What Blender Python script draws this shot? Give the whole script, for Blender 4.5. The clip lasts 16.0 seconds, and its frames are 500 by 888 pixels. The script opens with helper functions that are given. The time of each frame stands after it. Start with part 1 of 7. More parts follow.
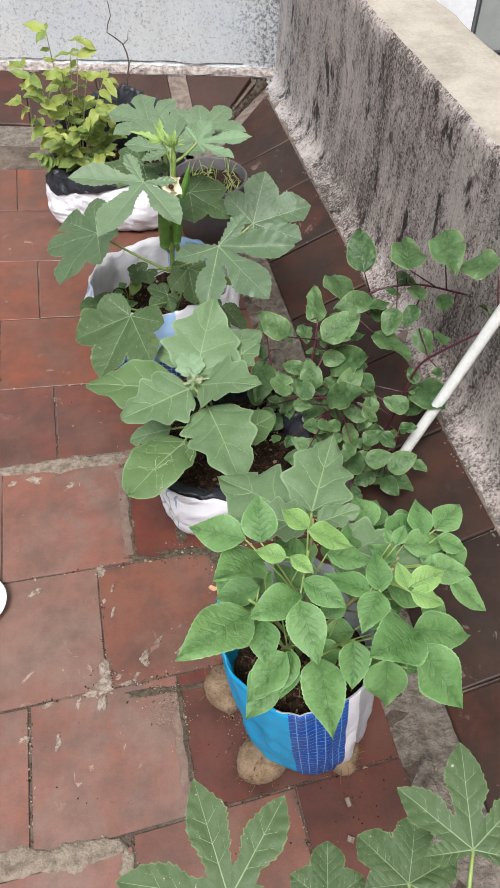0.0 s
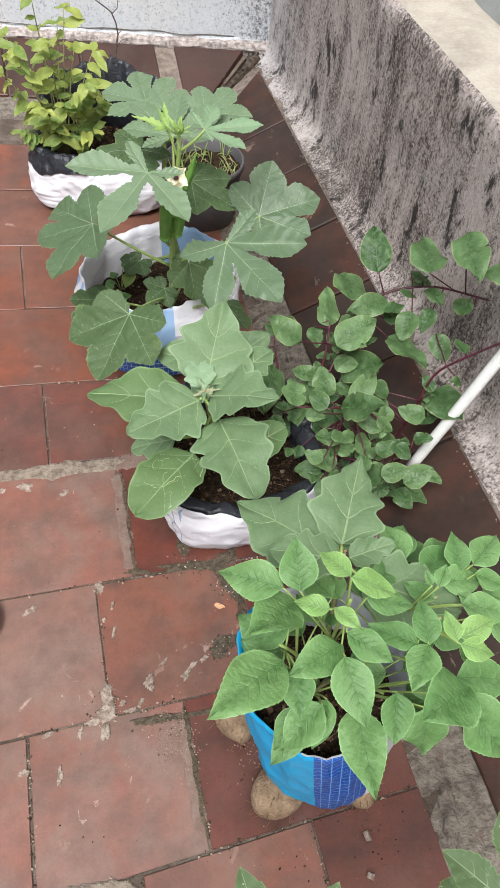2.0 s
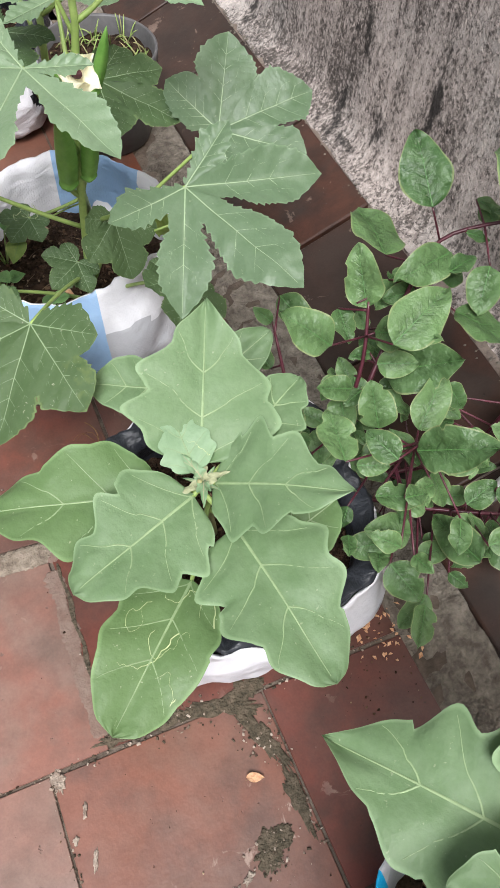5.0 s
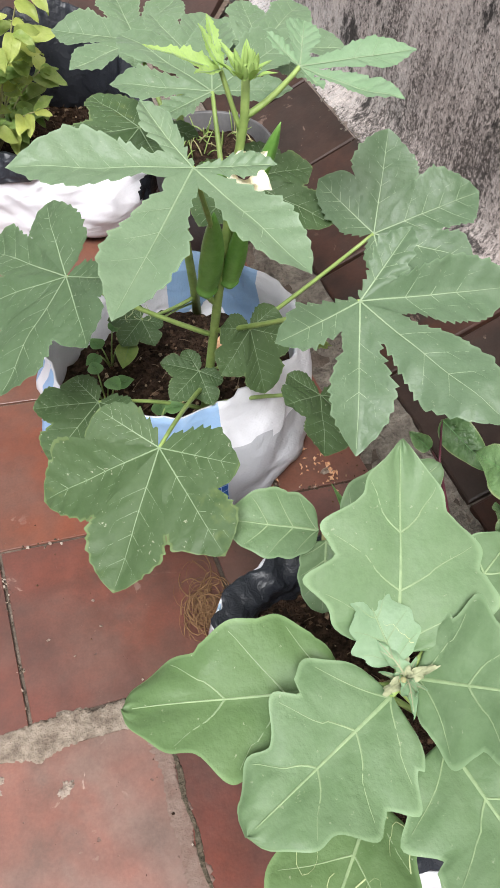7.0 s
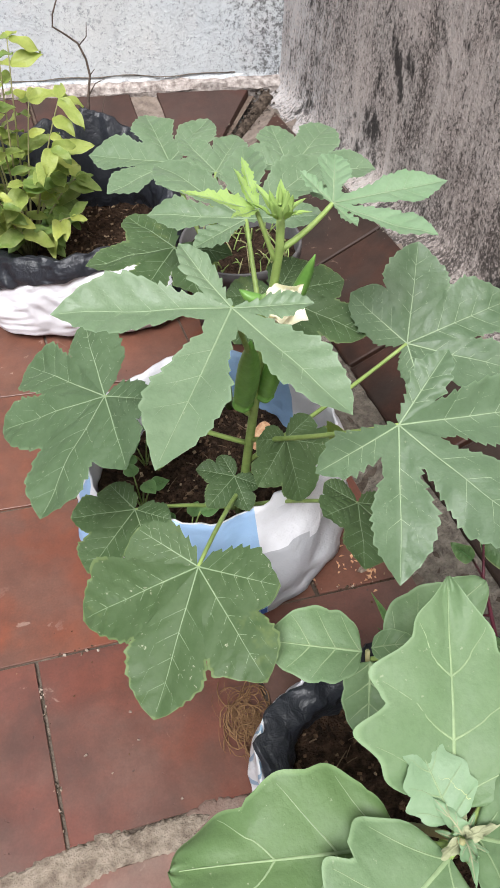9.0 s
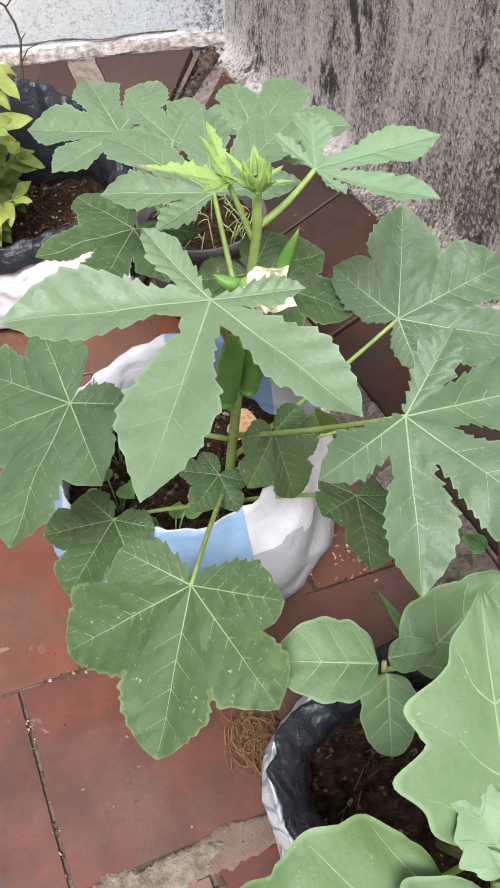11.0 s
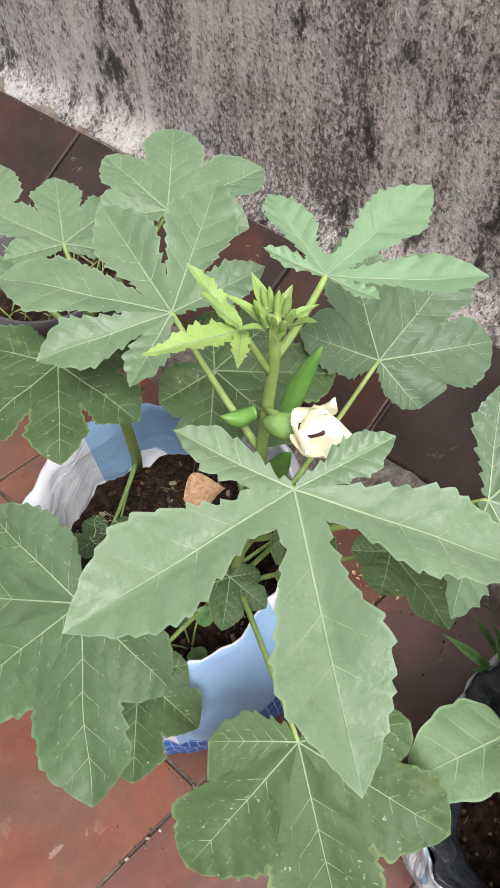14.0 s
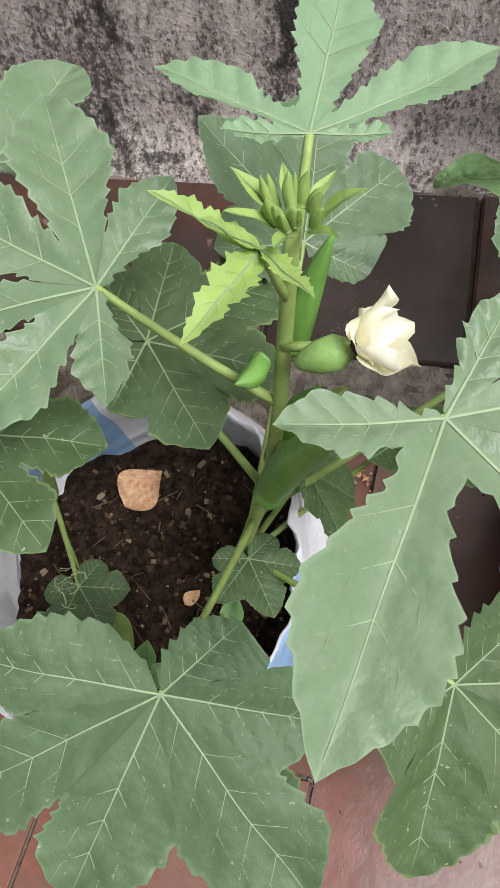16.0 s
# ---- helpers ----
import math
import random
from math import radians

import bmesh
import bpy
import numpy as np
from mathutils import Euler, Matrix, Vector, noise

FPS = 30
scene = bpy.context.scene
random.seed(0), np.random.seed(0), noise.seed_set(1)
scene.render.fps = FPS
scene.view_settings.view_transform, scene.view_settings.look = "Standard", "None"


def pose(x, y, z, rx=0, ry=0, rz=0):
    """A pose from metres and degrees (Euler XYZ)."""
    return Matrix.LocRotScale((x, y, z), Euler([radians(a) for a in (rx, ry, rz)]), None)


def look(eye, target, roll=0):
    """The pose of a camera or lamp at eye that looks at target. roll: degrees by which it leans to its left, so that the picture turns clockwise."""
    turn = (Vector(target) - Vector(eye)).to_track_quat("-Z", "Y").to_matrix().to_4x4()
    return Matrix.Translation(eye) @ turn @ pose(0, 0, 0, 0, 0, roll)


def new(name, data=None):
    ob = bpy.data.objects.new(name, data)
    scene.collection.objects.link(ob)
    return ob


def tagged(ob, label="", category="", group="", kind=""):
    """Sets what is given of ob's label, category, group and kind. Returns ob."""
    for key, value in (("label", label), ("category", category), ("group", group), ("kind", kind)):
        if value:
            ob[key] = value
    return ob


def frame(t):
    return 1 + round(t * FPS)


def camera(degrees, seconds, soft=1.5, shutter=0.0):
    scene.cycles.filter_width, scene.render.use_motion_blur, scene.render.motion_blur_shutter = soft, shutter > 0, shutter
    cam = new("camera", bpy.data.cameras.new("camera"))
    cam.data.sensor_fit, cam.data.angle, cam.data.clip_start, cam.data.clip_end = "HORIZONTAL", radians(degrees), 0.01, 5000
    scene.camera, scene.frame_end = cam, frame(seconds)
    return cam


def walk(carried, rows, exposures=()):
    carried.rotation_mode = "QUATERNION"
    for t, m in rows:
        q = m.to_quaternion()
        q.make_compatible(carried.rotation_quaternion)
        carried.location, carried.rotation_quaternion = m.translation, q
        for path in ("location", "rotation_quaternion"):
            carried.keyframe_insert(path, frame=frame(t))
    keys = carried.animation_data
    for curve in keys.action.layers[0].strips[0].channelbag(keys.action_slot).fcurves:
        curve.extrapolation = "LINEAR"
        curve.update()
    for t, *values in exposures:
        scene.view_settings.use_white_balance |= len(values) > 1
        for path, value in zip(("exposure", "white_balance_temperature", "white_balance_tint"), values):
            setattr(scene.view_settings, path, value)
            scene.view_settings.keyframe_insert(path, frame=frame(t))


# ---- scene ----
import itertools

cam = camera(38.5, 16.0, soft=0.75)
PATH = [
    (0, (0.313, 0.3, 1.446), (0.591, 1.572, -0.071), -0.1),
    (0.5, (0.307, 0.297, 1.449), (0.583, 1.562, -0.076), 0.0),
    (1, (0.296, 0.317, 1.441), (0.593, 1.554, -0.102), 0.2),
    (1.5, (0.267, 0.372, 1.439), (0.589, 1.588, -0.116), 0.4),
    (2, (0.253, 0.437, 1.432), (0.606, 1.631, -0.134), 3.5),
    (2.5, (0.248, 0.522, 1.396), (0.63, 1.642, -0.217), 8.1),
    (3, (0.275, 0.645, 1.32), (0.712, 1.662, -0.346), 11.8),
    (3.5, (0.322, 0.809, 1.242), (0.725, 1.77, -0.465), 9.9),
    (3.7, (0.338, 0.859, 1.215), (0.745, 1.771, -0.518), 10.0),
    (5.8, (0.249, 1.075, 0.997), (0.791, 2.018, -0.682), 4.2),
    (6, (0.238, 1.099, 0.983), (0.707, 2.066, -0.704), 3.5),
    (6.5, (0.227, 1.158, 0.991), (0.691, 2.251, -0.619), 2.5),
    (7, (0.226, 1.203, 0.988), (0.694, 2.34, -0.589), 2.2),
    (7.5, (0.226, 1.228, 1.005), (0.704, 2.416, -0.531), 2.0),
    (8, (0.226, 1.24, 1.022), (0.688, 2.455, -0.498), 0.7),
    (8.5, (0.228, 1.245, 1.036), (0.718, 2.48, -0.458), 1.0),
    (9, (0.233, 1.262, 1.034), (0.672, 2.535, -0.445), -1.4),
    (9.2, (0.239, 1.266, 1.033), (0.68, 2.542, -0.443), -2.1),
    (11.3, (0.245, 1.37, 0.982), (0.737, 2.526, -0.574), -2.8),
    (11.5, (0.25, 1.386, 0.976), (0.724, 2.531, -0.594), -3.1),
    (12, (0.273, 1.432, 0.978), (0.682, 2.563, -0.619), -7.4),
    (12.5, (0.275, 1.484, 0.962), (0.786, 2.542, -0.656), -9.3),
    (13, (0.256, 1.543, 0.975), (0.885, 2.458, -0.688), -9.9),
    (13.5, (0.235, 1.601, 1.012), (0.947, 2.453, -0.651), -7.3),
    (14, (0.22, 1.633, 1.031), (0.987, 2.425, -0.637), -6.6),
    (14.5, (0.219, 1.654, 1.03), (1.032, 2.382, -0.646), -6.4),
    (15, (0.233, 1.691, 1.008), (1.029, 2.316, -0.717), -9.5),
    (15.5, (0.257, 1.755, 0.962), (1.083, 2.195, -0.805), -12.6),
    (16, (0.237, 1.822, 0.928), (1.057, 2.099, -0.875), -11.3),
]
walk(cam, [(t, look(eye, target, roll)) for t, eye, target, roll in PATH],
     [(0, 0.5), (3, 0.68), (6, 0.74), (7, 0.76), (9, 0.68), (11.5, 0.74), (13, 0.7), (14.5, 0.68), (15.5, 0.6), (16, 0.54)])

# ---- daylight: a bright overcast sky ----
world = bpy.data.worlds.new("overcast_sky")
scene.world = world
world.use_nodes = True
wn = world.node_tree.nodes
sky = wn.new("ShaderNodeTexSky")
sky.sky_type, sky.sun_disc = "NISHITA", False
sky.sun_elevation, sky.sun_rotation = radians(62), radians(150)
sky.air_density, sky.dust_density, sky.ozone_density = 1.0, 6.0, 0.6
pale = wn.new("ShaderNodeHueSaturation")
pale.inputs["Saturation"].default_value = 0.55
world.node_tree.links.new(sky.outputs[0], pale.inputs["Color"])
world.node_tree.links.new(pale.outputs[0], wn["Background"].inputs["Color"])
wn["Background"].inputs["Strength"].default_value = 0.078
sun = new("sun", bpy.data.lights.new("sun", "SUN"))
sun.data.energy, sun.data.angle, sun.data.color = 3.5, radians(26), (0.985, 0.985, 1.0)
sun.matrix_world = look((-2.0, -1.6, 6.0), (0, 1.5, 0))


# ---- materials ----
class Nodes:
    """A node tree with short words for the nodes used below."""

    def __init__(self, name, rough=0.6, spec=0.5):
        self.mat = bpy.data.materials.new(name)
        self.mat.use_nodes = True
        self.tree = self.mat.node_tree
        self.bsdf = self.tree.nodes["Principled BSDF"]
        self.bsdf.inputs["Roughness"].default_value = rough
        self.bsdf.inputs["Specular IOR Level"].default_value = spec
        self.coord = self.tree.nodes.new("ShaderNodeTexCoord")

    def link(self, a, b):
        self.tree.links.new(a, b)

    def where(self, kind="Object", scale=(1, 1, 1)):
        m = self.tree.nodes.new("ShaderNodeMapping")
        m.inputs["Scale"].default_value = scale
        self.link(self.coord.outputs[kind], m.inputs["Vector"])
        return m.outputs[0]

    def noise(self, at, scale, detail=4, rough=0.6, warp=0.0, own=None):
        n = self.tree.nodes.new("ShaderNodeTexNoise")
        if own:
            n.noise_dimensions = "4D"
            self.link(self.sum(own, 40.0, "MULTIPLY"), n.inputs["W"])
        n.inputs["Scale"].default_value, n.inputs["Detail"].default_value = scale, detail
        n.inputs["Roughness"].default_value, n.inputs["Distortion"].default_value = rough, warp
        self.link(at, n.inputs["Vector"])
        return n.outputs[0]

    def ramp(self, fac, *stops):
        r = self.tree.nodes.new("ShaderNodeValToRGB")
        while len(r.color_ramp.elements) < len(stops):
            r.color_ramp.elements.new(0.5)
        for e, (p, c) in zip(r.color_ramp.elements, stops):
            e.position, e.color = p, (*c, 1) if len(c) == 3 else c
        self.link(fac, r.inputs[0])
        return r.outputs[0]

    def grey(self, fac, a, b):
        return self.ramp(fac, (a, (0, 0, 0)), (b, (1, 1, 1)))

    def mix(self, fac, a, b, how="MIX"):
        m = self.tree.nodes.new("ShaderNodeMix")
        m.data_type, m.blend_type = "RGBA", how
        for v, k in ((fac, 0), (a, 6), (b, 7)):
            if hasattr(v, "links"):
                self.link(v, m.inputs[k])
            elif k:
                m.inputs[k].default_value = (*v, 1)
            else:
                m.inputs[k].default_value = v
        return m.outputs[2]

    def sum(self, a, b, how="ADD"):
        m = self.tree.nodes.new("ShaderNodeMath")
        m.operation = how
        for v, k in ((a, 0), (b, 1)):
            if hasattr(v, "links"):
                self.link(v, m.inputs[k])
            else:
                m.inputs[k].default_value = v
        return m.outputs[0]

    def chance(self):
        return self.tree.nodes.new("ShaderNodeObjectInfo").outputs["Random"]

    def island(self):
        return self.tree.nodes.new("ShaderNodeNewGeometry").outputs["Random Per Island"]

    def colour(self, c):
        if hasattr(c, "links"):
            self.link(c, self.bsdf.inputs["Base Color"])
        else:
            self.bsdf.inputs["Base Color"].default_value = (*c, 1)
        return self

    def rough(self, r):
        self.link(r, self.bsdf.inputs["Roughness"])
        return self

    def bump(self, height, metres=0.002, strength=1.0):
        b = self.tree.nodes.new("ShaderNodeBump")
        b.inputs["Distance"].default_value, b.inputs["Strength"].default_value = metres, strength
        self.link(height, b.inputs["Height"])
        self.link(b.outputs[0], self.bsdf.inputs["Normal"])
        return self

    def thin(self, colour, share):
        """Lets some of the light through a leaf or a thin sheet."""
        t = self.tree.nodes.new("ShaderNodeBsdfTranslucent")
        if hasattr(colour, "links"):
            self.link(colour, t.inputs["Color"])
        else:
            t.inputs["Color"].default_value = (*colour, 1)
        m = self.tree.nodes.new("ShaderNodeMixShader")
        m.inputs[0].default_value = share
        self.link(self.bsdf.outputs[0], m.inputs[1])
        self.link(t.outputs[0], m.inputs[2])
        self.link(m.outputs[0], self.tree.nodes["Material Output"].inputs["Surface"])
        return self


def two_tone(name, dark, light, scale, rough=0.7, grain=0.002, fine=120, spec=0.4, lo=0.35, hi=0.65):
    n = Nodes(name, rough, spec)
    at = n.where()
    c = n.mix(n.grey(n.noise(at, scale, 5), lo, hi), dark, light)
    f = n.noise(at, fine, 3)
    c = n.mix(0.35, c, n.mix(f, tuple(v * 0.6 for v in dark), tuple(min(1, v * 1.25) for v in light)))
    return n.colour(c).bump(f, grain).mat


def clay(name, base, warm, dull, dark, gloss, smear, spec=0.42):
    """Fired clay tile, each one a little other: soft blotches, grime, a few cement smears, pin holes and a worn sheen."""
    n = Nodes(name, 0.5, spec)
    at = n.where()
    own = n.chance()
    c = n.mix(n.grey(n.noise(at, 5, 3, 0.5, 0.3, own), 0.38, 0.62), base, warm)
    c = n.mix(n.grey(n.noise(at, 7.5, 4, 0.55, 0.5, own), 0.44, 0.6), c, dull)
    c = n.mix(n.sum(n.grey(own, 0.35, 1.0), 0.75, "MULTIPLY"), c, dull)
    c = n.mix(n.sum(n.grey(n.noise(at, 11, 6, 0.65, 0.2, own), 0.44, 0.66), 0.75, "MULTIPLY"), c, dark)
    c = n.mix(n.sum(n.grey(n.noise(at, 30, 5, 0.7), 0.45, 0.75), 0.4, "MULTIPLY"), c, tuple(v * 0.55 for v in base))
    zone = n.grey(n.noise(at, 2.6, 2, 0.5, 0.0, own), 0.52, 0.6)
    flake = n.sum(n.grey(n.noise(at, 17, 5, 0.6, 1.4, own), 0.63, 0.66), zone, "MULTIPLY")
    c = n.mix(n.sum(flake, smear, "MULTIPLY"), c, n.mix(n.noise(at, 60, 4), (0.46, 0.36, 0.3), (0.27, 0.17, 0.13)))
    fine = n.noise(at, 300, 2, 0.6)
    c = n.mix(0.3, c, n.ramp(fine, (0.3, (0.55, 0.52, 0.5)), (0.7, (1.0, 1.0, 1.0))), "MULTIPLY")
    pit = n.grey(n.noise(at, 75, 3, 0.6), 0.7, 0.73)
    c = n.mix(n.sum(pit, 0.8, "MULTIPLY"), c, dark)
    n.rough(n.ramp(n.noise(at, 6, 4), (0.3, (gloss,) * 3), (0.75, (gloss + 0.25,) * 3)))
    return n.colour(c).bump(n.sum(n.sum(fine, 0.08, "MULTIPLY"), n.sum(n.sum(n.noise(at, 24, 4), 0.6, "MULTIPLY"), n.sum(pit, -0.5, "MULTIPLY"))), 0.0016).mat


TILE = clay("terracotta_tile", (0.184, 0.061, 0.039), (0.224, 0.071, 0.041), (0.164, 0.083, 0.059), (0.082, 0.044, 0.034), 0.31, 0.7, 0.55)
RED_TILE = clay("orange_red_tile", (0.17, 0.057, 0.033), (0.217, 0.067, 0.035), (0.158, 0.072, 0.049), (0.094, 0.047, 0.035), 0.28, 0.6, 0.55)
BROWN_TILE = clay("brown_red_tile", (0.138, 0.048, 0.034), (0.168, 0.055, 0.036), (0.138, 0.068, 0.051), (0.07, 0.038, 0.03), 0.27, 0.6, 0.66)
DUSTY_TILE = clay("dusty_pink_tile", (0.212, 0.102, 0.076), (0.218, 0.09, 0.064), (0.2, 0.124, 0.098), (0.11, 0.068, 0.052), 0.36, 0.9, 0.55)
WET_TILE = clay("damp_terracotta_tile", (0.052, 0.026, 0.0185), (0.072, 0.031, 0.021), (0.041, 0.028, 0.0225), (0.02, 0.0145, 0.012), 0.36, 0.3, 0.2)
MORTAR = two_tone("old_mortar", (0.05, 0.037, 0.029), (0.19, 0.155, 0.125), 9, 0.95, 0.006, 90, spec=0.15, lo=0.45, hi=0.66)
BAND_MORTAR = two_tone("pale_mortar", (0.11, 0.082, 0.062), (0.285, 0.237, 0.187), 60, 0.95, 0.004, 190, spec=0.15, lo=0.36, hi=0.6)
DIRT_MORTAR = two_tone("earthy_mortar", (0.085, 0.06, 0.047), (0.165, 0.125, 0.098), 60, 0.95, 0.003, 130, spec=0.15)
PALE_JOINT = two_tone("pale_joint_mortar", (0.09, 0.07, 0.058), (0.24, 0.195, 0.165), 40, 0.95, 0.003, 130, spec=0.15)
DAMP_TILE = clay("damp_red_tile", (0.115, 0.032, 0.023), (0.14, 0.039, 0.026), (0.11, 0.044, 0.032), (0.055, 0.028, 0.021), 0.28, 0.6)
SMEAR = two_tone("cement_smear", (0.15, 0.105, 0.082), (0.4, 0.335, 0.275), 90, 0.95, 0.005, 220, spec=0.15, lo=0.4, hi=0.6)
MOSS = two_tone("mossy_floor_dirt", (0.032, 0.03, 0.02), (0.15, 0.118, 0.085), 110, 0.95, 0.005, 260, spec=0.1, lo=0.36, hi=0.68)
FILM = two_tone("grey_cement_film", (0.14, 0.083, 0.064), (0.2, 0.145, 0.118), 30, 0.8, 0.002, 160, spec=0.3)
DAMP_RED = clay("damp_red_brown_tile", (0.062, 0.027, 0.0205), (0.085, 0.032, 0.023), (0.058, 0.034, 0.028), (0.03, 0.018, 0.0145), 0.34, 0.08, 0.3)
DARK_MORTAR = two_tone("dirty_mortar", (0.075, 0.062, 0.05), (0.25, 0.22, 0.185), 45, 0.95, 0.01, 120, spec=0.15)


def stained_plaster():
    """Old plaster under mould: upright specks, dark and pale, whose density follows runs of rain and blotches, with black spots; paler where limewash is left beside the corner."""
    n = Nodes("stained_plaster", 0.95, 0.1)
    at = n.where()
    split = n.tree.nodes.new("ShaderNodeSeparateXYZ")
    n.link(at, split.inputs[0])
    runs = n.noise(n.where(scale=(11, 11, 1.3)), 1.0, 5, 0.65, 0.4)
    fine_runs = n.noise(n.where(scale=(42, 42, 4.5)), 1.0, 4, 0.65, 0.3)
    blot = n.noise(at, 3.1, 5, 0.6, 0.4)
    tone = n.sum(n.sum(n.sum(runs, 0.42, "MULTIPLY"), n.sum(fine_runs, 0.16, "MULTIPLY")), n.sum(blot, 0.42, "MULTIPLY"))
    washed = n.grey(n.sum(n.sum(split.outputs[1], 0.25, "MULTIPLY"), n.sum(runs, 0.2, "MULTIPLY")), 0.8, 0.92)
    tone = n.sum(tone, n.sum(washed, -0.05, "MULTIPLY"))
    grain = n.noise(n.where(scale=(1, 1, 0.75)), 120, 3, 0.8)
    coarse = n.noise(n.where(scale=(1, 1, 0.62)), 44, 5, 0.8)
    c = n.mix(n.grey(n.noise(at, 2.6, 5), 0.35, 0.65), (0.475, 0.405, 0.37), (0.40, 0.37, 0.345))
    c = n.mix(n.sum(washed, 0.8, "MULTIPLY"), c, (0.46, 0.45, 0.45))
    wash = n.sum(n.sum(tone, 0.62, "MULTIPLY"), n.sum(coarse, 0.38, "MULTIPLY"))
    c = n.mix(n.sum(n.grey(wash, 0.42, 0.575), 0.78, "MULTIPLY"), c, (0.15, 0.12, 0.107))
    dots = n.sum(n.sum(grain, 0.52, "MULTIPLY"), n.sum(tone, 0.48, "MULTIPLY"))
    c = n.mix(n.sum(n.grey(dots, 0.475, 0.55), 0.84, "MULTIPLY"), c, (0.046, 0.04, 0.036))
    salt = n.sum(n.noise(n.where(scale=(1, 1, 0.8)), 125, 3, 0.8), n.sum(tone, -0.22, "MULTIPLY"))
    c = n.mix(n.sum(n.grey(salt, 0.43, 0.5), 0.66, "MULTIPLY"), c, (0.56, 0.48, 0.44))
    spots = n.sum(n.sum(n.noise(n.where(scale=(1, 1, 0.6)), 11, 3, 0.6, 0.3), 0.62, "MULTIPLY"), n.sum(coarse, 0.38, "MULTIPLY"))
    c = n.mix(n.sum(n.grey(spots, 0.55, 0.62), 0.9, "MULTIPLY"), c, (0.026, 0.024, 0.023))
    drips = n.grey(n.noise(n.where(scale=(30, 30, 1.5)), 1.0, 3, 0.5, 0.3), 0.62, 0.7)
    c = n.mix(n.sum(n.sum(drips, n.grey(coarse, 0.4, 0.6), "MULTIPLY"), 0.7, "MULTIPLY"), c, (0.5, 0.45, 0.42))
    return n.colour(c).bump(n.sum(n.sum(grain, 0.6, "MULTIPLY"), coarse), 0.0045).mat


def pale_plaster():
    n = Nodes("pale_blue_limewash", 0.92, 0.2)
    at = n.where()
    fine = n.noise(at, 100, 4, 0.7)
    c = n.mix(n.grey(n.noise(at, 2.6, 4), 0.3, 0.7), (0.48, 0.515, 0.545), (0.57, 0.575, 0.565))
    c = n.mix(n.sum(n.grey(n.noise(at, 6, 7, 0.7), 0.55, 0.78), 0.45, "MULTIPLY"), c, (0.52, 0.46, 0.45))
    c = n.mix(n.sum(n.grey(n.noise(at, 62, 4, 0.75), 0.56, 0.64), 0.7, "MULTIPLY"), c, (0.24, 0.25, 0.265))
    c = n.mix(n.sum(n.grey(fine, 0.57, 0.65), 0.55, "MULTIPLY"), c, (0.2, 0.21, 0.22))
    c = n.mix(n.sum(n.grey(n.noise(at, 38, 5, 0.75), 0.55, 0.68), 0.5, "MULTIPLY"), c, (0.33, 0.34, 0.36))
    split = n.tree.nodes.new("ShaderNodeSeparateXYZ")
    n.link(at, split.inputs[0])
    creep = n.grey(n.sum(split.outputs[0], 0.5, "MULTIPLY"), 0.42, 0.565)
    mould = n.sum(n.sum(n.noise(at, 75, 4, 0.85), 0.75, "MULTIPLY"), n.sum(n.sum(creep, 0.2, "MULTIPLY"), n.sum(n.noise(n.where(scale=(18, 18, 3)), 1.0, 4), 0.2, "MULTIPLY")))
    c = n.mix(n.sum(n.grey(mould, 0.6, 0.7), 0.85, "MULTIPLY"), c, (0.085, 0.08, 0.078))
    return n.colour(c).bump(fine, 0.0035).mat


RUBBLE = two_tone("brown_rubble", (0.022, 0.016, 0.012), (0.15, 0.115, 0.09), 70, 0.95, 0.008, 130, spec=0.1, lo=0.42, hi=0.66)
FOOT_MORTAR = two_tone("crumbling_mortar", (0.035, 0.029, 0.025), (0.17, 0.145, 0.128), 55, 0.95, 0.01, 110, spec=0.1, lo=0.4, hi=0.62)
STAINED, PALE = stained_plaster(), pale_plaster()
CAP = two_tone("cream_cement", (0.25, 0.222, 0.18), (0.44, 0.4, 0.335), 9, 0.9, 0.004, 95, lo=0.3, hi=0.58)
LEDGE = two_tone("flaking_limewash", (0.13, 0.1, 0.088), (0.45, 0.405, 0.375), 60, 0.92, 0.008, 60)


def woven(name, colour, lines=None):
    """Woven plastic sacking with creases; lines: the colour of a fine printed grid."""
    n = Nodes(name, 0.42, 0.5)
    at = n.where()
    uv = n.where("UV")
    c = n.mix(n.grey(n.noise(at, 14, 5), 0.3, 0.75), colour, tuple(v * 0.85 for v in colour))
    w = n.tree.nodes.new("ShaderNodeTexChecker")
    w.inputs["Scale"].default_value = 420
    n.link(uv, w.inputs["Vector"])
    if lines:
        b = n.tree.nodes.new("ShaderNodeTexBrick")
        b.offset, b.inputs["Scale"].default_value = 0.0, 1.0
        b.inputs["Brick Width"].default_value, b.inputs["Row Height"].default_value = 0.011, 0.011
        b.inputs["Mortar Size"].default_value = 0.0006
        n.link(uv, b.inputs["Vector"])
        c = n.mix(b.outputs["Fac"], c, lines)
    c = n.mix(n.sum(n.grey(n.noise(at, 30, 6, 0.7), 0.55, 0.75), 0.14, "MULTIPLY"), c, (0.3, 0.26, 0.22))
    crease = n.noise(n.where(scale=(1, 1, 1.8)), 13, 3, 0.45, 0.8)
    n.bump(n.sum(crease, n.sum(w.outputs["Fac"], 0.02, "MULTIPLY")), 0.008)
    return n.colour(c).thin(c, 0.12).mat


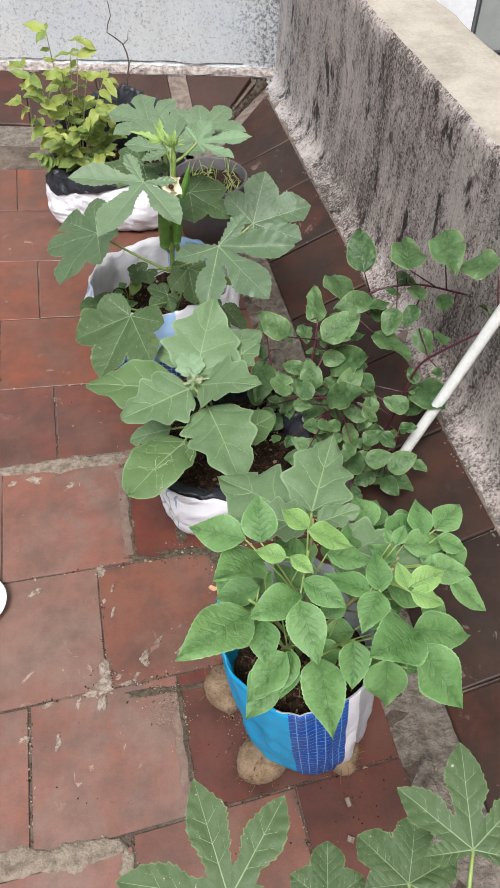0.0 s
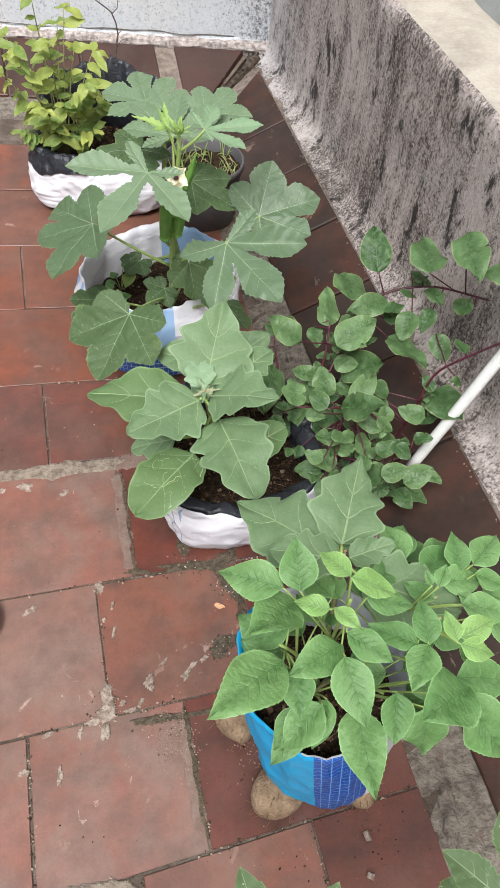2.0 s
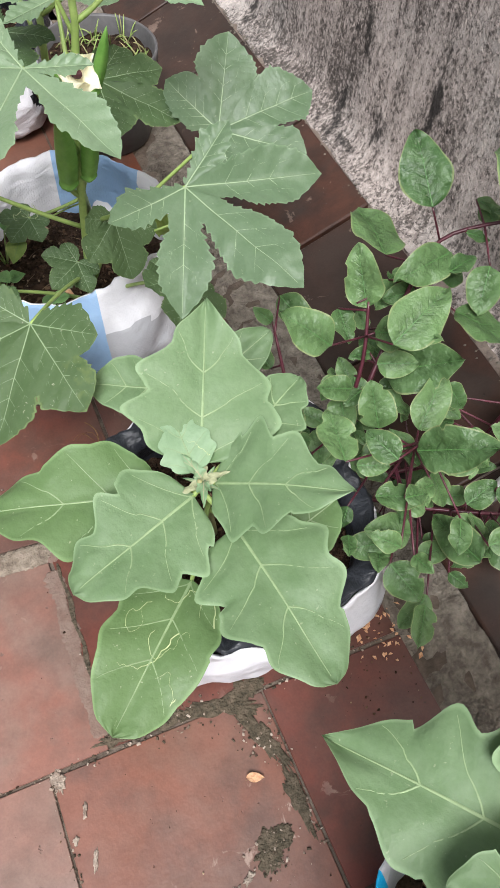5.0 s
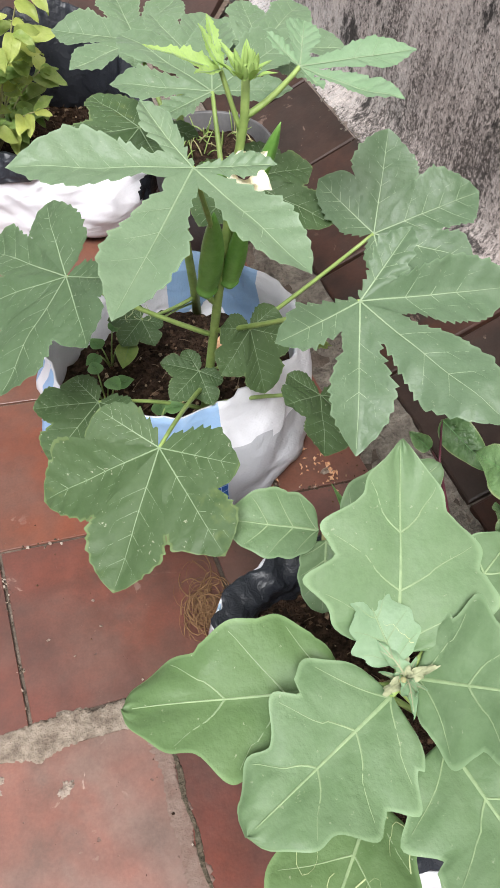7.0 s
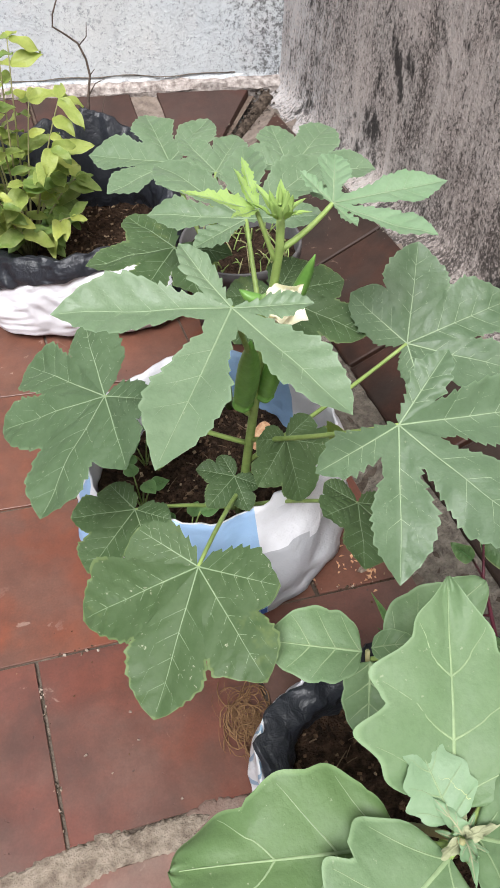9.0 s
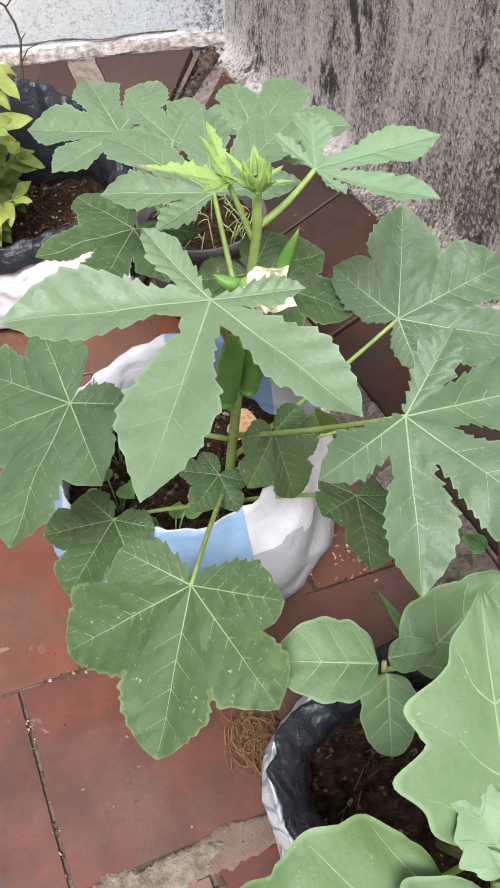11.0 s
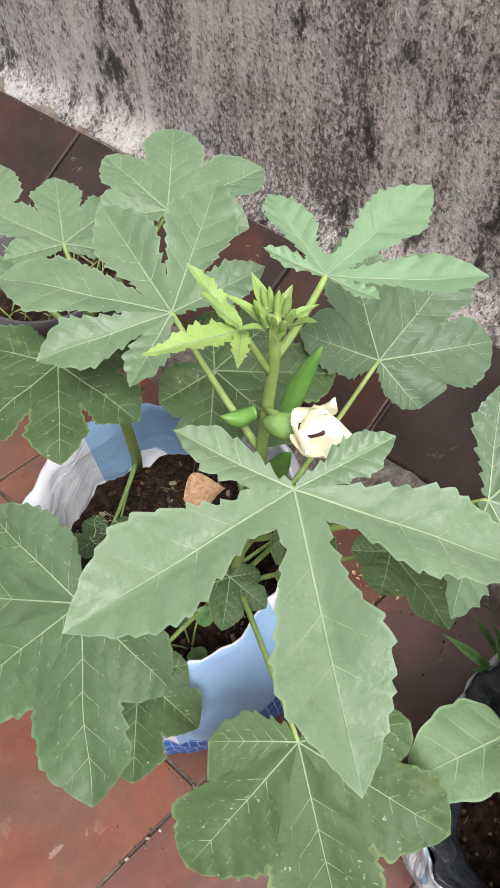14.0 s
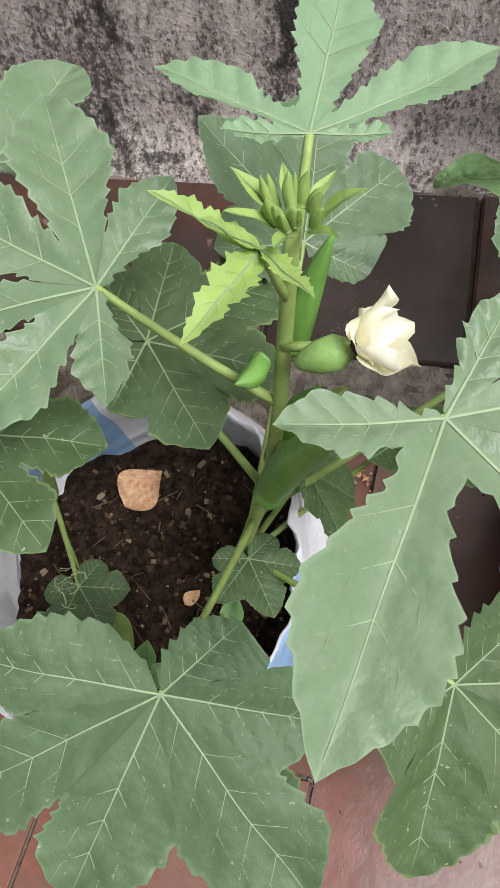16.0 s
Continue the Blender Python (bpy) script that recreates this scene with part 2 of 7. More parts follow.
WHITE_BAG = woven("white_sacking", (0.83, 0.82, 0.86))
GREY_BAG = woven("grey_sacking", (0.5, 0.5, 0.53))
SKY_BAG = woven("light_blue_print", (0.34, 0.52, 0.78))
CYAN_BAG = woven("cyan_print", (0.004, 0.36, 0.68))
NAVY_BAG = woven("navy_grid_print", (0.004, 0.07, 0.37), (0.16, 0.36, 0.64))
BLUE_BAG = woven("blue_print", (0.03, 0.12, 0.42), (0.4, 0.5, 0.72))


def print_lines(name, paper, ink):
    """White sacking with a pattern of fine printed loops."""
    n = Nodes(name, 0.42, 0.5)
    w = n.tree.nodes.new("ShaderNodeTexWave")
    w.inputs["Scale"].default_value, w.inputs["Distortion"].default_value = 16, 9
    w.inputs["Detail"].default_value, w.inputs["Detail Scale"].default_value = 1.0, 1.2
    n.link(n.where("UV"), w.inputs["Vector"])
    c = n.mix(n.grey(w.outputs["Fac"], 0.86, 0.93), paper, ink)
    return n.colour(c).bump(n.noise(n.where(), 24, 4, 0.5, 1.2), 0.008).mat


PRINT_BAG = print_lines("blue_printed_sacking", (0.74, 0.75, 0.77), (0.3, 0.42, 0.55))


def sheet(name, colour, rough):
    n = Nodes(name, rough, 0.35)
    crease = n.sum(n.noise(n.where(scale=(1, 1, 0.5)), 17, 2, 0.5, 0.5), n.sum(n.noise(n.where(), 48, 4, 0.6, 0.5), 0.6, "MULTIPLY"))
    return n.colour(n.mix(crease, colour, tuple(v * 2.2 for v in colour))).bump(crease, 0.009).mat


LINER = sheet("black_polythene", (0.011, 0.012, 0.015), 0.38)
SOIL = two_tone("damp_potting_soil", (0.011, 0.0075, 0.0055), (0.078, 0.048, 0.032), 75, 0.97, 0.014, 210, spec=0.08, lo=0.42, hi=0.62)


def litter():
    n = Nodes("soil_crumbs", 0.95, 0.08)
    c = n.ramp(n.island(), (0.0, (0.012, 0.008, 0.006)), (0.5, (0.05, 0.03, 0.019)), (0.85, (0.13, 0.08, 0.05)), (1.0, (0.36, 0.27, 0.18)))
    return n.colour(c).mat


CRUMB = litter()


def mortar_grit():
    n = Nodes("mortar_grit", 0.95, 0.1)
    return n.colour(n.ramp(n.island(), (0.0, (0.04, 0.035, 0.024)), (0.45, (0.1, 0.075, 0.055)), (0.7, (0.24, 0.185, 0.145)), (1.0, (0.42, 0.35, 0.29)))).mat


GRIT = mortar_grit()


def blade(name, dark, light, bloom, rough=0.5, share=0.22, fleck=0.0, edge=None, veins=0.0, glow=(0.28, 0.5, 0.06), deep=0.0022, lines=0.2, rim=0.0):
    """Leaf skin: its own tint per leaf, soft mottling, a quilted relief, pale flecks where insects fed; veins: dark sunken herringbone veins that fade to the margin."""
    n = Nodes(name, rough + 0.06, 0.27)
    at = n.where()
    own = n.chance()
    c = n.mix(own, dark, light)
    c = n.mix(n.sum(n.grey(n.noise(at, 26, 5, 0.65), 0.38, 0.66), 0.6, "MULTIPLY"), c, bloom)
    c = n.mix(n.sum(n.grey(n.noise(at, 190, 3, 0.6), 0.4, 0.7), 0.16, "MULTIPLY"), c, tuple(v * 0.62 for v in dark))
    quilt = n.noise(at, 60, 4, 0.55)
    if veins or edge or rim:
        split = n.tree.nodes.new("ShaderNodeSeparateXYZ")
        n.link(n.where("UV"), split.inputs[0])
        out = n.sum(n.sum(n.sum(split.outputs[0], 2.0, "MULTIPLY"), -1.0), 0.0, "ADD")
        out = n.sum(out, 0.0, "ABSOLUTE")
    if veins:
        turn = n.sum(n.sum(split.outputs[1], n.sum(out, -0.26, "MULTIPLY")), n.sum(n.noise(at, 60, 2), 0.06, "MULTIPLY"))
        line = n.ramp(n.sum(n.sum(turn, 7.5, "MULTIPLY"), 0.5, "PINGPONG"), (0.0, (1, 1, 1)), (0.13, (0, 0, 0)))
        heart = n.ramp(n.sum(out, n.sum(quilt, 0.35, "MULTIPLY")), (0.2, (1, 1, 1)), (0.85, (0, 0, 0)))
        c = n.mix(n.sum(n.sum(n.sum(line, lines, "MULTIPLY"), n.grey(n.noise(at, 85, 4, 0.75), 0.32, 0.72)), n.sum(heart, veins, "MULTIPLY"), "MULTIPLY"), c, tuple(v * 0.42 for v in dark))
        quilt = n.sum(quilt, n.sum(n.sum(line, heart, "MULTIPLY"), -2.2 * lines, "MULTIPLY"))
    if edge:
        c = n.mix(n.sum(n.grey(n.noise(at, 9, 5, 0.7), 0.6, 0.72), 0.6, "MULTIPLY"), c, edge)
        c = n.mix(n.sum(n.ramp(n.sum(out, n.sum(n.noise(at, 25, 4), 0.12, "MULTIPLY")), (0.99, (0, 0, 0)), (1.04, (1, 1, 1))), 0.4, "MULTIPLY"), c, edge)
    if rim:
        margin = n.ramp(n.sum(out, n.sum(n.noise(at, 45, 3), 0.06, "MULTIPLY")), (0.94, (0, 0, 0)), (1.01, (1, 1, 1)))
        c = n.mix(n.sum(margin, rim, "MULTIPLY"), c, tuple(min(1, v * 1.7) for v in bloom))
    if fleck:
        c = n.mix(n.sum(n.grey(n.noise(at, 150, 4, 0.6), 0.67, 0.71), fleck, "MULTIPLY"), c, (0.5, 0.52, 0.36))
    n.rough(n.ramp(n.noise(at, 14, 3), (0.3, (rough - 0.1,) * 3), (0.7, (rough + 0.12,) * 3)))
    return n.colour(c).bump(quilt, deep).thin(n.mix(0.5, c, glow), share).mat


OKRA = blade("okra_leaf", (0.1, 0.157, 0.082), (0.14, 0.207, 0.119), (0.166, 0.229, 0.142), 0.42, 0.12, 0.2, rim=0.25)
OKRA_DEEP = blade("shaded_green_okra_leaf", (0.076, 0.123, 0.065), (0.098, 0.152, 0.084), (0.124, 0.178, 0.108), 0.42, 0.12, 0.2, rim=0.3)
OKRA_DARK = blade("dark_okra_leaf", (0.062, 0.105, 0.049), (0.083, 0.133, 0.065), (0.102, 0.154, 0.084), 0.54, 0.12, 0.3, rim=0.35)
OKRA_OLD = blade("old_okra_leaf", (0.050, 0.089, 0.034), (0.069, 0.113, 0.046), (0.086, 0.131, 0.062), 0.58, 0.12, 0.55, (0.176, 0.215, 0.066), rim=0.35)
OKRA_NEW = blade("young_okra_leaf", (0.245, 0.38, 0.09), (0.3, 0.435, 0.115), (0.33, 0.445, 0.16), 0.5, 0.22)
OKRA_MID = blade("upper_okra_leaf", (0.175, 0.281, 0.154), (0.209, 0.315, 0.184), (0.242, 0.339, 0.220), 0.48, 0.2)
BRINJAL = blade("brinjal_leaf", (0.099, 0.165, 0.075), (0.133, 0.210, 0.103), (0.165, 0.238, 0.132), 0.5, 0.14, 0.25, rim=0.4)
BRINJAL_LOW = blade("lower_brinjal_leaf", (0.077, 0.138, 0.049), (0.103, 0.174, 0.068), (0.127, 0.198, 0.088), 0.48, 0.16, 0.4, rim=0.5)
BEAN = blade("bean_leaf", (0.08, 0.192, 0.053), (0.165, 0.305, 0.108), (0.205, 0.34, 0.15), 0.46, 0.22, 0.0, veins=0.85, deep=0.0045, lines=0.085, rim=0.4)
BEAN_NEW = blade("young_bean_leaf", (0.19, 0.36, 0.1), (0.25, 0.42, 0.13), (0.29, 0.43, 0.17), 0.48, 0.25, veins=0.6, deep=0.0045, lines=0.085, rim=0.4)
VINE = blade("malabar_spinach_leaf", (0.03, 0.074, 0.022), (0.125, 0.215, 0.082), (0.14, 0.225, 0.105), 0.36, 0.12, 0.2, (0.24, 0.17, 0.08), 1.0, deep=0.006, lines=0.05, rim=0.3)
LIME = blade("yellowing_leaf", (0.13, 0.22, 0.05), (0.4, 0.44, 0.1), (0.42, 0.45, 0.16), 0.46, 0.3, rim=0.2)
LIME_GREEN = blade("light_green_leaf", (0.1, 0.19, 0.045), (0.235, 0.335, 0.085), (0.28, 0.37, 0.13), 0.46, 0.3, rim=0.2)
RIB = two_tone("pale_leaf_rib", (0.17, 0.25, 0.125), (0.23, 0.31, 0.17), 30, 0.55, 0.0005)
RIB_SOFT = two_tone("soft_leaf_rib", (0.19, 0.265, 0.145), (0.255, 0.335, 0.195), 30, 0.55, 0.0005)
RIB_PALE = two_tone("broad_pale_rib", (0.165, 0.245, 0.115), (0.24, 0.325, 0.165), 30, 0.6, 0.0005)
MINE = two_tone("leaf_miner_trail", (0.32, 0.4, 0.17), (0.44, 0.5, 0.27), 90, 0.7, 0.0003)
RIB_DARK = two_tone("dark_leaf_rib", (0.06, 0.15, 0.04), (0.08, 0.185, 0.052), 30, 0.55, 0.0005)
RIB_GREEN = two_tone("green_leaf_rib", (0.12, 0.22, 0.07), (0.16, 0.28, 0.1), 30, 0.55, 0.0005)
STEM = two_tone("green_stem", (0.185, 0.275, 0.072), (0.29, 0.385, 0.118), 40, 0.5, 0.0008)
TAN_STEM = two_tone("brownish_stem", (0.2, 0.22, 0.09), (0.33, 0.3, 0.15), 40, 0.6, 0.0008)
RED_STEM = two_tone("purple_red_stem", (0.032, 0.008, 0.011), (0.1, 0.02, 0.034), 30, 0.38, 0.0006)
TWIG = two_tone("dry_twig_bark", (0.045, 0.032, 0.026), (0.13, 0.095, 0.075), 60, 0.9, 0.001)
POD = two_tone("okra_pod_skin", (0.085, 0.215, 0.035), (0.15, 0.3, 0.065), 30, 0.45, 0.0006)
CALYX = two_tone("pale_green_calyx", (0.14, 0.27, 0.06), (0.24, 0.38, 0.12), 40, 0.5, 0.0008)
PETAL = blade("cream_petal", (0.95, 0.92, 0.68), (0.97, 0.94, 0.75), (0.98, 0.96, 0.84), 0.6, 0.25, glow=(0.95, 0.92, 0.75))
HEART = two_tone("dark_flower_heart", (0.03, 0.006, 0.012), (0.07, 0.012, 0.02), 50, 0.6, 0.0004)
PIPE = two_tone("weathered_white_pipe", (0.66, 0.66, 0.62), (0.82, 0.82, 0.79), 18, 0.42, 0.0004)
BUD = two_tone("downy_shrivelled_bud", (0.22, 0.24, 0.13), (0.38, 0.39, 0.25), 90, 0.8, 0.001)
COIR = two_tone("coconut_husk_fibre", (0.13, 0.082, 0.047), (0.32, 0.225, 0.14), 40, 0.95, 0.006, 200)
COIR_DUST = two_tone("pale_coir_dust", (0.2, 0.125, 0.09), (0.36, 0.26, 0.19), 40, 0.95, 0.003, 200)
STRAW = two_tone("brown_straw", (0.07, 0.042, 0.024), (0.2, 0.135, 0.08), 30, 0.9, 0.0005)
ROOTS = two_tone("dry_root_fibre", (0.1, 0.048, 0.02), (0.27, 0.155, 0.075), 50, 0.9, 0.0005)
DEAD = two_tone("dead_leaf", (0.42, 0.15, 0.07), (0.72, 0.5, 0.3), 150, 0.8, 0.002)
POT = two_tone("grey_plastic_pot", (0.06, 0.058, 0.06), (0.11, 0.106, 0.107), 14, 0.45, 0.0006)
ENAMEL = two_tone("white_glazed_plate", (0.76, 0.77, 0.78), (0.84, 0.84, 0.84), 9, 0.25, 0.0003)
FARWALL = two_tone("whitewashed_far_wall", (0.66, 0.68, 0.72), (0.78, 0.79, 0.82), 1.5, 0.9, 0.004, 30)
METAL = two_tone("grey_sheet_metal", (0.22, 0.24, 0.23), (0.32, 0.34, 0.33), 3, 0.5, 0.001)
DARKMETAL = two_tone("dark_iron", (0.02, 0.02, 0.022), (0.045, 0.045, 0.05), 20, 0.5, 0.001)
GROUND = two_tone("dusty_ground", (0.17, 0.15, 0.12), (0.3, 0.27, 0.22), 0.4, 0.95, 0.01, 8)
CONCRETE = two_tone("roof_concrete", (0.26, 0.25, 0.23), (0.4, 0.38, 0.35), 3, 0.92, 0.004, 60)


# ---- building blocks ----
def mesh_of(name, verts, faces, mats, slots=None, smooth=True):
    me = bpy.data.meshes.new(name)
    me.from_pydata([tuple(v) for v in verts], [], faces)
    for m in mats if isinstance(mats, (list, tuple)) else [mats]:
        me.materials.append(m)
    if slots is not None:
        me.polygons.foreach_set("material_index", slots)
    if smooth:
        me.polygons.foreach_set("use_smooth", [True] * len(me.polygons))
    me.update()
    return me


def part(name, me, parent, label=""):
    ob = new(name, me)
    ob.parent = parent
    if parent:
        ob.matrix_parent_inverse = Matrix.Translation(parent.location).inverted() if parent.parent is None else parent.matrix_world.inverted()
    return tagged(ob, label)


def thing(name, at, label, category, group="", kind=""):
    ob = new(name)
    ob.location = at
    ob.empty_display_size = 0.05
    return tagged(ob, label, category, group, kind)


def prism(corners, z0, z1, bevel=0.004):
    """Verts and faces of a slab on a plan polygon, its upper edge bevelled. z0, z1: a height, or one for each corner."""
    n = len(corners)
    mid = sum((Vector(c) for c in corners), Vector((0, 0))) / n
    lo = z0 if isinstance(z0, (list, tuple)) else [z0] * n
    hi = z1 if isinstance(z1, (list, tuple)) else [z1] * n
    verts = [(c[0], c[1], lo[i]) for i, c in enumerate(corners)]
    verts += [(c[0], c[1], hi[i] - bevel) for i, c in enumerate(corners)]
    for i, c in enumerate(corners):
        d = (mid - Vector(c)).normalized() * bevel * 1.6
        verts.append((c[0] + d.x, c[1] + d.y, hi[i]))
    faces = [tuple(range(n))[::-1], tuple(range(2 * n, 3 * n))]
    for k in (0, n):
        faces += [(k + i, k + (i + 1) % n, k + n + (i + 1) % n, k + n + i) for i in range(n)]
    return verts, faces


def tube(points, radii, sides=8, close=True):
    """Verts and faces of a round tapered stem along points."""
    pts = [Vector(p) for p in points]
    verts, faces = [], []
    side = None
    for i, p in enumerate(pts):
        d = (pts[min(i + 1, len(pts) - 1)] - pts[max(i - 1, 0)]).normalized()
        side = (side or (Vector((1, 0, 0)) if abs(d.x) < 0.8 else Vector((0, 1, 0))))
        side = (side - side.dot(d) * d).normalized()
        up = d.cross(side)
        r = radii[i] if isinstance(radii, (list, tuple)) else radii
        for k in range(sides):
            a = 2 * math.pi * k / sides
            verts.append(p + (side * math.cos(a) + up * math.sin(a)) * r)
    for i in range(len(pts) - 1):
        for k in range(sides):
            a, b = i * sides + k, i * sides + (k + 1) % sides
            faces.append((a, b, b + sides, a + sides))
    if close:
        faces += [tuple(range(sides))[::-1], tuple(range(len(verts) - sides, len(verts)))]
    return verts, faces


def bend(a, b, lift, n=7, push=(0, 0, 0)):
    """Points of a curve from a to b whose middle is moved by lift upwards and by push."""
    a, b = Vector(a), Vector(b)
    mid = (a + b) / 2 + Vector((0, 0, lift)) + Vector(push)
    return [a * (1 - t) ** 2 + mid * 2 * t * (1 - t) + b * t * t for t in (i / (n - 1) for i in range(n))]


def joined(*pieces):
    verts, faces = [], []
    for v, f in pieces:
        k = len(verts)
        verts += list(v)
        faces += [tuple(i + k for i in q) for q in f]
    return verts, faces


def rib_strips(lines, width):
    """Thin raised ribs on a leaf: lines of points on its surface, and the share of the width of each."""
    verts, faces = [], []
    for line, wide in lines:
        k = len(verts)
        n = len(line)
        for i, p in enumerate(line):
            a, b = line[max(i - 1, 0)], line[min(i + 1, n - 1)]
            d = Vector((b[0] - a[0], b[1] - a[1]))
            d = Vector((-d.y, d.x)).normalized() * width * wide * (1 - 0.75 * i / (n - 1))
            for q, h in ((-1, 0.0), (0, 1.0), (1, 0.0)):
                verts.append((p[0] + q * d.x, p[1] + q * d.y, p[2] + 0.0008 + h * width * wide * 0.5))
        for i in range(n - 1):
            for j in (0, 1):
                o = k + 3 * i + j
                faces.append((o, o + 1, o + 4, o + 3))
    return verts, faces


def along(curve, s):
    """The height at s of a smooth curve through (place, height) knots."""
    for k in range(len(curve) - 1):
        (x0, y0), (x1, y1) = curve[k], curve[k + 1]
        if s <= x1:
            before, after = curve[max(k - 1, 0)], curve[min(k + 2, len(curve) - 1)]
            m0 = (y1 - before[1]) / max(x1 - before[0], 1e-6) * (x1 - x0)
            m1 = (after[1] - y0) / max(after[0] - x0, 1e-6) * (x1 - x0)
            t = max(0.0, (s - x0) / (x1 - x0))
            return y0 * (2 * t ** 3 - 3 * t * t + 1) + m0 * (t ** 3 - 2 * t * t + t) + y1 * (3 * t * t - 2 * t ** 3) + m1 * (t ** 3 - t * t)
    return curve[-1][1]


def turned(a, b):
    """The angle from b to a, between -pi and pi."""
    return (a - b + math.pi) % (2 * math.pi) - math.pi


NARROW = [(0.0, 0.3), (0.15, 0.36), (0.3, 0.55), (0.45, 0.84), (0.58, 1.0), (0.7, 0.95), (0.82, 0.7), (0.92, 0.36), (1.0, 0.0)]
BROAD = [(0.0, 0.45), (0.15, 0.62), (0.3, 0.82), (0.45, 0.97), (0.6, 1.0), (0.74, 0.86), (0.86, 0.58), (0.95, 0.25), (1.0, 0.0)]


def lobed_leaf(name, size, lobes, notch, fat, mats, seed, droop=0.12, tooth=0.035, curve=NARROW, quilt=0.016, trails=0):
    """A palmate leaf in its own plane, the stalk at the origin. lobes: (degrees from +y towards +x, length and rise of the tip as shares of size).
    Each lobe is a toothed blade with a sunken midrib and side veins; the lobes join up to the share notch of the size."""
    rnd = random.Random(seed)
    axes = sorted((math.radians((l[0] + 180) % 360 - 180), l[1], l[2] if len(l) > 2 else 0.0) for l in lobes)
    count = len(axes)
    swell = [rnd.uniform(-1, 1) for _ in range(6)]
    veins, slope = 6.2, 0.85

    def rise(a):
        """The slope of the blade towards an angle, blended between the two lobes at its sides."""
        for i in range(count):
            lo, hi = axes[i], axes[(i + 1) % count]
            gap = (hi[0] - lo[0]) % (2 * math.pi) or 2 * math.pi
            d = (a - lo[0]) % (2 * math.pi)
            if d <= gap:
                t = d / gap
                t = t * t * (3 - 2 * t)
                return lo[2] / lo[1] * (1 - t) + hi[2] / hi[1] * t
        return 0.0

    def surface(x, y):
        q = math.hypot(x, y) / size
        a = math.atan2(x, y)
        near = min(abs(turned(a, b[0])) for b in axes)
        z = rise(a) * size * q * min(1.0, 0.45 + 0.6 * q) + droop * size * (0.55 * q - 0.55 * q * q)
        z += 0.11 * size * q * min(near, 0.5)
        z += size * 0.03 * min(1, q * 2) * (math.sin(3 * a + 3 * swell[0]) * swell[1] + math.sin(5 * a + 3 * swell[2]) * swell[3])
        return z + size * 0.022 * math.sin(x / size * 11 + swell[4] * 3) * math.sin(y / size * 10 + swell[5] * 3) * q

    verts, faces, where, lines = [], [], [], []
    stations, across = 84, 10
    for i, (a, share, _) in enumerate(axes):
        long = share * size
        ux, uy = math.sin(a), math.cos(a)
        gaps = [(a - axes[i - 1][0]) % (2 * math.pi), (axes[(i + 1) % count][0] - a) % (2 * math.pi)]
        wide = [math.tan(min(g / 2, 0.96)) for g in gaps]
        edges = []
        for side in (0, 1):
            marks, at = [], 0.0
            while at < 1.3:
                marks.append((at, rnd.uniform(0.45, 1.35)))
                at += size / long * rnd.uniform(0.045, 0.1)
            edges.append(marks)
        lean = rnd.uniform(-0.05, 0.05)

        def half(s, side):
            r = s * long
            lim = r * wide[side]
            free = fat * long * along(curve, s) * (1 + (lean if side else -lean))
            free *= 1 + 0.2 * noise.noise(Vector((s * 5.0, side * 7.0, seed + i * 3.1)))
            q = max(0.0, min(1.0, (r / (notch * size + 1e-6) - 0.7) / 0.6))
            q = q * q * (3 - 2 * q)
            if gaps[side] > 1.9:
                q = 1.0
            h = lim * 1.04 * (1 - q) + min(free, lim * (1.0 - 0.11 * min(1.0, max(0.0, 3 * (r / (notch * size) - 1))))) * q
            for (m0, big), (m1, _) in zip(edges[side], edges[side][1:]):
                if m0 <= s < m1:
                    saw = (s - m0) / (m1 - m0)
                    h += q * tooth * size * 0.75 * big * (saw ** 1.3 - 0.4 if saw < 0.86 else (1 - saw) / 0.14 * 0.82 - 0.4) * min(1, 5 * (1 - s))
                    break
            return max(0.0, h) * (1.0 if s < 1 else 0.0)

        def height(s, e, x, y):
            """The blade's height: raised between its side veins, sunken along the midrib."""
            q = min(1.0, s * 2.2)
            v = abs(e) / (0.22 * long)
            u = (s - slope * abs(e) / long) * veins + 0.25
            bulge = abs(math.sin(math.pi * u)) ** 0.8 * min(1.0, v * 2.2)
            return surface(x, y) + size * quilt * q * (bulge - 0.45 * max(0.0, 1 - v * 3))

        k0 = len(verts)
        for j in range(stations + 1):
            s = j / stations
            hl, hr = half(s, 0), half(s, 1)
            free = s * long > notch * size
            for k in range(across + 1):
                v = -1 + 2 * k / across
                e = v * (hl if v < 0 else hr)
                x, y = ux * s * long + uy * e, uy * s * long - ux * e
                verts.append((x, y, height(s, e, x, y) + 0.0004 * (i % 2) * min(1, 6 * s)))
                where.append((0.5 + 0.5 * max(abs(v) if free else 0.0, s ** 3), 0.5))
        for j in range(stations):
            for k in range(across):
                o = k0 + j * (across + 1) + k
                faces.append((o, o + across + 1, o + across + 2, o + 1))
        lines.append(([(ux * long * s, uy * long * s, height(s, 0, ux * long * s, uy * long * s)) for s in [0.05 * m for m in range(20)]], 1.0))
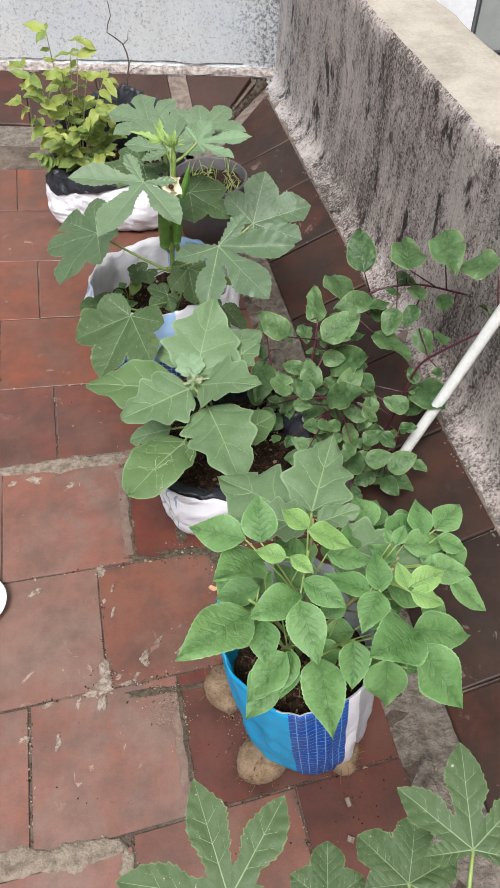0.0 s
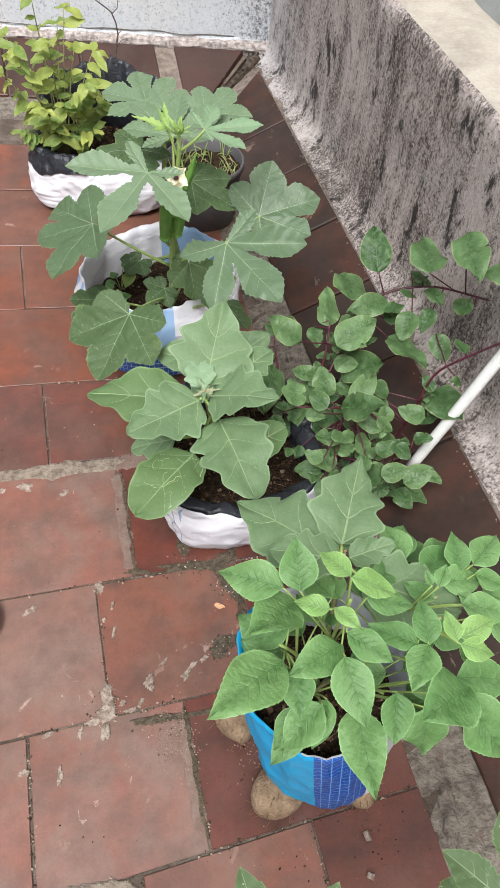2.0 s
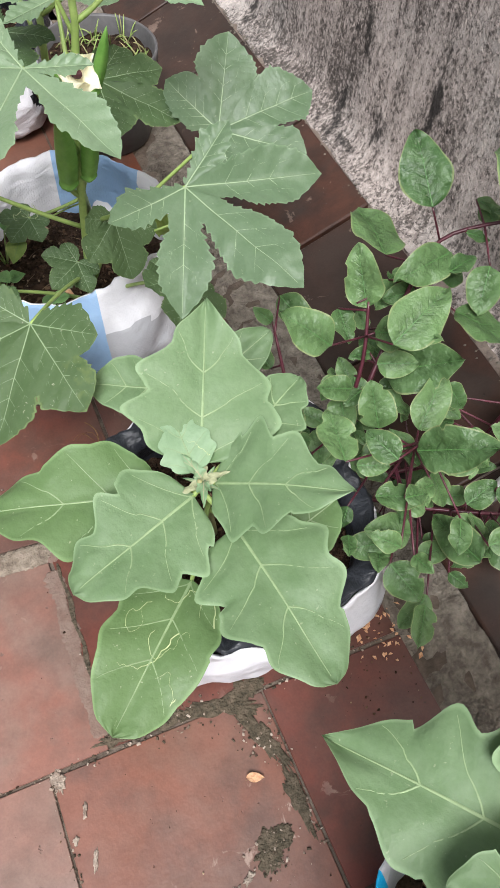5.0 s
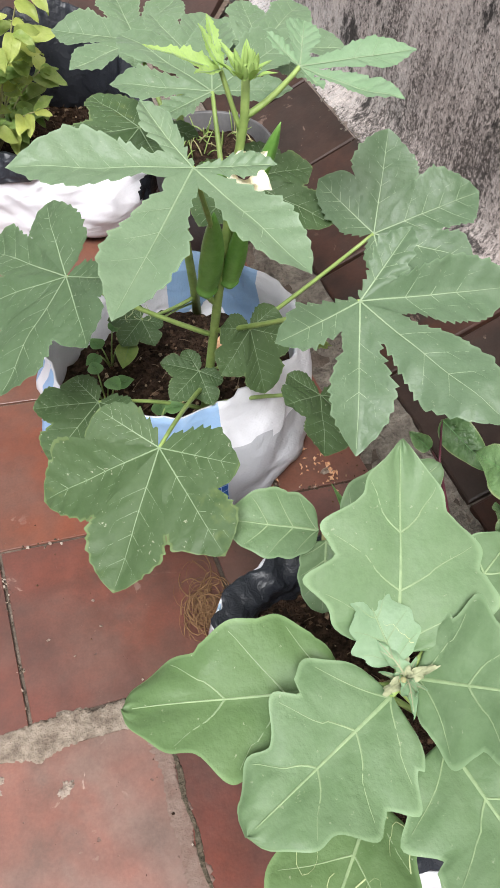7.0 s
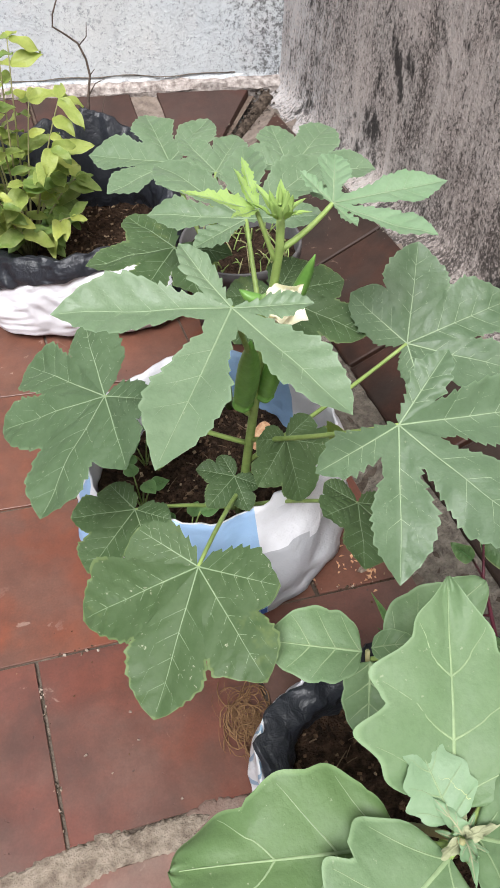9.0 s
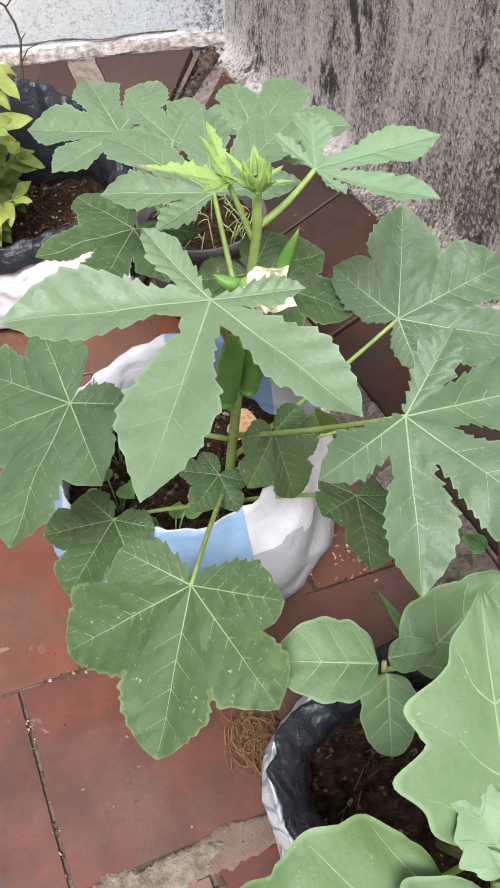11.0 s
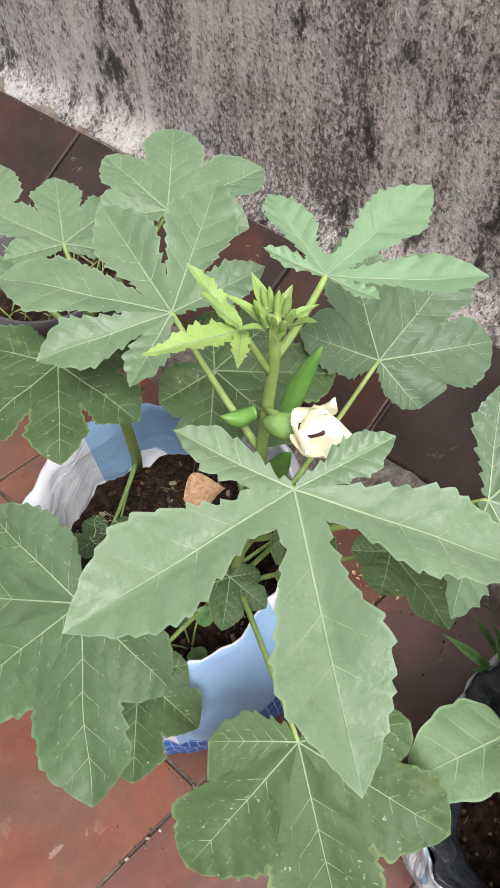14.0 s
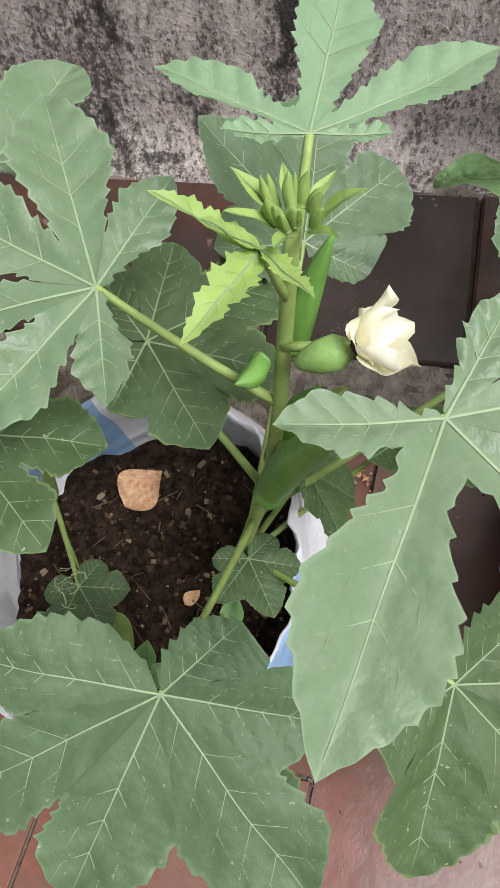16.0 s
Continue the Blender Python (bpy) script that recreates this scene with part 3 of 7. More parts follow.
        for m in range(1, 6):
            for side in (0, 1):
                s0 = (m - 0.25) / veins
                pts = []
                for q in range(9):
                    s = s0 + 0.3 * q / 8
                    e = (s - s0) / slope * long
                    if s > 0.96 or e > half(s, side) * 0.93:
                        break
                    e *= 1 if side else -1
                    x, y = ux * s * long + uy * e, uy * s * long - ux * e
                    pts.append((x, y, height(s, e, x, y)))
                if len(pts) > 3:
                    lines.append((pts, 0.36))
                    mid = pts[len(pts) // 2]
                    fork = []
                    for q in range(4):
                        x, y = mid[0] + (ux * 0.8 + (uy if side else -uy) * 0.1) * long * 0.035 * q, mid[1] + (uy * 0.8 - (ux if side else -ux) * 0.1) * long * 0.035 * q
                        along_axis, e = (x * ux + y * uy) / long, x * uy - y * ux
                        if abs(e) < half(min(0.97, along_axis), side) * 0.9:
                            fork.append((x, y, height(along_axis, e, x, y)))
                    if len(fork) > 2:
                        lines.append((fork, 0.2))
    slots = [0] * len(faces)
    feeds = []
    for _ in range(trails):
        d, r, turn = rnd.uniform(-2.6, 2.6), rnd.uniform(0.15, 0.4) * size, rnd.uniform(0, 6.28)
        x, y, pts = r * math.sin(d), r * math.cos(d), []
        for _ in range(16):
            pts.append((x, y, surface(x, y) + size * quilt + 0.0004))
            turn += rnd.uniform(-1, 1)
            x, y = x + 0.045 * size * math.cos(turn), y + 0.045 * size * math.sin(turn)
            if math.hypot(x, y) > 0.45 * size:
                x, y, turn = x * 0.93, y * 0.93, turn + 2
        feeds.append((pts, rnd.choice((0.7, 1.0, 1.4))))
    for some, slot, w in ((lines, 1, 0.00085 if size > 0.1 else 0.0006), (feeds, 2, 0.0007)):
        v, f = rib_strips(some, w)
        k = len(verts)
        verts += v
        faces += [tuple(i + k for i in q) for q in f]
        slots += [slot] * len(f)
    me = mesh_of(name, verts, faces, mats, slots)
    where += [(0.5, 0.5)] * (len(verts) - len(where))
    me.uv_layers.new(name="leaf").data.foreach_set("uv", [q for face in faces for i in face for q in where[i]])
    return me


BRINJAL_SHAPE = [(0.0, 0.0), (0.03, 0.38), (0.1, 0.68), (0.22, 0.92), (0.36, 1.0), (0.52, 0.9), (0.68, 0.71), (0.82, 0.52), (0.92, 0.34), (0.975, 0.19), (1.0, 0.0)]
POINTED_SHAPE = [(0.0, 0.0), (0.03, 0.38), (0.1, 0.7), (0.22, 0.95), (0.36, 1.0), (0.52, 0.86), (0.68, 0.6), (0.82, 0.34), (0.93, 0.13), (1.0, 0.0)]
ROUND_SHAPE = [(0.0, 0.0), (0.03, 0.42), (0.1, 0.72), (0.24, 0.95), (0.42, 1.0), (0.6, 0.93), (0.76, 0.78), (0.88, 0.57), (0.96, 0.34), (1.0, 0.0)]
BEAN_SHAPE = [(0.0, 0.0), (0.04, 0.26), (0.12, 0.62), (0.24, 0.9), (0.37, 1.0), (0.52, 0.92), (0.67, 0.7), (0.81, 0.42), (0.92, 0.17), (1.0, 0.0)]
VINE_SHAPE = [(0.0, 0.0), (0.03, 0.3), (0.1, 0.66), (0.24, 0.94), (0.42, 1.0), (0.6, 0.9), (0.76, 0.68), (0.89, 0.4), (0.96, 0.2), (1.0, 0.0)]


def veined_leaf(name, length, width, mats, seed, shape, veins=7.5, sweep=0.26, quilt=0.02, droop=0.12, fold=0.15, ruffle=0.03, lobe=0.0, teeth=0, tooth=0.0, rib=0.0009, side_wide=0.4, bites=0, trails=0, stations=48, across=12):
    """An undivided leaf along +y from its base, quilted between its side veins. width: of the whole blade, as a share of the length.
    lobe: depth of the rounded lobes at the vein ends; teeth: how many along each margin; bites: places eaten from the margin."""
    rnd = random.Random(seed)
    p1, p2, p3 = (rnd.uniform(0, 6.28) for _ in range(3))
    big = width * length * 0.5
    eaten = [(rnd.uniform(0.3, 0.95), rnd.choice((0, 1)), rnd.uniform(0.03, 0.07), rnd.uniform(0.15, 0.4)) for _ in range(bites)]
    uneven = [1 + rnd.uniform(-0.09, 0.09) for _ in range(2)]
    depth = [lobe * rnd.uniform(0.5, 1.4) for _ in range(24)]

    def half(s, side):
        w = along(shape, s) * uneven[side]
        w *= 1 + 0.06 * noise.noise(Vector((s * 4, side * 5.0, seed)))
        if lobe:
            u = (s - sweep + (0.018 if side else -0.018)) * veins
            k = int(math.floor(u + 0.5))
            w *= 1 - depth[(2 * k + side) % 24] * math.sin(math.pi * u) ** 2 * min(1, 4 * s) * min(1, 5 * (1 - s)) * 1.35
        if teeth:
            saw = (s * teeth + side * 0.4) % 1
            w += tooth * (saw - 0.5 if saw < 0.8 else (1 - saw) / 0.2 * 0.8 - 0.5) * min(1, 7 * s) * min(1, 7 * (1 - s))
        for at, which, wide, deep in eaten:
            if which == side and abs(s - at) < wide:
                w *= 1 - deep * math.sqrt(max(0.0, 1 - ((s - at) / wide) ** 2)) * (1 + 0.3 * noise.noise(Vector((s * 60, seed, 0))))
        return max(0.0, w * big)

    def height(s, v, x):
        """The blade's height: sunken midrib and veins, a waved margin."""
        u = (s - sweep * abs(v)) * veins
        bulge = abs(math.sin(math.pi * u)) ** 0.75 * min(1.0, abs(v) * 3) * (1 - 0.75 * abs(v) ** 4)
        z = -droop * length * s * s + fold * abs(x) + quilt * length * bulge
        z += ruffle * length * v * v * math.sin(9 * s + p2 + (p3 if v > 0 else 0)) * min(1, 4 * s)
        return z + 0.02 * length * math.sin(7 * s + p3) * (1 - abs(v)) * s + 0.03 * length * v * math.sin(5 * s + p1)

    verts, faces = [], []
    for i in range(stations + 1):
        s = i / stations
        for k in range(across + 1):
            v = -1 + 2 * k / across
            x = v * half(s, 1 if v > 0 else 0)
            verts.append((x, s * length, height(s, v, x)))
    for i in range(stations):
        for k in range(across):
            a = i * (across + 1) + k
            faces.append((a, a + 1, a + across + 2, a + across + 1))
    slots = [0] * len(faces)
    lines = [([(0, length * s, height(s, 0, 0)) for s in [0.05 * m for m in range(20)]], 1.0)]
    for m in range(int(veins)):
        for side in (0, 1):
            pts = []
            for q in range(9):
                v = 0.86 * q / 8
                s = m / veins + sweep * v + 0.004
                if s < 0.93:
                    x = v * half(s, side) * (1 if side else -1)
                    pts.append((x, length * s, height(s, v if side else -v, x)))
            if len(pts) > 3 and side_wide:
                lines.append((pts, side_wide))
    feeds = []
    for _ in range(trails):
        v, s, d, pts = rnd.uniform(-0.6, 0.6), rnd.uniform(0.15, 0.7), rnd.uniform(0, 6.28), []
        for _ in range(18):
            x = v * half(s, 1 if v > 0 else 0)
            pts.append((x, s * length, height(s, v, x)))
            d += rnd.uniform(-1.0, 1.0)
            v, s = max(-0.85, min(0.85, v + math.cos(d) * 0.07)), max(0.06, min(0.92, s + math.sin(d) * 0.035))
        feeds.append((pts[::-1], rnd.choice((0.6, 0.9, 1.1))))
    for some, slot, w in ((lines, 1, rib), (feeds, 2, 0.0006)):
        v, f = rib_strips(some, w)
        k = len(verts)
        verts += v
        faces += [tuple(i + k for i in q) for q in f]
        slots += [slot] * len(f)
    me = mesh_of(name, verts, faces, mats, slots)
    where = [(k / across, i / stations) for i in range(stations + 1) for k in range(across + 1)]
    where += [(0.5, 0.5)] * (len(verts) - len(where))
    me.uv_layers.new(name="leaf").data.foreach_set("uv", [q for face in faces for i in face for q in where[i]])
    return me


def plain_leaf(name, length, width, mats, seed, waves=0.0, wave_n=3, droop=0.12, fold=0.15, cup=0.0, round_=0.9, stations=22, rib=0.0009, side_ribs=5, tooth=0.0, ruffle=0.03, full=0.72, point=0.92):
    """An undivided leaf along +y from its base. width: of the whole blade, as a share of the length."""
    rnd = random.Random(seed)
    across = 8
    p1, p2, p3 = (rnd.uniform(0, 6.28) for _ in range(3))

    def half(s, side):
        w = math.sin(math.pi * s ** round_) ** (full if s ** round_ < 0.5 else point) * (1 - 0.2 * s)
        if waves:
            q = abs(math.sin(math.pi * wave_n * (s - 0.04 if side < 0 else s + 0.03) + 0.35))
            w *= 1 - 1.9 * waves * (1 - q ** 0.8) * min(1, 3 * s) * min(1, 4 * (1 - s))
        return max(0.0, w * width * length * 0.56)

    def surface(x, y):
        s = max(0.0, min(1.0, y / length))
        w = max(half(s, x), 0.004)
        v = max(-1.2, min(1.2, x / w))
        z = -droop * length * s * s + fold * abs(x) + cup * length * v * v * 0.2
        z += ruffle * length * abs(v) * math.sin(7 * s + p2 + (p3 if x > 0 else 0))
        return z + 0.012 * length * math.sin(11 * s + p3) * (1 - abs(v))

    verts, faces = [], []
    for i in range(stations + 1):
        s = i / stations
        jag = 1 + tooth * ((i % 2) * 2 - 1) * (0.2 < s < 0.97)
        for k in range(across + 1):
            v = -1 + 2 * k / across
            h = half(s, v) * (jag if abs(v) == 1 else 1)
            verts.append((v * h, s * length, surface(v * h, s * length)))
    for i in range(stations):
        for k in range(across):
            a = i * (across + 1) + k
            faces.append((a, a + 1, a + across + 2, a + across + 1))
    slots = [0] * len(faces)
    lines = [([(0, length * s, surface(0, length * s)) for s in (0.0, 0.2, 0.4, 0.6, 0.8, 0.96)], 1.0)]
    for q in range(side_ribs):
        s = 0.1 + 0.5 * q / max(1, side_ribs - 1)
        for side in (-1, 1):
            pts = []
            for m in range(5):
                e = s + 0.15 * (m / 4) ** 1.2
                x = side * half(min(e, 0.98), side) * 0.78 * m / 4
                pts.append((x, length * e, surface(x, length * e)))
            lines.append((pts, 0.27))
    v, f = rib_strips(lines, rib)
    k = len(verts)
    verts += v
    faces += [tuple(i + k for i in q) for q in f]
    slots += [1] * len(f)
    me = mesh_of(name, verts, faces, mats, slots)
    where = [(k / across, i / stations) for i in range(stations + 1) for k in range(across + 1)]
    where += [(0.5, 0.5)] * (len(verts) - len(where))
    me.uv_layers.new(name="leaf").data.foreach_set("uv", [q for face in faces for i in face for q in where[i]])
    return me


def aimed(at, tip, face=(0, 0, 1), lean=0.0):
    """The pose of a leaf whose base is at a place, that points to its tip and faces a way."""
    y = (Vector(tip) - Vector(at)).normalized()
    z = Vector(face) - Vector(face).dot(y) * y
    z = z.normalized() if z.length > 1e-4 else Vector((0, -1, 0))
    x = y.cross(z)
    m = Matrix((x, y, z)).transposed().to_4x4()
    m.translation = at
    return m @ pose(0, 0, 0, 0, lean, 0)


def put_leaf(plant, me, m, name="leaf", label=""):
    ob = new(name, me)
    ob.parent = plant
    ob.matrix_parent_inverse = Matrix.Translation(plant.location).inverted()
    ob.matrix_basis = m
    return tagged(ob, label)


def stalk(plant, name, points, r0, r1, mat, sides=7, label=""):
    n = len(points)
    v, f = tube(points, [r0 + (r1 - r0) * i / (n - 1) for i in range(n)], sides)
    return part(name, mesh_of(name, v, f, mat), plant, label)


# ---- terrace: floor, mitred skirting slopes, parapets ----
def skew(x, y):
    """The courses of the floor turn slowly towards the far wall."""
    return y + (0.045 - 0.125 * (min(max(y, 0.0), 3.0) - 0.63)) * (x - 0.08)


def far_y(x):
    """The line of the far wall's foot."""
    return 3.46 - 0.288 * (x - 1.05)


floor = thing("floor", (0, 0, 0), "old terracotta tiled roof terrace floor with wide mortar joints", "floor", kind="structure")
v, f = prism([(-2.7, -1.9), (0.81, -1.9), (0.81, 3.0), (-2.7, 4.4)], -0.25, -0.0035, 0.001)
part("mortar_bed", mesh_of("mortar_bed", v, f, MORTAR, smooth=False), floor, "dark gritty mortar bed between the tiles")
ROWS = [-1.2, -0.89, -0.58, -0.27, 0.04, 0.345, 0.645, 0.925, 1.22, 1.55, 1.845, 2.155, 2.465, 2.785, 3.09]
JOINTS = [0.0, 0.15, 0.02, 0.16, 0.02, 0.17, -0.01, 0.15, -0.065, 0.078, -0.075, 0.048, -0.09, -0.017, 0.1]
rnd = random.Random(4)
for k in range(len(ROWS) - 1):
    cuts = [JOINTS[k] + 0.305 * i for i in range(-9, 3)]
    cuts = [c + rnd.uniform(-0.008, 0.008) if abs(c - JOINTS[k]) > 0.01 else c for c in cuts if c < 0.55] + [0.692]
    for x0, x1 in zip(cuts, cuts[1:]):
        g = rnd.uniform(0.0018, 0.0042)
        edge = x1 < 0.2
        y0 = ROWS[k] + (0.02 if k == 9 and x1 > 0.1 else 0.006 if k == 9 else 0.008 if k == 6 and edge else 0.0025)
        y1 = ROWS[k + 1] - (0.02 if k == 8 and x1 > 0.1 else 0.006 if k == 8 else 0.02 if k == 5 and edge else 0.0025)
        kind = RED_TILE if k >= 10 else BROWN_TILE if k == 9 and x0 > -0.5 else DAMP_TILE if k < 9 and x0 > 0.2 else DUSTY_TILE if x1 < (0.3 if k in (6, 8) else 0.18) else TILE
        w = lambda: rnd.uniform(-0.0016, 0.0016)
        c = [(x + w(), skew(x, y) + w()) for x, y in ((x0 + g, y0), (x1 - g, y0), (x1 - g, y1), (x0 + g, y1))]
        top = rnd.uniform(-0.001, 0.002)
        v, f = prism(c, -0.02, [top + rnd.uniform(-0.001, 0.001) for _ in range(4)], 0.0007)
        part("tile", mesh_of("tile", v, f, kind, smooth=False), floor)


def lumpy_strip(name, a, b, c, d, n, m, mat, parent, bumps, seed, label="", rag=0.0):
    """A rough mortar surface over the four corners a, b (near) and d, c (far)."""
    verts, faces = [], []
    for i in range(n + 1):
        for j in range(m + 1):
            s, t = i / n, j / m
            p = Vector(a) * (1 - s) * (1 - t) + Vector(b) * (1 - s) * t + Vector(d) * s * (1 - t) + Vector(c) * s * t
            k = 0 if i in (0, n) or j in (0, m) else 1
            if rag:
                edge = noise.noise(p * 9 + Vector((seed, i // n, 0))) + 0.6 * noise.noise(p * 31 + Vector((seed, i // n, 0)))
                p += (Vector(d) - Vector(a)).normalized() * rag * (2 * s - 1) * edge
            p.z += bumps * k * noise.noise(p * 38 + Vector((seed, 0, 0))) + bumps * 0.6 * k * noise.noise(p * 90)
            verts.append(p)
    for i in range(n):
        for j in range(m):
            o = i * (m + 1) + j
            faces.append((o, o + 1, o + m + 2, o + m + 1))
    return part(name, mesh_of(name, verts, faces, mat), parent, label)


FOOT, TOP, RISE = 0.80, 1.045, 0.105
lumpy_strip("mortar_band", (-2.6, skew(-2.6, 0.628), -0.003), (0.0, skew(0.0, 0.628), -0.003), (0.0, skew(0.0, 0.652), -0.003), (-2.6, skew(-2.6, 0.652), -0.003), 5, 240, BAND_MORTAR, floor, 0.004, 14)
lumpy_strip("mortar_band", (0.686, -1.9, -0.004), (FOOT + 0.02, -1.9, 0.004), (FOOT + 0.02, 3.2, 0.004), (0.686, 3.2, -0.004), 260, 8, DARK_MORTAR, floor, 0.012, 3, "coarse dark mortar band along the skirting")



def smear(cx, cy, long, wide, turn, seed, rise=0.004, mat=SMEAR, rag=1.0):
    """A lump of spilt cement with a ragged outline, stuck to the tiles."""
    n, verts, faces = 72, [(cx, cy, 0.002 + rise)], []
    for s in (0.35, 0.65, 0.86, 1.0):
        for i in range(n):
            a = 2 * math.pi * i / n
            g = 1 + rag * 0.55 * noise.noise(Vector((math.cos(a) * 1.5, math.sin(a) * 1.5, seed))) + rag * 0.3 * noise.noise(Vector((math.cos(a) * 5, math.sin(a) * 5, seed))) + rag * 0.14 * noise.noise(Vector((math.cos(a) * 12, math.sin(a) * 12, seed)))
            x, y = long * s * g * math.cos(a), wide * s * g * math.sin(a)
            z = rise * (1 - s ** 3) * (1 + 0.5 * noise.noise(Vector((x * 90, y * 90, seed))))
            verts.append((cx + x * math.cos(turn) - y * math.sin(turn), cy + x * math.sin(turn) + y * math.cos(turn), 0.0022 + z if s < 1 else -0.003))
    for i in range(n):
        j = (i + 1) % n
        faces.append((0, 1 + i, 1 + j))
        faces += [(1 + k * n + i, 1 + k * n + n + i, 1 + k * n + n + j, 1 + k * n + j) for k in range(3)]
    part("cement_smear", mesh_of("cement_smear", verts, faces, mat), floor)


for k, spot in enumerate(((0.148, 0.972, 0.03, 0.011, 1.5), (0.143, 0.938, 0.024, 0.018, 0.4), (0.118, 0.925, 0.02, 0.007, 0.1), (0.136, 0.9, 0.02, 0.009, 1.3), (0.016, 1.512, 0.022, 0.012, -0.5), (-0.04, 1.51, 0.014, 0.008, 0.8), (0.105, 1.475, 0.013, 0.009, 0.9), (0.158, 1.208, 0.017, 0.008, 1.4),
                          (0.177, 1.1, 0.015, 0.003, 1.2), (0.181, 1.16, 0.01, 0.004, 1.3), (0.232, 0.98, 0.016, 0.008, 1.0), (0.236, 0.965, 0.009, 0.006, 0.3), (0.09, 0.91, 0.012, 0.005, 1.2), (0.045, 0.84, 0.016, 0.006, 1.4), (0.176, 0.948, 0.008, 0.005, 0.6),
                          (0.19, 0.93, 0.016, 0.005, 0.0), (0.268, 1.013, 0.012, 0.003, 0.6), (0.306, 0.974, 0.011, 0.008, 0.7), (0.322, 0.99, 0.018, 0.005, 0.7), (0.348, 1.0, 0.012, 0.006, 0.5), (-0.02, 0.86, 0.012, 0.005, 0.2), (0.01, 1.185, 0.016, 0.007, 0.4), (0.03, 0.92, 0.01, 0.006, 0.2), (0.21, 0.94, 0.01, 0.006, 1.0), (0.16, 1.13, 0.006, 0.004, 1.0))):
    smear(*spot, 3.3 * k, 0.0035 if k < 4 else 0.001, rag=0.9 if k < 4 else 1.2)
for k, spot in enumerate(((0.389, 1.016, 0.03, 0.021, 0.5), (0.41, 1.03, 0.015, 0.012, 0.0), (0.447, 1.06, 0.05, 0.011, 1.6), (0.436, 1.15, 0.055, 0.013, 1.9), (0.40, 1.206, 0.05, 0.014, -0.35), (0.335, 1.222, 0.05, 0.01, -0.1), (0.353, 1.275, 0.03, 0.014, 1.7), (0.44, 1.22, 0.035, 0.02, 0.3), (0.25, 0.9, 0.07, 0.008, -0.12), (0.35, 0.893, 0.06, 0.007, -0.05), (0.243, 1.228, 0.03, 0.007, -0.2))):
    smear(*spot, 2.1 * k + 40, 0.0006, MOSS, 1.3)
for k in range(30):
    x = -0.08 + 0.0108 * k
    smear(x, skew(x, 1.548) + 0.002 * math.sin(0.7 * k), 0.03, (0.022 + 0.004 * math.sin(0.5 * k) + 0.003 * math.sin(1.7 * k)) * min(1, 0.25 + 0.07 * k, 0.5 + 0.2 * (29 - k)), 0.1, 200 + 0.4 * k, 0.001, BAND_MORTAR, 0.7)
for k in range(26):
    x = 0.25 + 0.017 * k
    smear(x, skew(x, 1.55), 0.03, 0.022 + 0.004 * math.sin(1.1 * k), 0.05, 520 + 0.6 * k, 0.0004, FILM, 0.5)
for j, (x0, y0, x1, y1, wide, mat) in enumerate(((0.2815, 0.7, 0.2825, 0.885, 0.026, FILM), (0.229, 1.25, 0.233, 1.49, 0.03, FILM), (0.29, 0.69, 0.291, 0.9, 0.01, MOSS), (0.241, 1.24, 0.245, 1.5, 0.007, MOSS))):
    for k in range(25):
        t = k / 24
        smear(x0 + (x1 - x0) * t + 0.002 * math.sin(0.9 * k + j), y0 + (y1 - y0) * t, 0.014, 0.45 * wide * (1 + 0.3 * math.sin(0.8 * k + 2 * j)), 1.57, 300 + 0.5 * k + 20 * j, 0.0003 if mat is FILM else 0.0008, mat, 0.5)
for k in range(17):
    x = -0.36 + 0.03 * k
    smear(x, 0.640 - 0.07 * x + 0.004 * math.sin(1.3 * k), 0.036, 0.024 + 0.005 * math.sin(1.9 * k), -0.1, 131 + 1.1 * k, 0.0016, BAND_MORTAR, 0.35)
smear(0.155, 0.602, 0.03, 0.012, 1.4, 171, 0.0015, BAND_MORTAR)
for k, (cy, wide) in enumerate(((1.3, 0.02), (1.83, 0.016), (2.12, 0.028), (2.34, 0.016), (2.62, 0.02), (1.02, 0.02), (0.62, 0.018))):
    smear(0.742 + 0.02 * math.sin(k * 2.0), cy, 0.05, wide, 1.4 + 0.3 * math.sin(k), 60 + k * 2.7, 0.004, DARK_MORTAR)

skirting_east = thing("skirting_east", (FOOT, 0, 0), "damp dark terracotta skirting tiles sloping up to the parapet", "skirting", kind="structure")
bed = [(FOOT, -1.9, -0.006), (TOP + 0.09, -1.9, RISE + 0.03), (TOP + 0.09, 3.45, RISE + 0.03), (FOOT, 3.2, -0.006)]
lumpy_strip("mortar_bed", *bed, 120, 6, PALE_JOINT, skirting_east, 0.004, 9)
joints = [-1.67, -1.37, -1.07, -0.77, -0.46, -0.155, 0.15, 0.45, 0.756, 1.06, 1.365, 1.67, 1.97, 2.275, 2.605, 2.9, 3.2]
for y0, y1 in zip(joints, joints[1:]):
    x0, x1, g = FOOT + 0.012, TOP - 0.004, 0.0035
    last = y1 > 3.1
    c = [(x0, y0 + g), (x1, y0 + g), (x1, 3.3 if last else y1 - g), (x0, 3.1 if last else y1 - g)]
    z = [0.007 + (x - FOOT) * RISE / (TOP - FOOT) for x, _ in c]
    v, f = prism(c, [q - 0.018 for q in z], [q + rnd.uniform(0, 0.003) for q in z], 0.003)
    part("tile", mesh_of("tile", v, f, WET_TILE, smooth=False), skirting_east)

skirting_north = thing("skirting_north", (0, 3.3, 0), "damp terracotta skirting tiles sloping up to the far wall", "skirting", kind="structure")


def north(x, share):
    """A point on the far slope: share 0 at its foot, 1 at the wall."""
    return (x, far_y(x) - 0.30 * (1 - share) + 0.0, 0.004 + share * 0.125)


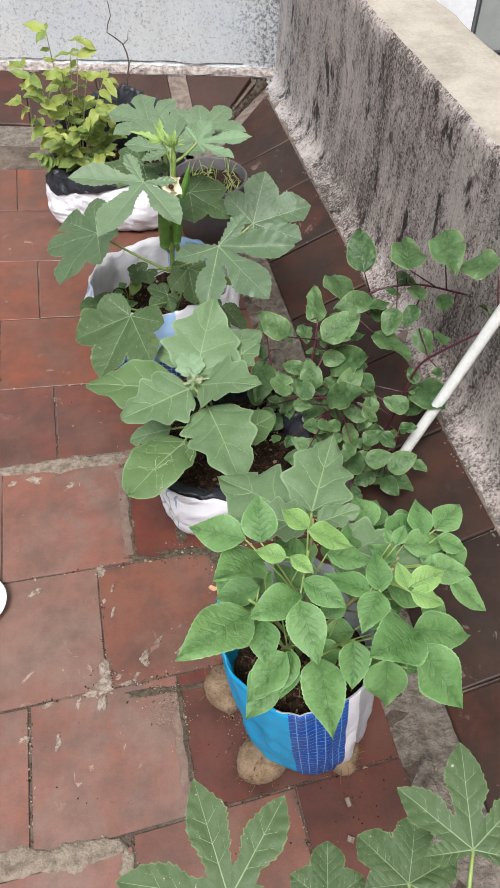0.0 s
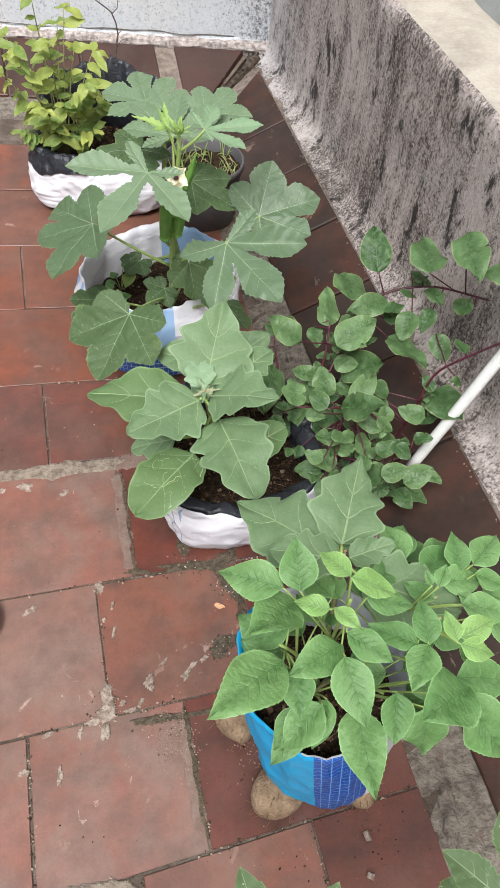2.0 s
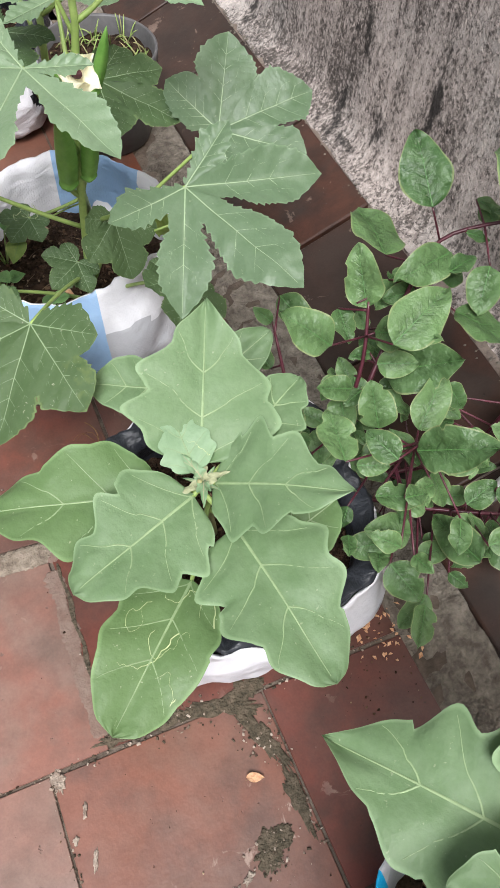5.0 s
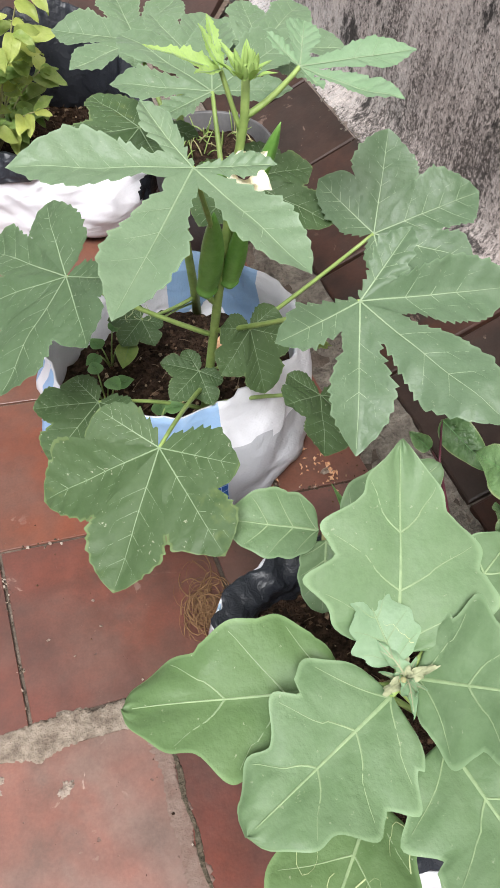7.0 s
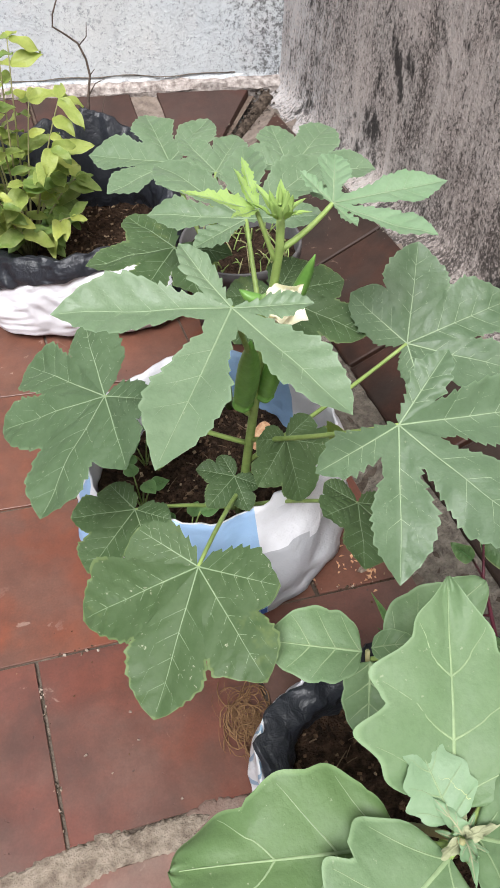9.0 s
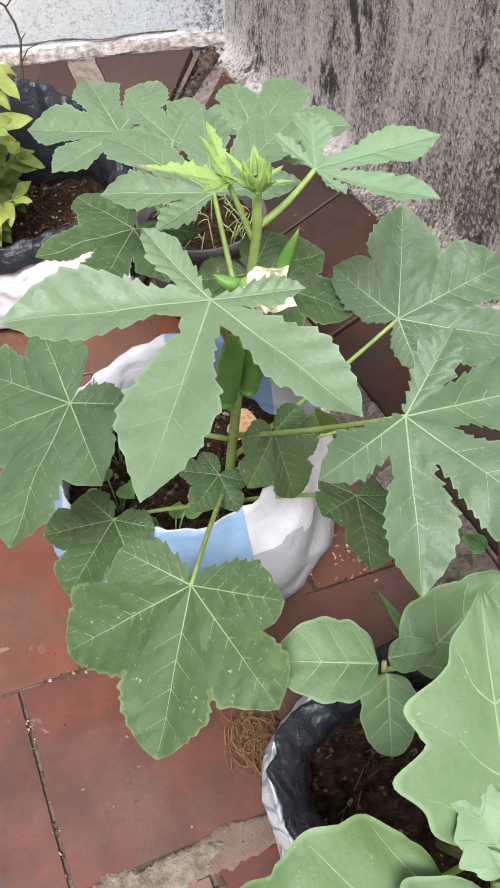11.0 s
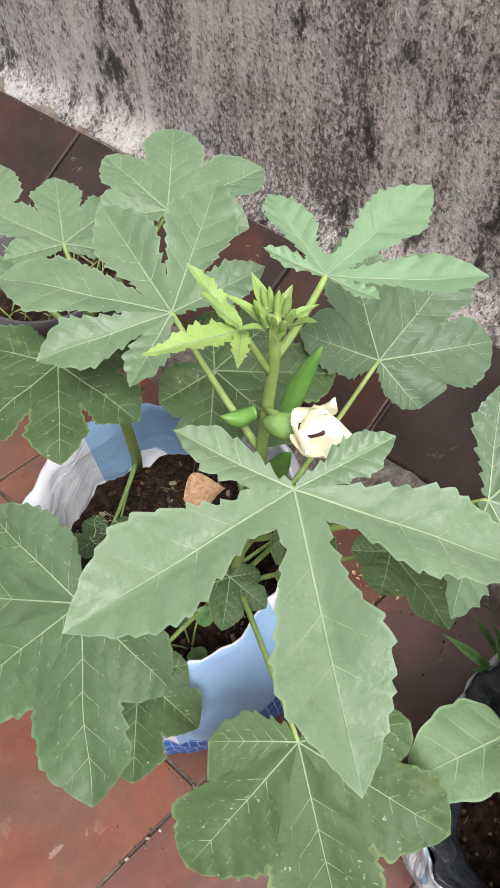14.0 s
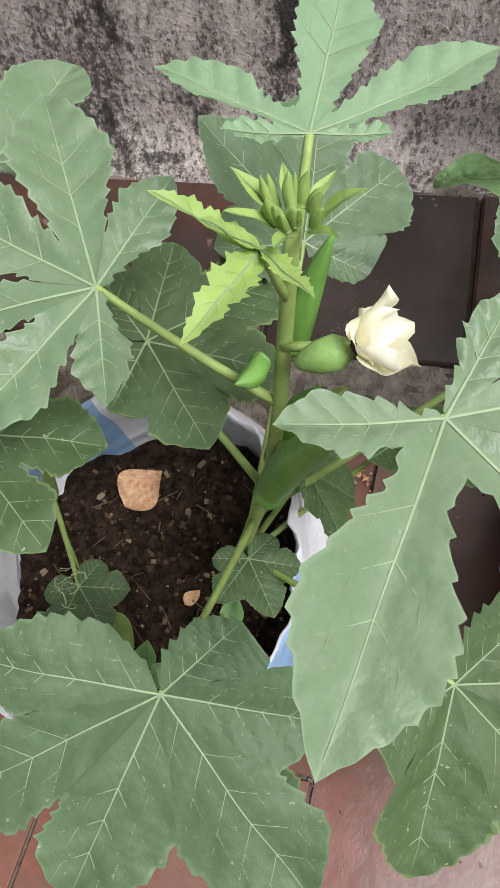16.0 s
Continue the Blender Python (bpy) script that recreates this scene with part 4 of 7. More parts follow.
lumpy_strip("mortar_bed", (-2.7, far_y(-2.7) - 0.31, -0.008), (0.79, far_y(0.79) - 0.31, -0.008), (1.06, far_y(1.06) + 0.02, 0.12), (-2.7, far_y(-2.7) + 0.02, 0.12), 6, 150, DIRT_MORTAR, skirting_north, 0.004, 5)
lumpy_strip("mortar_band", (-2.7, far_y(-2.7) - 0.5, -0.003), (0.8, far_y(0.8) - 0.44, -0.003), (0.8, far_y(0.8) - 0.29, 0.006), (-2.7, far_y(-2.7) - 0.29, 0.006), 6, 220, DARK_MORTAR, floor, 0.012, 8)
cuts = [-2.4, -2.09, -1.78, -1.47, -1.16, -0.85, -0.54, -0.24, 0.05, 0.355, 0.66]
spans = [(a + 0.005, b - 0.005) for a, b in zip(cuts, cuts[1:])] + [(0.735, 1.01)]
for x0, x1 in spans:
    q = [north(x0, 0.03), north(min(x1, 0.8), 0.03), north(x1, 0.93), north(x0, 0.93)]
    c = [(p[0], p[1]) for p in q]
    v, f = prism(c, [p[2] - 0.014 for p in q], [p[2] + 0.008 + rnd.uniform(0, 0.003) for p in q], 0.003)
    part("tile", mesh_of("tile", v, f, DAMP_RED, smooth=False), skirting_north)
v, f = tube(bend((0.775, 3.2, -0.008), (1.06, 3.41, 0.112), -0.01, 12), [0.012, 0.014, 0.012, 0.016, 0.013, 0.017, 0.014, 0.018, 0.016, 0.02, 0.02, 0.022], 8)
part("mitre_joint", mesh_of("mitre_joint", [(x, y, z + 0.009 * noise.noise(Vector((x, y, z)) * 60)) for x, y, z in v], f, RUBBLE), skirting_north, "crumbling mortar in the corner joint")


lumpy_strip("rubble", north(0.657, 0.02), north(0.742, 0.02), north(0.742, 0.97), north(0.657, 0.97), 12, 10, PALE_JOINT, skirting_north, 0.008, 9, "crumbled pale mortar between the tiles")


def swept_wall(name, profile, y0, y1, n, mats, rough, slot_of, label, shift=lambda y: 0.0):
    """A wall with this cross-section (x, z), its faces slightly uneven."""
    verts, faces, slots = [], [], []
    m = len(profile)
    for i in range(n + 1):
        y = y0 + (y1 - y0) * i / n
        for x, z in profile:
            k = Vector((x, y, z))
            verts.append((x + rough * noise.noise(k * 6) + rough * 0.5 * noise.noise(k * 23) + shift(y), y, z + rough * 0.6 * noise.noise(k * 9 + Vector((5, 0, 0)))))
    for i in range(n):
        for j in range(m):
            a, b = i * m + j, i * m + (j + 1) % m
            faces.append((a, a + m, b + m, b))
            slots.append(slot_of(j))
    faces += [tuple(range(m)), tuple(range(n * m, n * m + m))[::-1]]
    slots += [0, 0]
    return tagged(new(name, mesh_of(name, verts, faces, mats, slots)), label, "wall", kind="structure")


fillet = [(1.03, 0.06), (1.052, 0.1), (1.078, 0.114), (1.098, 0.127), (1.111, 0.15), (1.118, 0.19), (1.122, 0.28)]
face = [(1.126 + 0.001 * k, 0.32 + 0.06 * k) for k in range(1, 6)] + [(1.131, 0.665), (1.134, 0.69), (1.145, 0.702)]
cap = [(1.19, 0.705), (1.27, 0.704), (1.35, 0.7), (1.368, 0.69), (1.372, 0.66)]
wall_east = swept_wall("wall_east", fillet + face + cap + [(1.372, -4.0), (1.03, -4.0)], -1.95, 3.75, 150, [STAINED, CAP, FOOT_MORTAR], 0.006,
                       lambda j: 1 if 14 <= j <= 18 else 2 if j < 1 else 0, "rain-streaked mouldy grey plaster parapet with a cream cement top")


r2 = random.Random(12)
pieces = []
for _ in range(380):
    y, d = r2.uniform(-0.4, 3.35), r2.random() ** 2
    x = 1.047 - 0.02 * d + 0.012 * noise.noise(Vector((0, y * 9, 1)))
    q = r2.uniform(0.002, 0.0065)
    m = Euler((r2.uniform(-0.5, 0.5), r2.uniform(-0.5, 0.5), r2.uniform(0, 6.3))).to_matrix()
    z = 0.009 + (x - FOOT) * RISE / (TOP - FOOT)
    pieces.append(([Vector((x, y, z)) + m @ (Vector(c) * q * r2.uniform(0.4, 0.6)) for c in ((-1, -1, -0.5), (1, -1, -0.5), (1, 1, -0.5), (-1, 1, -0.5), (-0.6, -0.6, 0.6), (0.6, -0.7, 0.5), (0.6, 0.6, 0.7), (-0.6, 0.6, 0.5))],
                   [(3, 2, 1, 0), (4, 5, 6, 7), (0, 1, 5, 4), (1, 2, 6, 5), (2, 3, 7, 6), (3, 0, 4, 7)]))
part("crumbling_edge", mesh_of("crumbling_edge", *joined(*pieces), DARK_MORTAR, smooth=False), skirting_east, "crumbling pale mortar along the parapet's foot")["kind"] = "stuff"
pieces = []
for _ in range(260):
    s = r2.random()
    x, y = 0.8 + 0.26 * s + r2.gauss(0, 0.022), 3.22 + 0.2 * s + r2.gauss(0, 0.022)
    q = r2.uniform(0.003, 0.008)
    m = Euler((r2.uniform(-0.5, 0.5), r2.uniform(-0.5, 0.5), r2.uniform(0, 6.3))).to_matrix()
    pieces.append(([Vector((x, y, 0.012 + 0.115 * s)) + m @ (Vector(c) * q * r2.uniform(0.4, 0.6)) for c in ((-1, -1, -0.5), (1, -1, -0.5), (1, 1, -0.5), (-1, 1, -0.5), (-0.6, -0.6, 0.6), (0.6, -0.7, 0.5), (0.6, 0.6, 0.7), (-0.6, 0.6, 0.5))],
                   [(3, 2, 1, 0), (4, 5, 6, 7), (0, 1, 5, 4), (1, 2, 6, 5), (2, 3, 7, 6), (3, 0, 4, 7)]))
part("rubble_chips", mesh_of("rubble_chips", *joined(*pieces), RUBBLE, smooth=False), skirting_north, "loose brown rubble in the corner")["kind"] = "stuff"


def far_wall():
    """The far wall and its flaking ledge, built along x on the slanting line."""
    profile = [(0.0, 0.04), (-0.022, 0.118), (-0.026, 0.135), (-0.018, 0.15), (0.002, 0.157), (0.006, 0.165)]
    profile += [(0.008, 0.165 + 0.12 * k) for k in range(1, 18)] + [(0.23, 2.2), (0.23, -4.0), (0.0, -4.0)]
    verts, faces, slots = [], [], []
    m, n = len(profile), 170
    for i in range(n + 1):
        x = -2.7 + (1.37 + 2.7) * i / n
        for d, z in profile:
            k = Vector((x, d * 3, z))
            low = 1.8 if z < 0.16 else 1
            verts.append((x, far_y(x) + d + low * (0.006 * noise.noise(k * 7) + 0.004 * noise.noise(k * 31)), z + low * 0.004 * noise.noise(k * 26)))
    for i in range(n):
        for j in range(m):
            a, b = i * m + j, i * m + (j + 1) % m
            faces.append((a, b, b + m, a + m))
            slots.append(1 if j < 4 else 0)
    return tagged(new("wall_north", mesh_of("wall_north", verts, faces, [PALE, LEDGE], slots, False)), "pale blue limewashed wall with a flaking ledge at its foot", "wall", kind="structure")


far_wall()
for name, corners, h in (("wall_west", [(-2.93, -1.95), (-2.7, -1.95), (-2.7, 4.7), (-2.93, 4.7)], 0.7), ("wall_south", [(-2.93, -2.15), (1.37, -2.15), (1.37, -1.952), (-2.93, -1.952)], 0.7)):
    v, f = prism(corners, -4.0, h, 0.01)
    tagged(new(name, mesh_of(name, v, f, [STAINED], smooth=False)), "plain grey plaster parapet closing the terrace", "wall", kind="structure")

# beyond the parapet
v, f = prism([(-900, -900), (900, -900), (900, 900), (-900, 900)], -4.6, -4.0, 0.001)
tagged(new("ground", mesh_of("ground", v, f, [GROUND], smooth=False)), "dusty bare ground far below the terrace", "ground", kind="structure")


# ---- grow bags ----
def grow_bag(at, base, top, height, soil, mats, zone, label, seed, lift=0.0, liner=None, lip=None, oval=(1.0, 1.0), crease=0.008, shift=(0.0, 0.0), flap=None, boxy=0.0, spin=0.0, cuff=None, band=1.0, pleat=0.0):
    """A sack of soil. zone(angle, share of the height): the index of its print. lip(angle): height of the black liner above the rim; cuff(angle): share of the height that it covers outside."""
    bag = thing("grow_bag", (at[0], at[1], 0), label, "grow bag", "grow bags on the terrace")
    n, m = (192, 40) if pleat else (96, 16)
    cx, cy = at

    def rim(a):
        up = flap[1] * math.exp(-(turned(a, math.radians(flap[0])) / 0.5) ** 2) if flap else 0.0
        return lift + up + height * (1 + 0.10 * noise.noise(Vector((math.cos(a) * 1.6, math.sin(a) * 1.6, seed))) + 0.03 * noise.noise(Vector((math.cos(a) * 6, math.sin(a) * 6, seed))))

    def radius(a, s):
        r = base + (top - base) * s ** 0.7 + 0.1 * base * math.sin(math.pi * min(1, s * 1.1)) * 0.8
        if boxy:
            q = boxy + (2.2 - boxy) * s if spin else boxy
            r *= (abs(math.cos(a - spin)) ** q + abs(math.sin(a - spin)) ** q) ** (-1 / q)
        p = Vector((math.cos(a), math.sin(a), 0))
        r *= 1 + 0.07 * noise.noise(p * 1.3 + Vector((0, 0, seed + s)))
        r += crease * noise.noise(Vector((math.cos(a) * 4, math.sin(a) * 4, s * 3 + seed)))
        r += crease * 0.8 * noise.noise(Vector((math.cos(a) * 9 + s * 3, math.sin(a) * 9 - s * 3, s * 6 + seed)))
        if pleat:
            way = s * 8 + 1.5 * math.sin(a) + 1.6 * noise.noise(Vector((math.cos(a) * 2, math.sin(a) * 2, s * 2 + seed)))
            r += pleat * abs(math.sin(math.pi * way)) ** 0.6 * min(1, 4 * s, 5 * (1.02 - s)) * (0.5 + noise.noise(Vector((math.cos(a) * 5, math.sin(a) * 5, s * 2))))
        return r * (0.9 + 0.1 * min(1, s / 0.12))

    def spot(a, s, inset=0.0, z=None):
        r = radius(a, s) - inset
        return (cx + shift[0] * s + oval[0] * r * math.cos(a), cy + shift[1] * s + oval[1] * r * math.sin(a), lift + (rim(a) - lift) * s if z is None else z)

    verts, faces, slots, uv = [], [], [], []
    for j in range(m + 1):
        s = j / m
        verts += [spot(2 * math.pi * i / n, s) for i in range(n)]
    inner = [(1.0, 0.003), (0.9, 0.008), (0.7, 0.011), (0.5, 0.013)]
    for s, d in inner:
        verts += [spot(2 * math.pi * i / n, s, d, None if s > 0.6 else max(lift + soil - 0.02, 0.01)) for i in range(n)]
    for j in range(m + len(inner)):
        for i in range(n):
            k = (i + 1) % n
            faces.append((j * n + i, j * n + k, (j + 1) * n + k, (j + 1) * n + i))
            deg = (360 * (i + 0.5) / n + 180) % 360 - 180
            slots.append(zone(deg, (j + 0.5) / m) if j < m else zone(deg, 2.0))
            for q, w in ((i, j), (i + 1, j), (i + 1, j + 1), (i, j + 1)):
                uv += [2 * math.pi * base * q / n, height * w / m]
    faces.append(tuple(range(n))[::-1])
    slots.append(0)
    uv += [0.0] * (2 * n)
    me = mesh_of("sleeve", verts, faces, mats, slots)
    me.uv_layers.new(name="print").data.foreach_set("uv", uv)
    part("sleeve", me, bag, "printed woven plastic sleeve")
    if liner:
        keys = [(0.84, 0.014, 0), (0.97, 0.008, 0.0)]
        if cuff:
            keys = [(-1.0, -0.003, 0), (-0.9, -0.007, 0), (-0.5, -0.009, 0), (-0.1, -0.007, 0.1), (0.0, -0.002, 0.5)]
        keys += [(1.0, 0.003, 0.7), (1.0, 0.008, 1.0), (0.99, 0.018 * band, 0.95), (0.97, 0.03 * band, 0.75), (0.92, 0.042 * band, 0.4), (0.84, 0.05 * band, 0), (0.6, 0.054 * band, 0)]
        verts, faces, around, rows = [], [], 260, 4 * (len(keys) - 1)
        for j in range(rows + 1):
            one, two, t = keys[min(j // 4, len(keys) - 2)], keys[min(j // 4 + 1, len(keys) - 1)], j / 4 - min(j // 4, len(keys) - 2)
            for i in range(around):
                a = 2 * math.pi * i / around
                deg = (math.degrees(a) + 180) % 360 - 180
                down = cuff(deg) * (1 + 0.3 * noise.noise(Vector((math.cos(a) * 4, math.sin(a) * 4, seed)))) if cuff else 0
                s0, s1 = (1 + q * down if q <= 0 else q for q in (one[0], two[0]))
                up = one[2] + (two[2] - one[2]) * t
                h = lip(deg) * (1 + 0.22 * noise.noise(Vector((math.cos(a) * 5, math.sin(a) * 5, seed + 7))))
                x, y, z = spot(a, s0 + (s1 - s0) * t, one[1] + (two[1] - one[1]) * t)
                p = Vector((x, y, (z + h * up) * 0.6))
                fold = 0.007 * (abs(noise.noise(p * 24 + Vector((seed, 0, 0)))) - 0.25) + 0.005 * (abs(noise.noise(p * 52)) - 0.25) + 0.002 * noise.noise(p * 120)
                out = 0.012 * up * noise.noise(Vector((x * 30, y * 30, up + seed))) - fold * 0.8
                verts.append((x + out * math.cos(a), y + out * math.sin(a), z + h * up - fold))
        for j in range(rows):
            for i in range(around):
                k = (i + 1) % around
                faces.append((j * around + i, j * around + k, (j + 1) * around + k, (j + 1) * around + i))
        part("liner", mesh_of("liner", verts, faces, liner), bag, "crumpled black polythene liner")
    verts, faces = [(cx + shift[0] * 0.7, cy + shift[1] * 0.7, lift + soil + 0.012)], []
    for j in range(1, 15):
        s = j / 14
        for i in range(n):
            a = 2 * math.pi * i / n
            r = (radius(a, 0.7) - 0.012) * s
            p = Vector((cx + shift[0] * 0.7 + oval[0] * r * math.cos(a), cy + shift[1] * 0.7 + oval[1] * r * math.sin(a), 0))
            verts.append((p.x, p.y, lift + soil + 0.012 * (1 - s * s) + 0.012 * noise.noise(p * 22) + 0.008 * noise.noise(p * 70)))
    for i in range(n):
        faces.append((0, 1 + i, 1 + (i + 1) % n))
        for j in range(13):
            k = 1 + j * n
            faces.append((k + i, k + n + i, k + n + (i + 1) % n, k + (i + 1) % n))
    part("soil", mesh_of("soil", verts, faces, SOIL), bag, "dark damp potting soil")
    r2 = random.Random(seed * 7 + 1)
    pieces = []
    for _ in range(900):
        a, q = r2.uniform(0, 2 * math.pi), math.sqrt(r2.random()) * 0.93
        r = (radius(a, 0.7) - 0.02) * q
        x, y = cx + shift[0] * 0.7 + oval[0] * r * math.cos(a), cy + shift[1] * 0.7 + oval[1] * r * math.sin(a)
        p = Vector((x, y, 0))
        z = lift + soil + 0.012 * (1 - q * q) + 0.012 * noise.noise(p * 22) + 0.008 * noise.noise(p * 70)
        pieces.append(chip((x, y, z + 0.002), r2.choice((0.002, 0.003, 0.004, 0.005, 0.006, 0.008)), r2))
    straw = []
    for _ in range(60):
        a, q = r2.uniform(0, 2 * math.pi), math.sqrt(r2.random()) * 0.85
        r = (radius(a, 0.7) - 0.02) * q
        p = Vector((cx + shift[0] * 0.7 + oval[0] * r * math.cos(a), cy + shift[1] * 0.7 + oval[1] * r * math.sin(a), lift + soil + 0.012 * (1 - q * q) + 0.012))
        d = Vector((r2.uniform(-1, 1), r2.uniform(-1, 1), r2.uniform(-0.25, 0.25))) * r2.uniform(0.006, 0.018)
        straw.append(tube([p - d, p + Vector((0, 0, 0.002)), p + d], r2.uniform(0.0004, 0.001), 4))
    part("straw_litter", mesh_of("straw_litter", *joined(*straw), STRAW), bag, "thin dry straw on the soil")["kind"] = "stuff"
    part("crumb_litter", mesh_of("crumb_litter", *joined(*pieces), CRUMB, smooth=False), bag, "loose crumbs, bark and dry bits on the soil")["kind"] = "stuff"
    return bag


def chip(at, size, r2, flat=None):
    """A small angular lump."""
    flat = r2.choice((0.35, 0.5, 1.0)) if flat is None else flat
    m = Euler((r2.uniform(-0.5, 0.5), r2.uniform(-0.5, 0.5), r2.uniform(0, 6.3))).to_matrix()
    long = r2.uniform(0.7, 2.0)
    corners = [(-1, -1, -1), (1, -1, -1), (1, 1, -1), (-1, 1, -1), (-0.7, -0.6, 1), (0.6, -0.7, 1), (0.7, 0.6, 1), (-0.6, 0.7, 1)]
    v = [Vector(at) + m @ Vector((x * size * long * r2.uniform(0.6, 1) * 0.5, y * size * r2.uniform(0.6, 1) * 0.5, z * size * flat * 0.5)) for x, y, z in corners]
    return v, [(3, 2, 1, 0), (4, 5, 6, 7), (0, 1, 5, 4), (1, 2, 6, 5), (2, 3, 7, 6), (3, 0, 4, 7)]


def okra_zone(deg, s):
    if s > 1:
        return 1 if 25 < deg < 80 else 0
    if -136 < deg < -86:
        return 1 if s > 0.36 else 3
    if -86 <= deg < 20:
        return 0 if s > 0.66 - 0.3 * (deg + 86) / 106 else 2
    if deg <= -136 or deg > 150:
        return (1 if int(abs(deg) / 11) % 2 else 0) if s > 0.4 else 3
    return 0


OKRA_BAG = (0.42, 1.995)
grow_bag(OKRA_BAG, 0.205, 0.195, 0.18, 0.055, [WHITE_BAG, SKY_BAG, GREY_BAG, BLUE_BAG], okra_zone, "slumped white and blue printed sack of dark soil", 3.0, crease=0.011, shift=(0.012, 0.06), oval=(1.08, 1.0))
grow_bag((0.506, 1.425), 0.182, 0.194, 0.165, 0.1, [WHITE_BAG, PRINT_BAG], lambda d, s: 1 if abs(d) > 135 else 0, "white sack with a turned-out black polythene liner", 11.0, liner=LINER, lip=lambda d: 0.011, band=0.95, crease=0.009, oval=(0.95, 1.03), boxy=3.2)


def bean_zone(deg, s):
    if s > 1:
        return 0 if abs(deg) > 120 else 3
    if -113 < deg <= -71 or (120 < deg < 166 and s > 0.62):
        return 1
    if -71 < deg <= -61:
        return 2
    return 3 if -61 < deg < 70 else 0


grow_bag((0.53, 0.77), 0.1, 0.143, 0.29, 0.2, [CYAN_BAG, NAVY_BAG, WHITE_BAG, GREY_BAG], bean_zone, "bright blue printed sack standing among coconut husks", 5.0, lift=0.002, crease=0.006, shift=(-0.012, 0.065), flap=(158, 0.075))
grow_bag((0.37, 2.775), 0.198, 0.205, 0.19, 0.12, [WHITE_BAG, LINER], lambda d, s: 1 if -52 + 10 * math.sin(s * 9) < d < -14 and s > 0.3 else 0, "white creased sack lined with black polythene", 19.0, liner=LINER, lip=lambda d: 0.022 + 0.105 * min(1, 1.7 * max(0, math.cos(math.radians(d - 82)))), crease=0.008, oval=(1.1, 1.0), boxy=4.0, spin=-0.3, cuff=lambda d: 0.16 + 0.1 * math.sin(math.radians(d * 2 + 60)), pleat=0.0045)
grow_bag((0.57, 0.25), 0.12, 0.13, 0.17, 0.13, [WHITE_BAG, GREY_BAG], lambda d, s: 0, "plain white sack of soil", 23.0)


def plastic_pot():
    pot = thing("plant_pot", (0.66, 2.53, 0), "round grey plastic pot with a thin rim", "plant pot")
    cx, cy, n = 0.66, 2.53, 48
    rings = [(0.095, 0.0), (0.1, 0.004), (0.112, 0.09), (0.122, 0.18), (0.129, 0.182), (0.13, 0.205), (0.127, 0.208), (0.123, 0.204), (0.117, 0.12)]
    verts = [(cx + r * math.cos(2 * math.pi * i / n), cy + r * math.sin(2 * math.pi * i / n), z) for r, z in rings for i in range(n)]
    faces = [(j * n + i, j * n + (i + 1) % n, (j + 1) * n + (i + 1) % n, (j + 1) * n + i) for j in range(len(rings) - 1) for i in range(n)]
    faces.append(tuple(range(n))[::-1])
    part("shell", mesh_of("shell", verts, faces, POT), pot)
    r2 = random.Random(8)
    verts, faces = [(cx, cy, 0.172)], []
    for j in range(1, 9):
        for i in range(n):
            a, r = 2 * math.pi * i / n, 0.12 * j / 8
            p = Vector((cx + r * math.cos(a), cy + r * math.sin(a), 0))
            verts.append((p.x, p.y, 0.17 + 0.014 * noise.noise(p * 30)))
    for i in range(n):
        faces.append((0, 1 + i, 1 + (i + 1) % n))
        faces += [(1 + j * n + i, 1 + (j + 1) * n + i, 1 + (j + 1) * n + (i + 1) % n, 1 + j * n + (i + 1) % n) for j in range(7)]
    part("soil", mesh_of("soil", verts, faces, SOIL), pot)
    weeds = thing("small_weeds", (cx, cy, 0.17), "low green and tan weeds sprouting from the pot", "weeds", kind="stuff")
    greens, tans = [], []
    for _ in range(90):
        a, r = r2.uniform(0, 6.28), 0.11 * math.sqrt(r2.random())
        p = Vector((cx + r * math.cos(a), cy + r * math.sin(a), 0.172))
        q = p + Vector((r2.uniform(-0.035, 0.035), r2.uniform(-0.035, 0.035), r2.uniform(0.005, 0.05)))
        (greens if r2.random() < 0.6 else tans).append(tube(bend(p, q, 0.01, 4), [0.0016, 0.0015, 0.0013, 0.0006], 5))
    part("shoots", mesh_of("shoots", *joined(*greens), STEM), weeds)
    part("dry_shoots", mesh_of("dry_shoots", *joined(*tans), TAN_STEM), weeds)


plastic_pot()

# ---- okra: the tall one in flower, and its neighbours ----
okra = thing("okra_plant", (0.45, 1.965, 0.05), "tall okra plant with pods, a cream flower and broad grey-green leaves", "okra plant", "okra plants")
SPINE = [(0.450, 1.965, 0.04), (0.450, 1.940, 0.12), (0.452, 1.912, 0.25), (0.455, 1.885, 0.38), (0.464, 1.872, 0.5), (0.478, 1.863, 0.62), (0.477, 1.859, 0.668)]


def on(spine, z):
    """The point of a stem at a height."""
    for a, b in zip(spine, spine[1:]):
        if a[2] <= z <= b[2]:
            return Vector(a).lerp(Vector(b), (z - a[2]) / (b[2] - a[2]))
    return Vector(spine[-1])


stalk(okra, "stem", SPINE, 0.0078, 0.0042, STEM, 10, "thick ridged green stem")


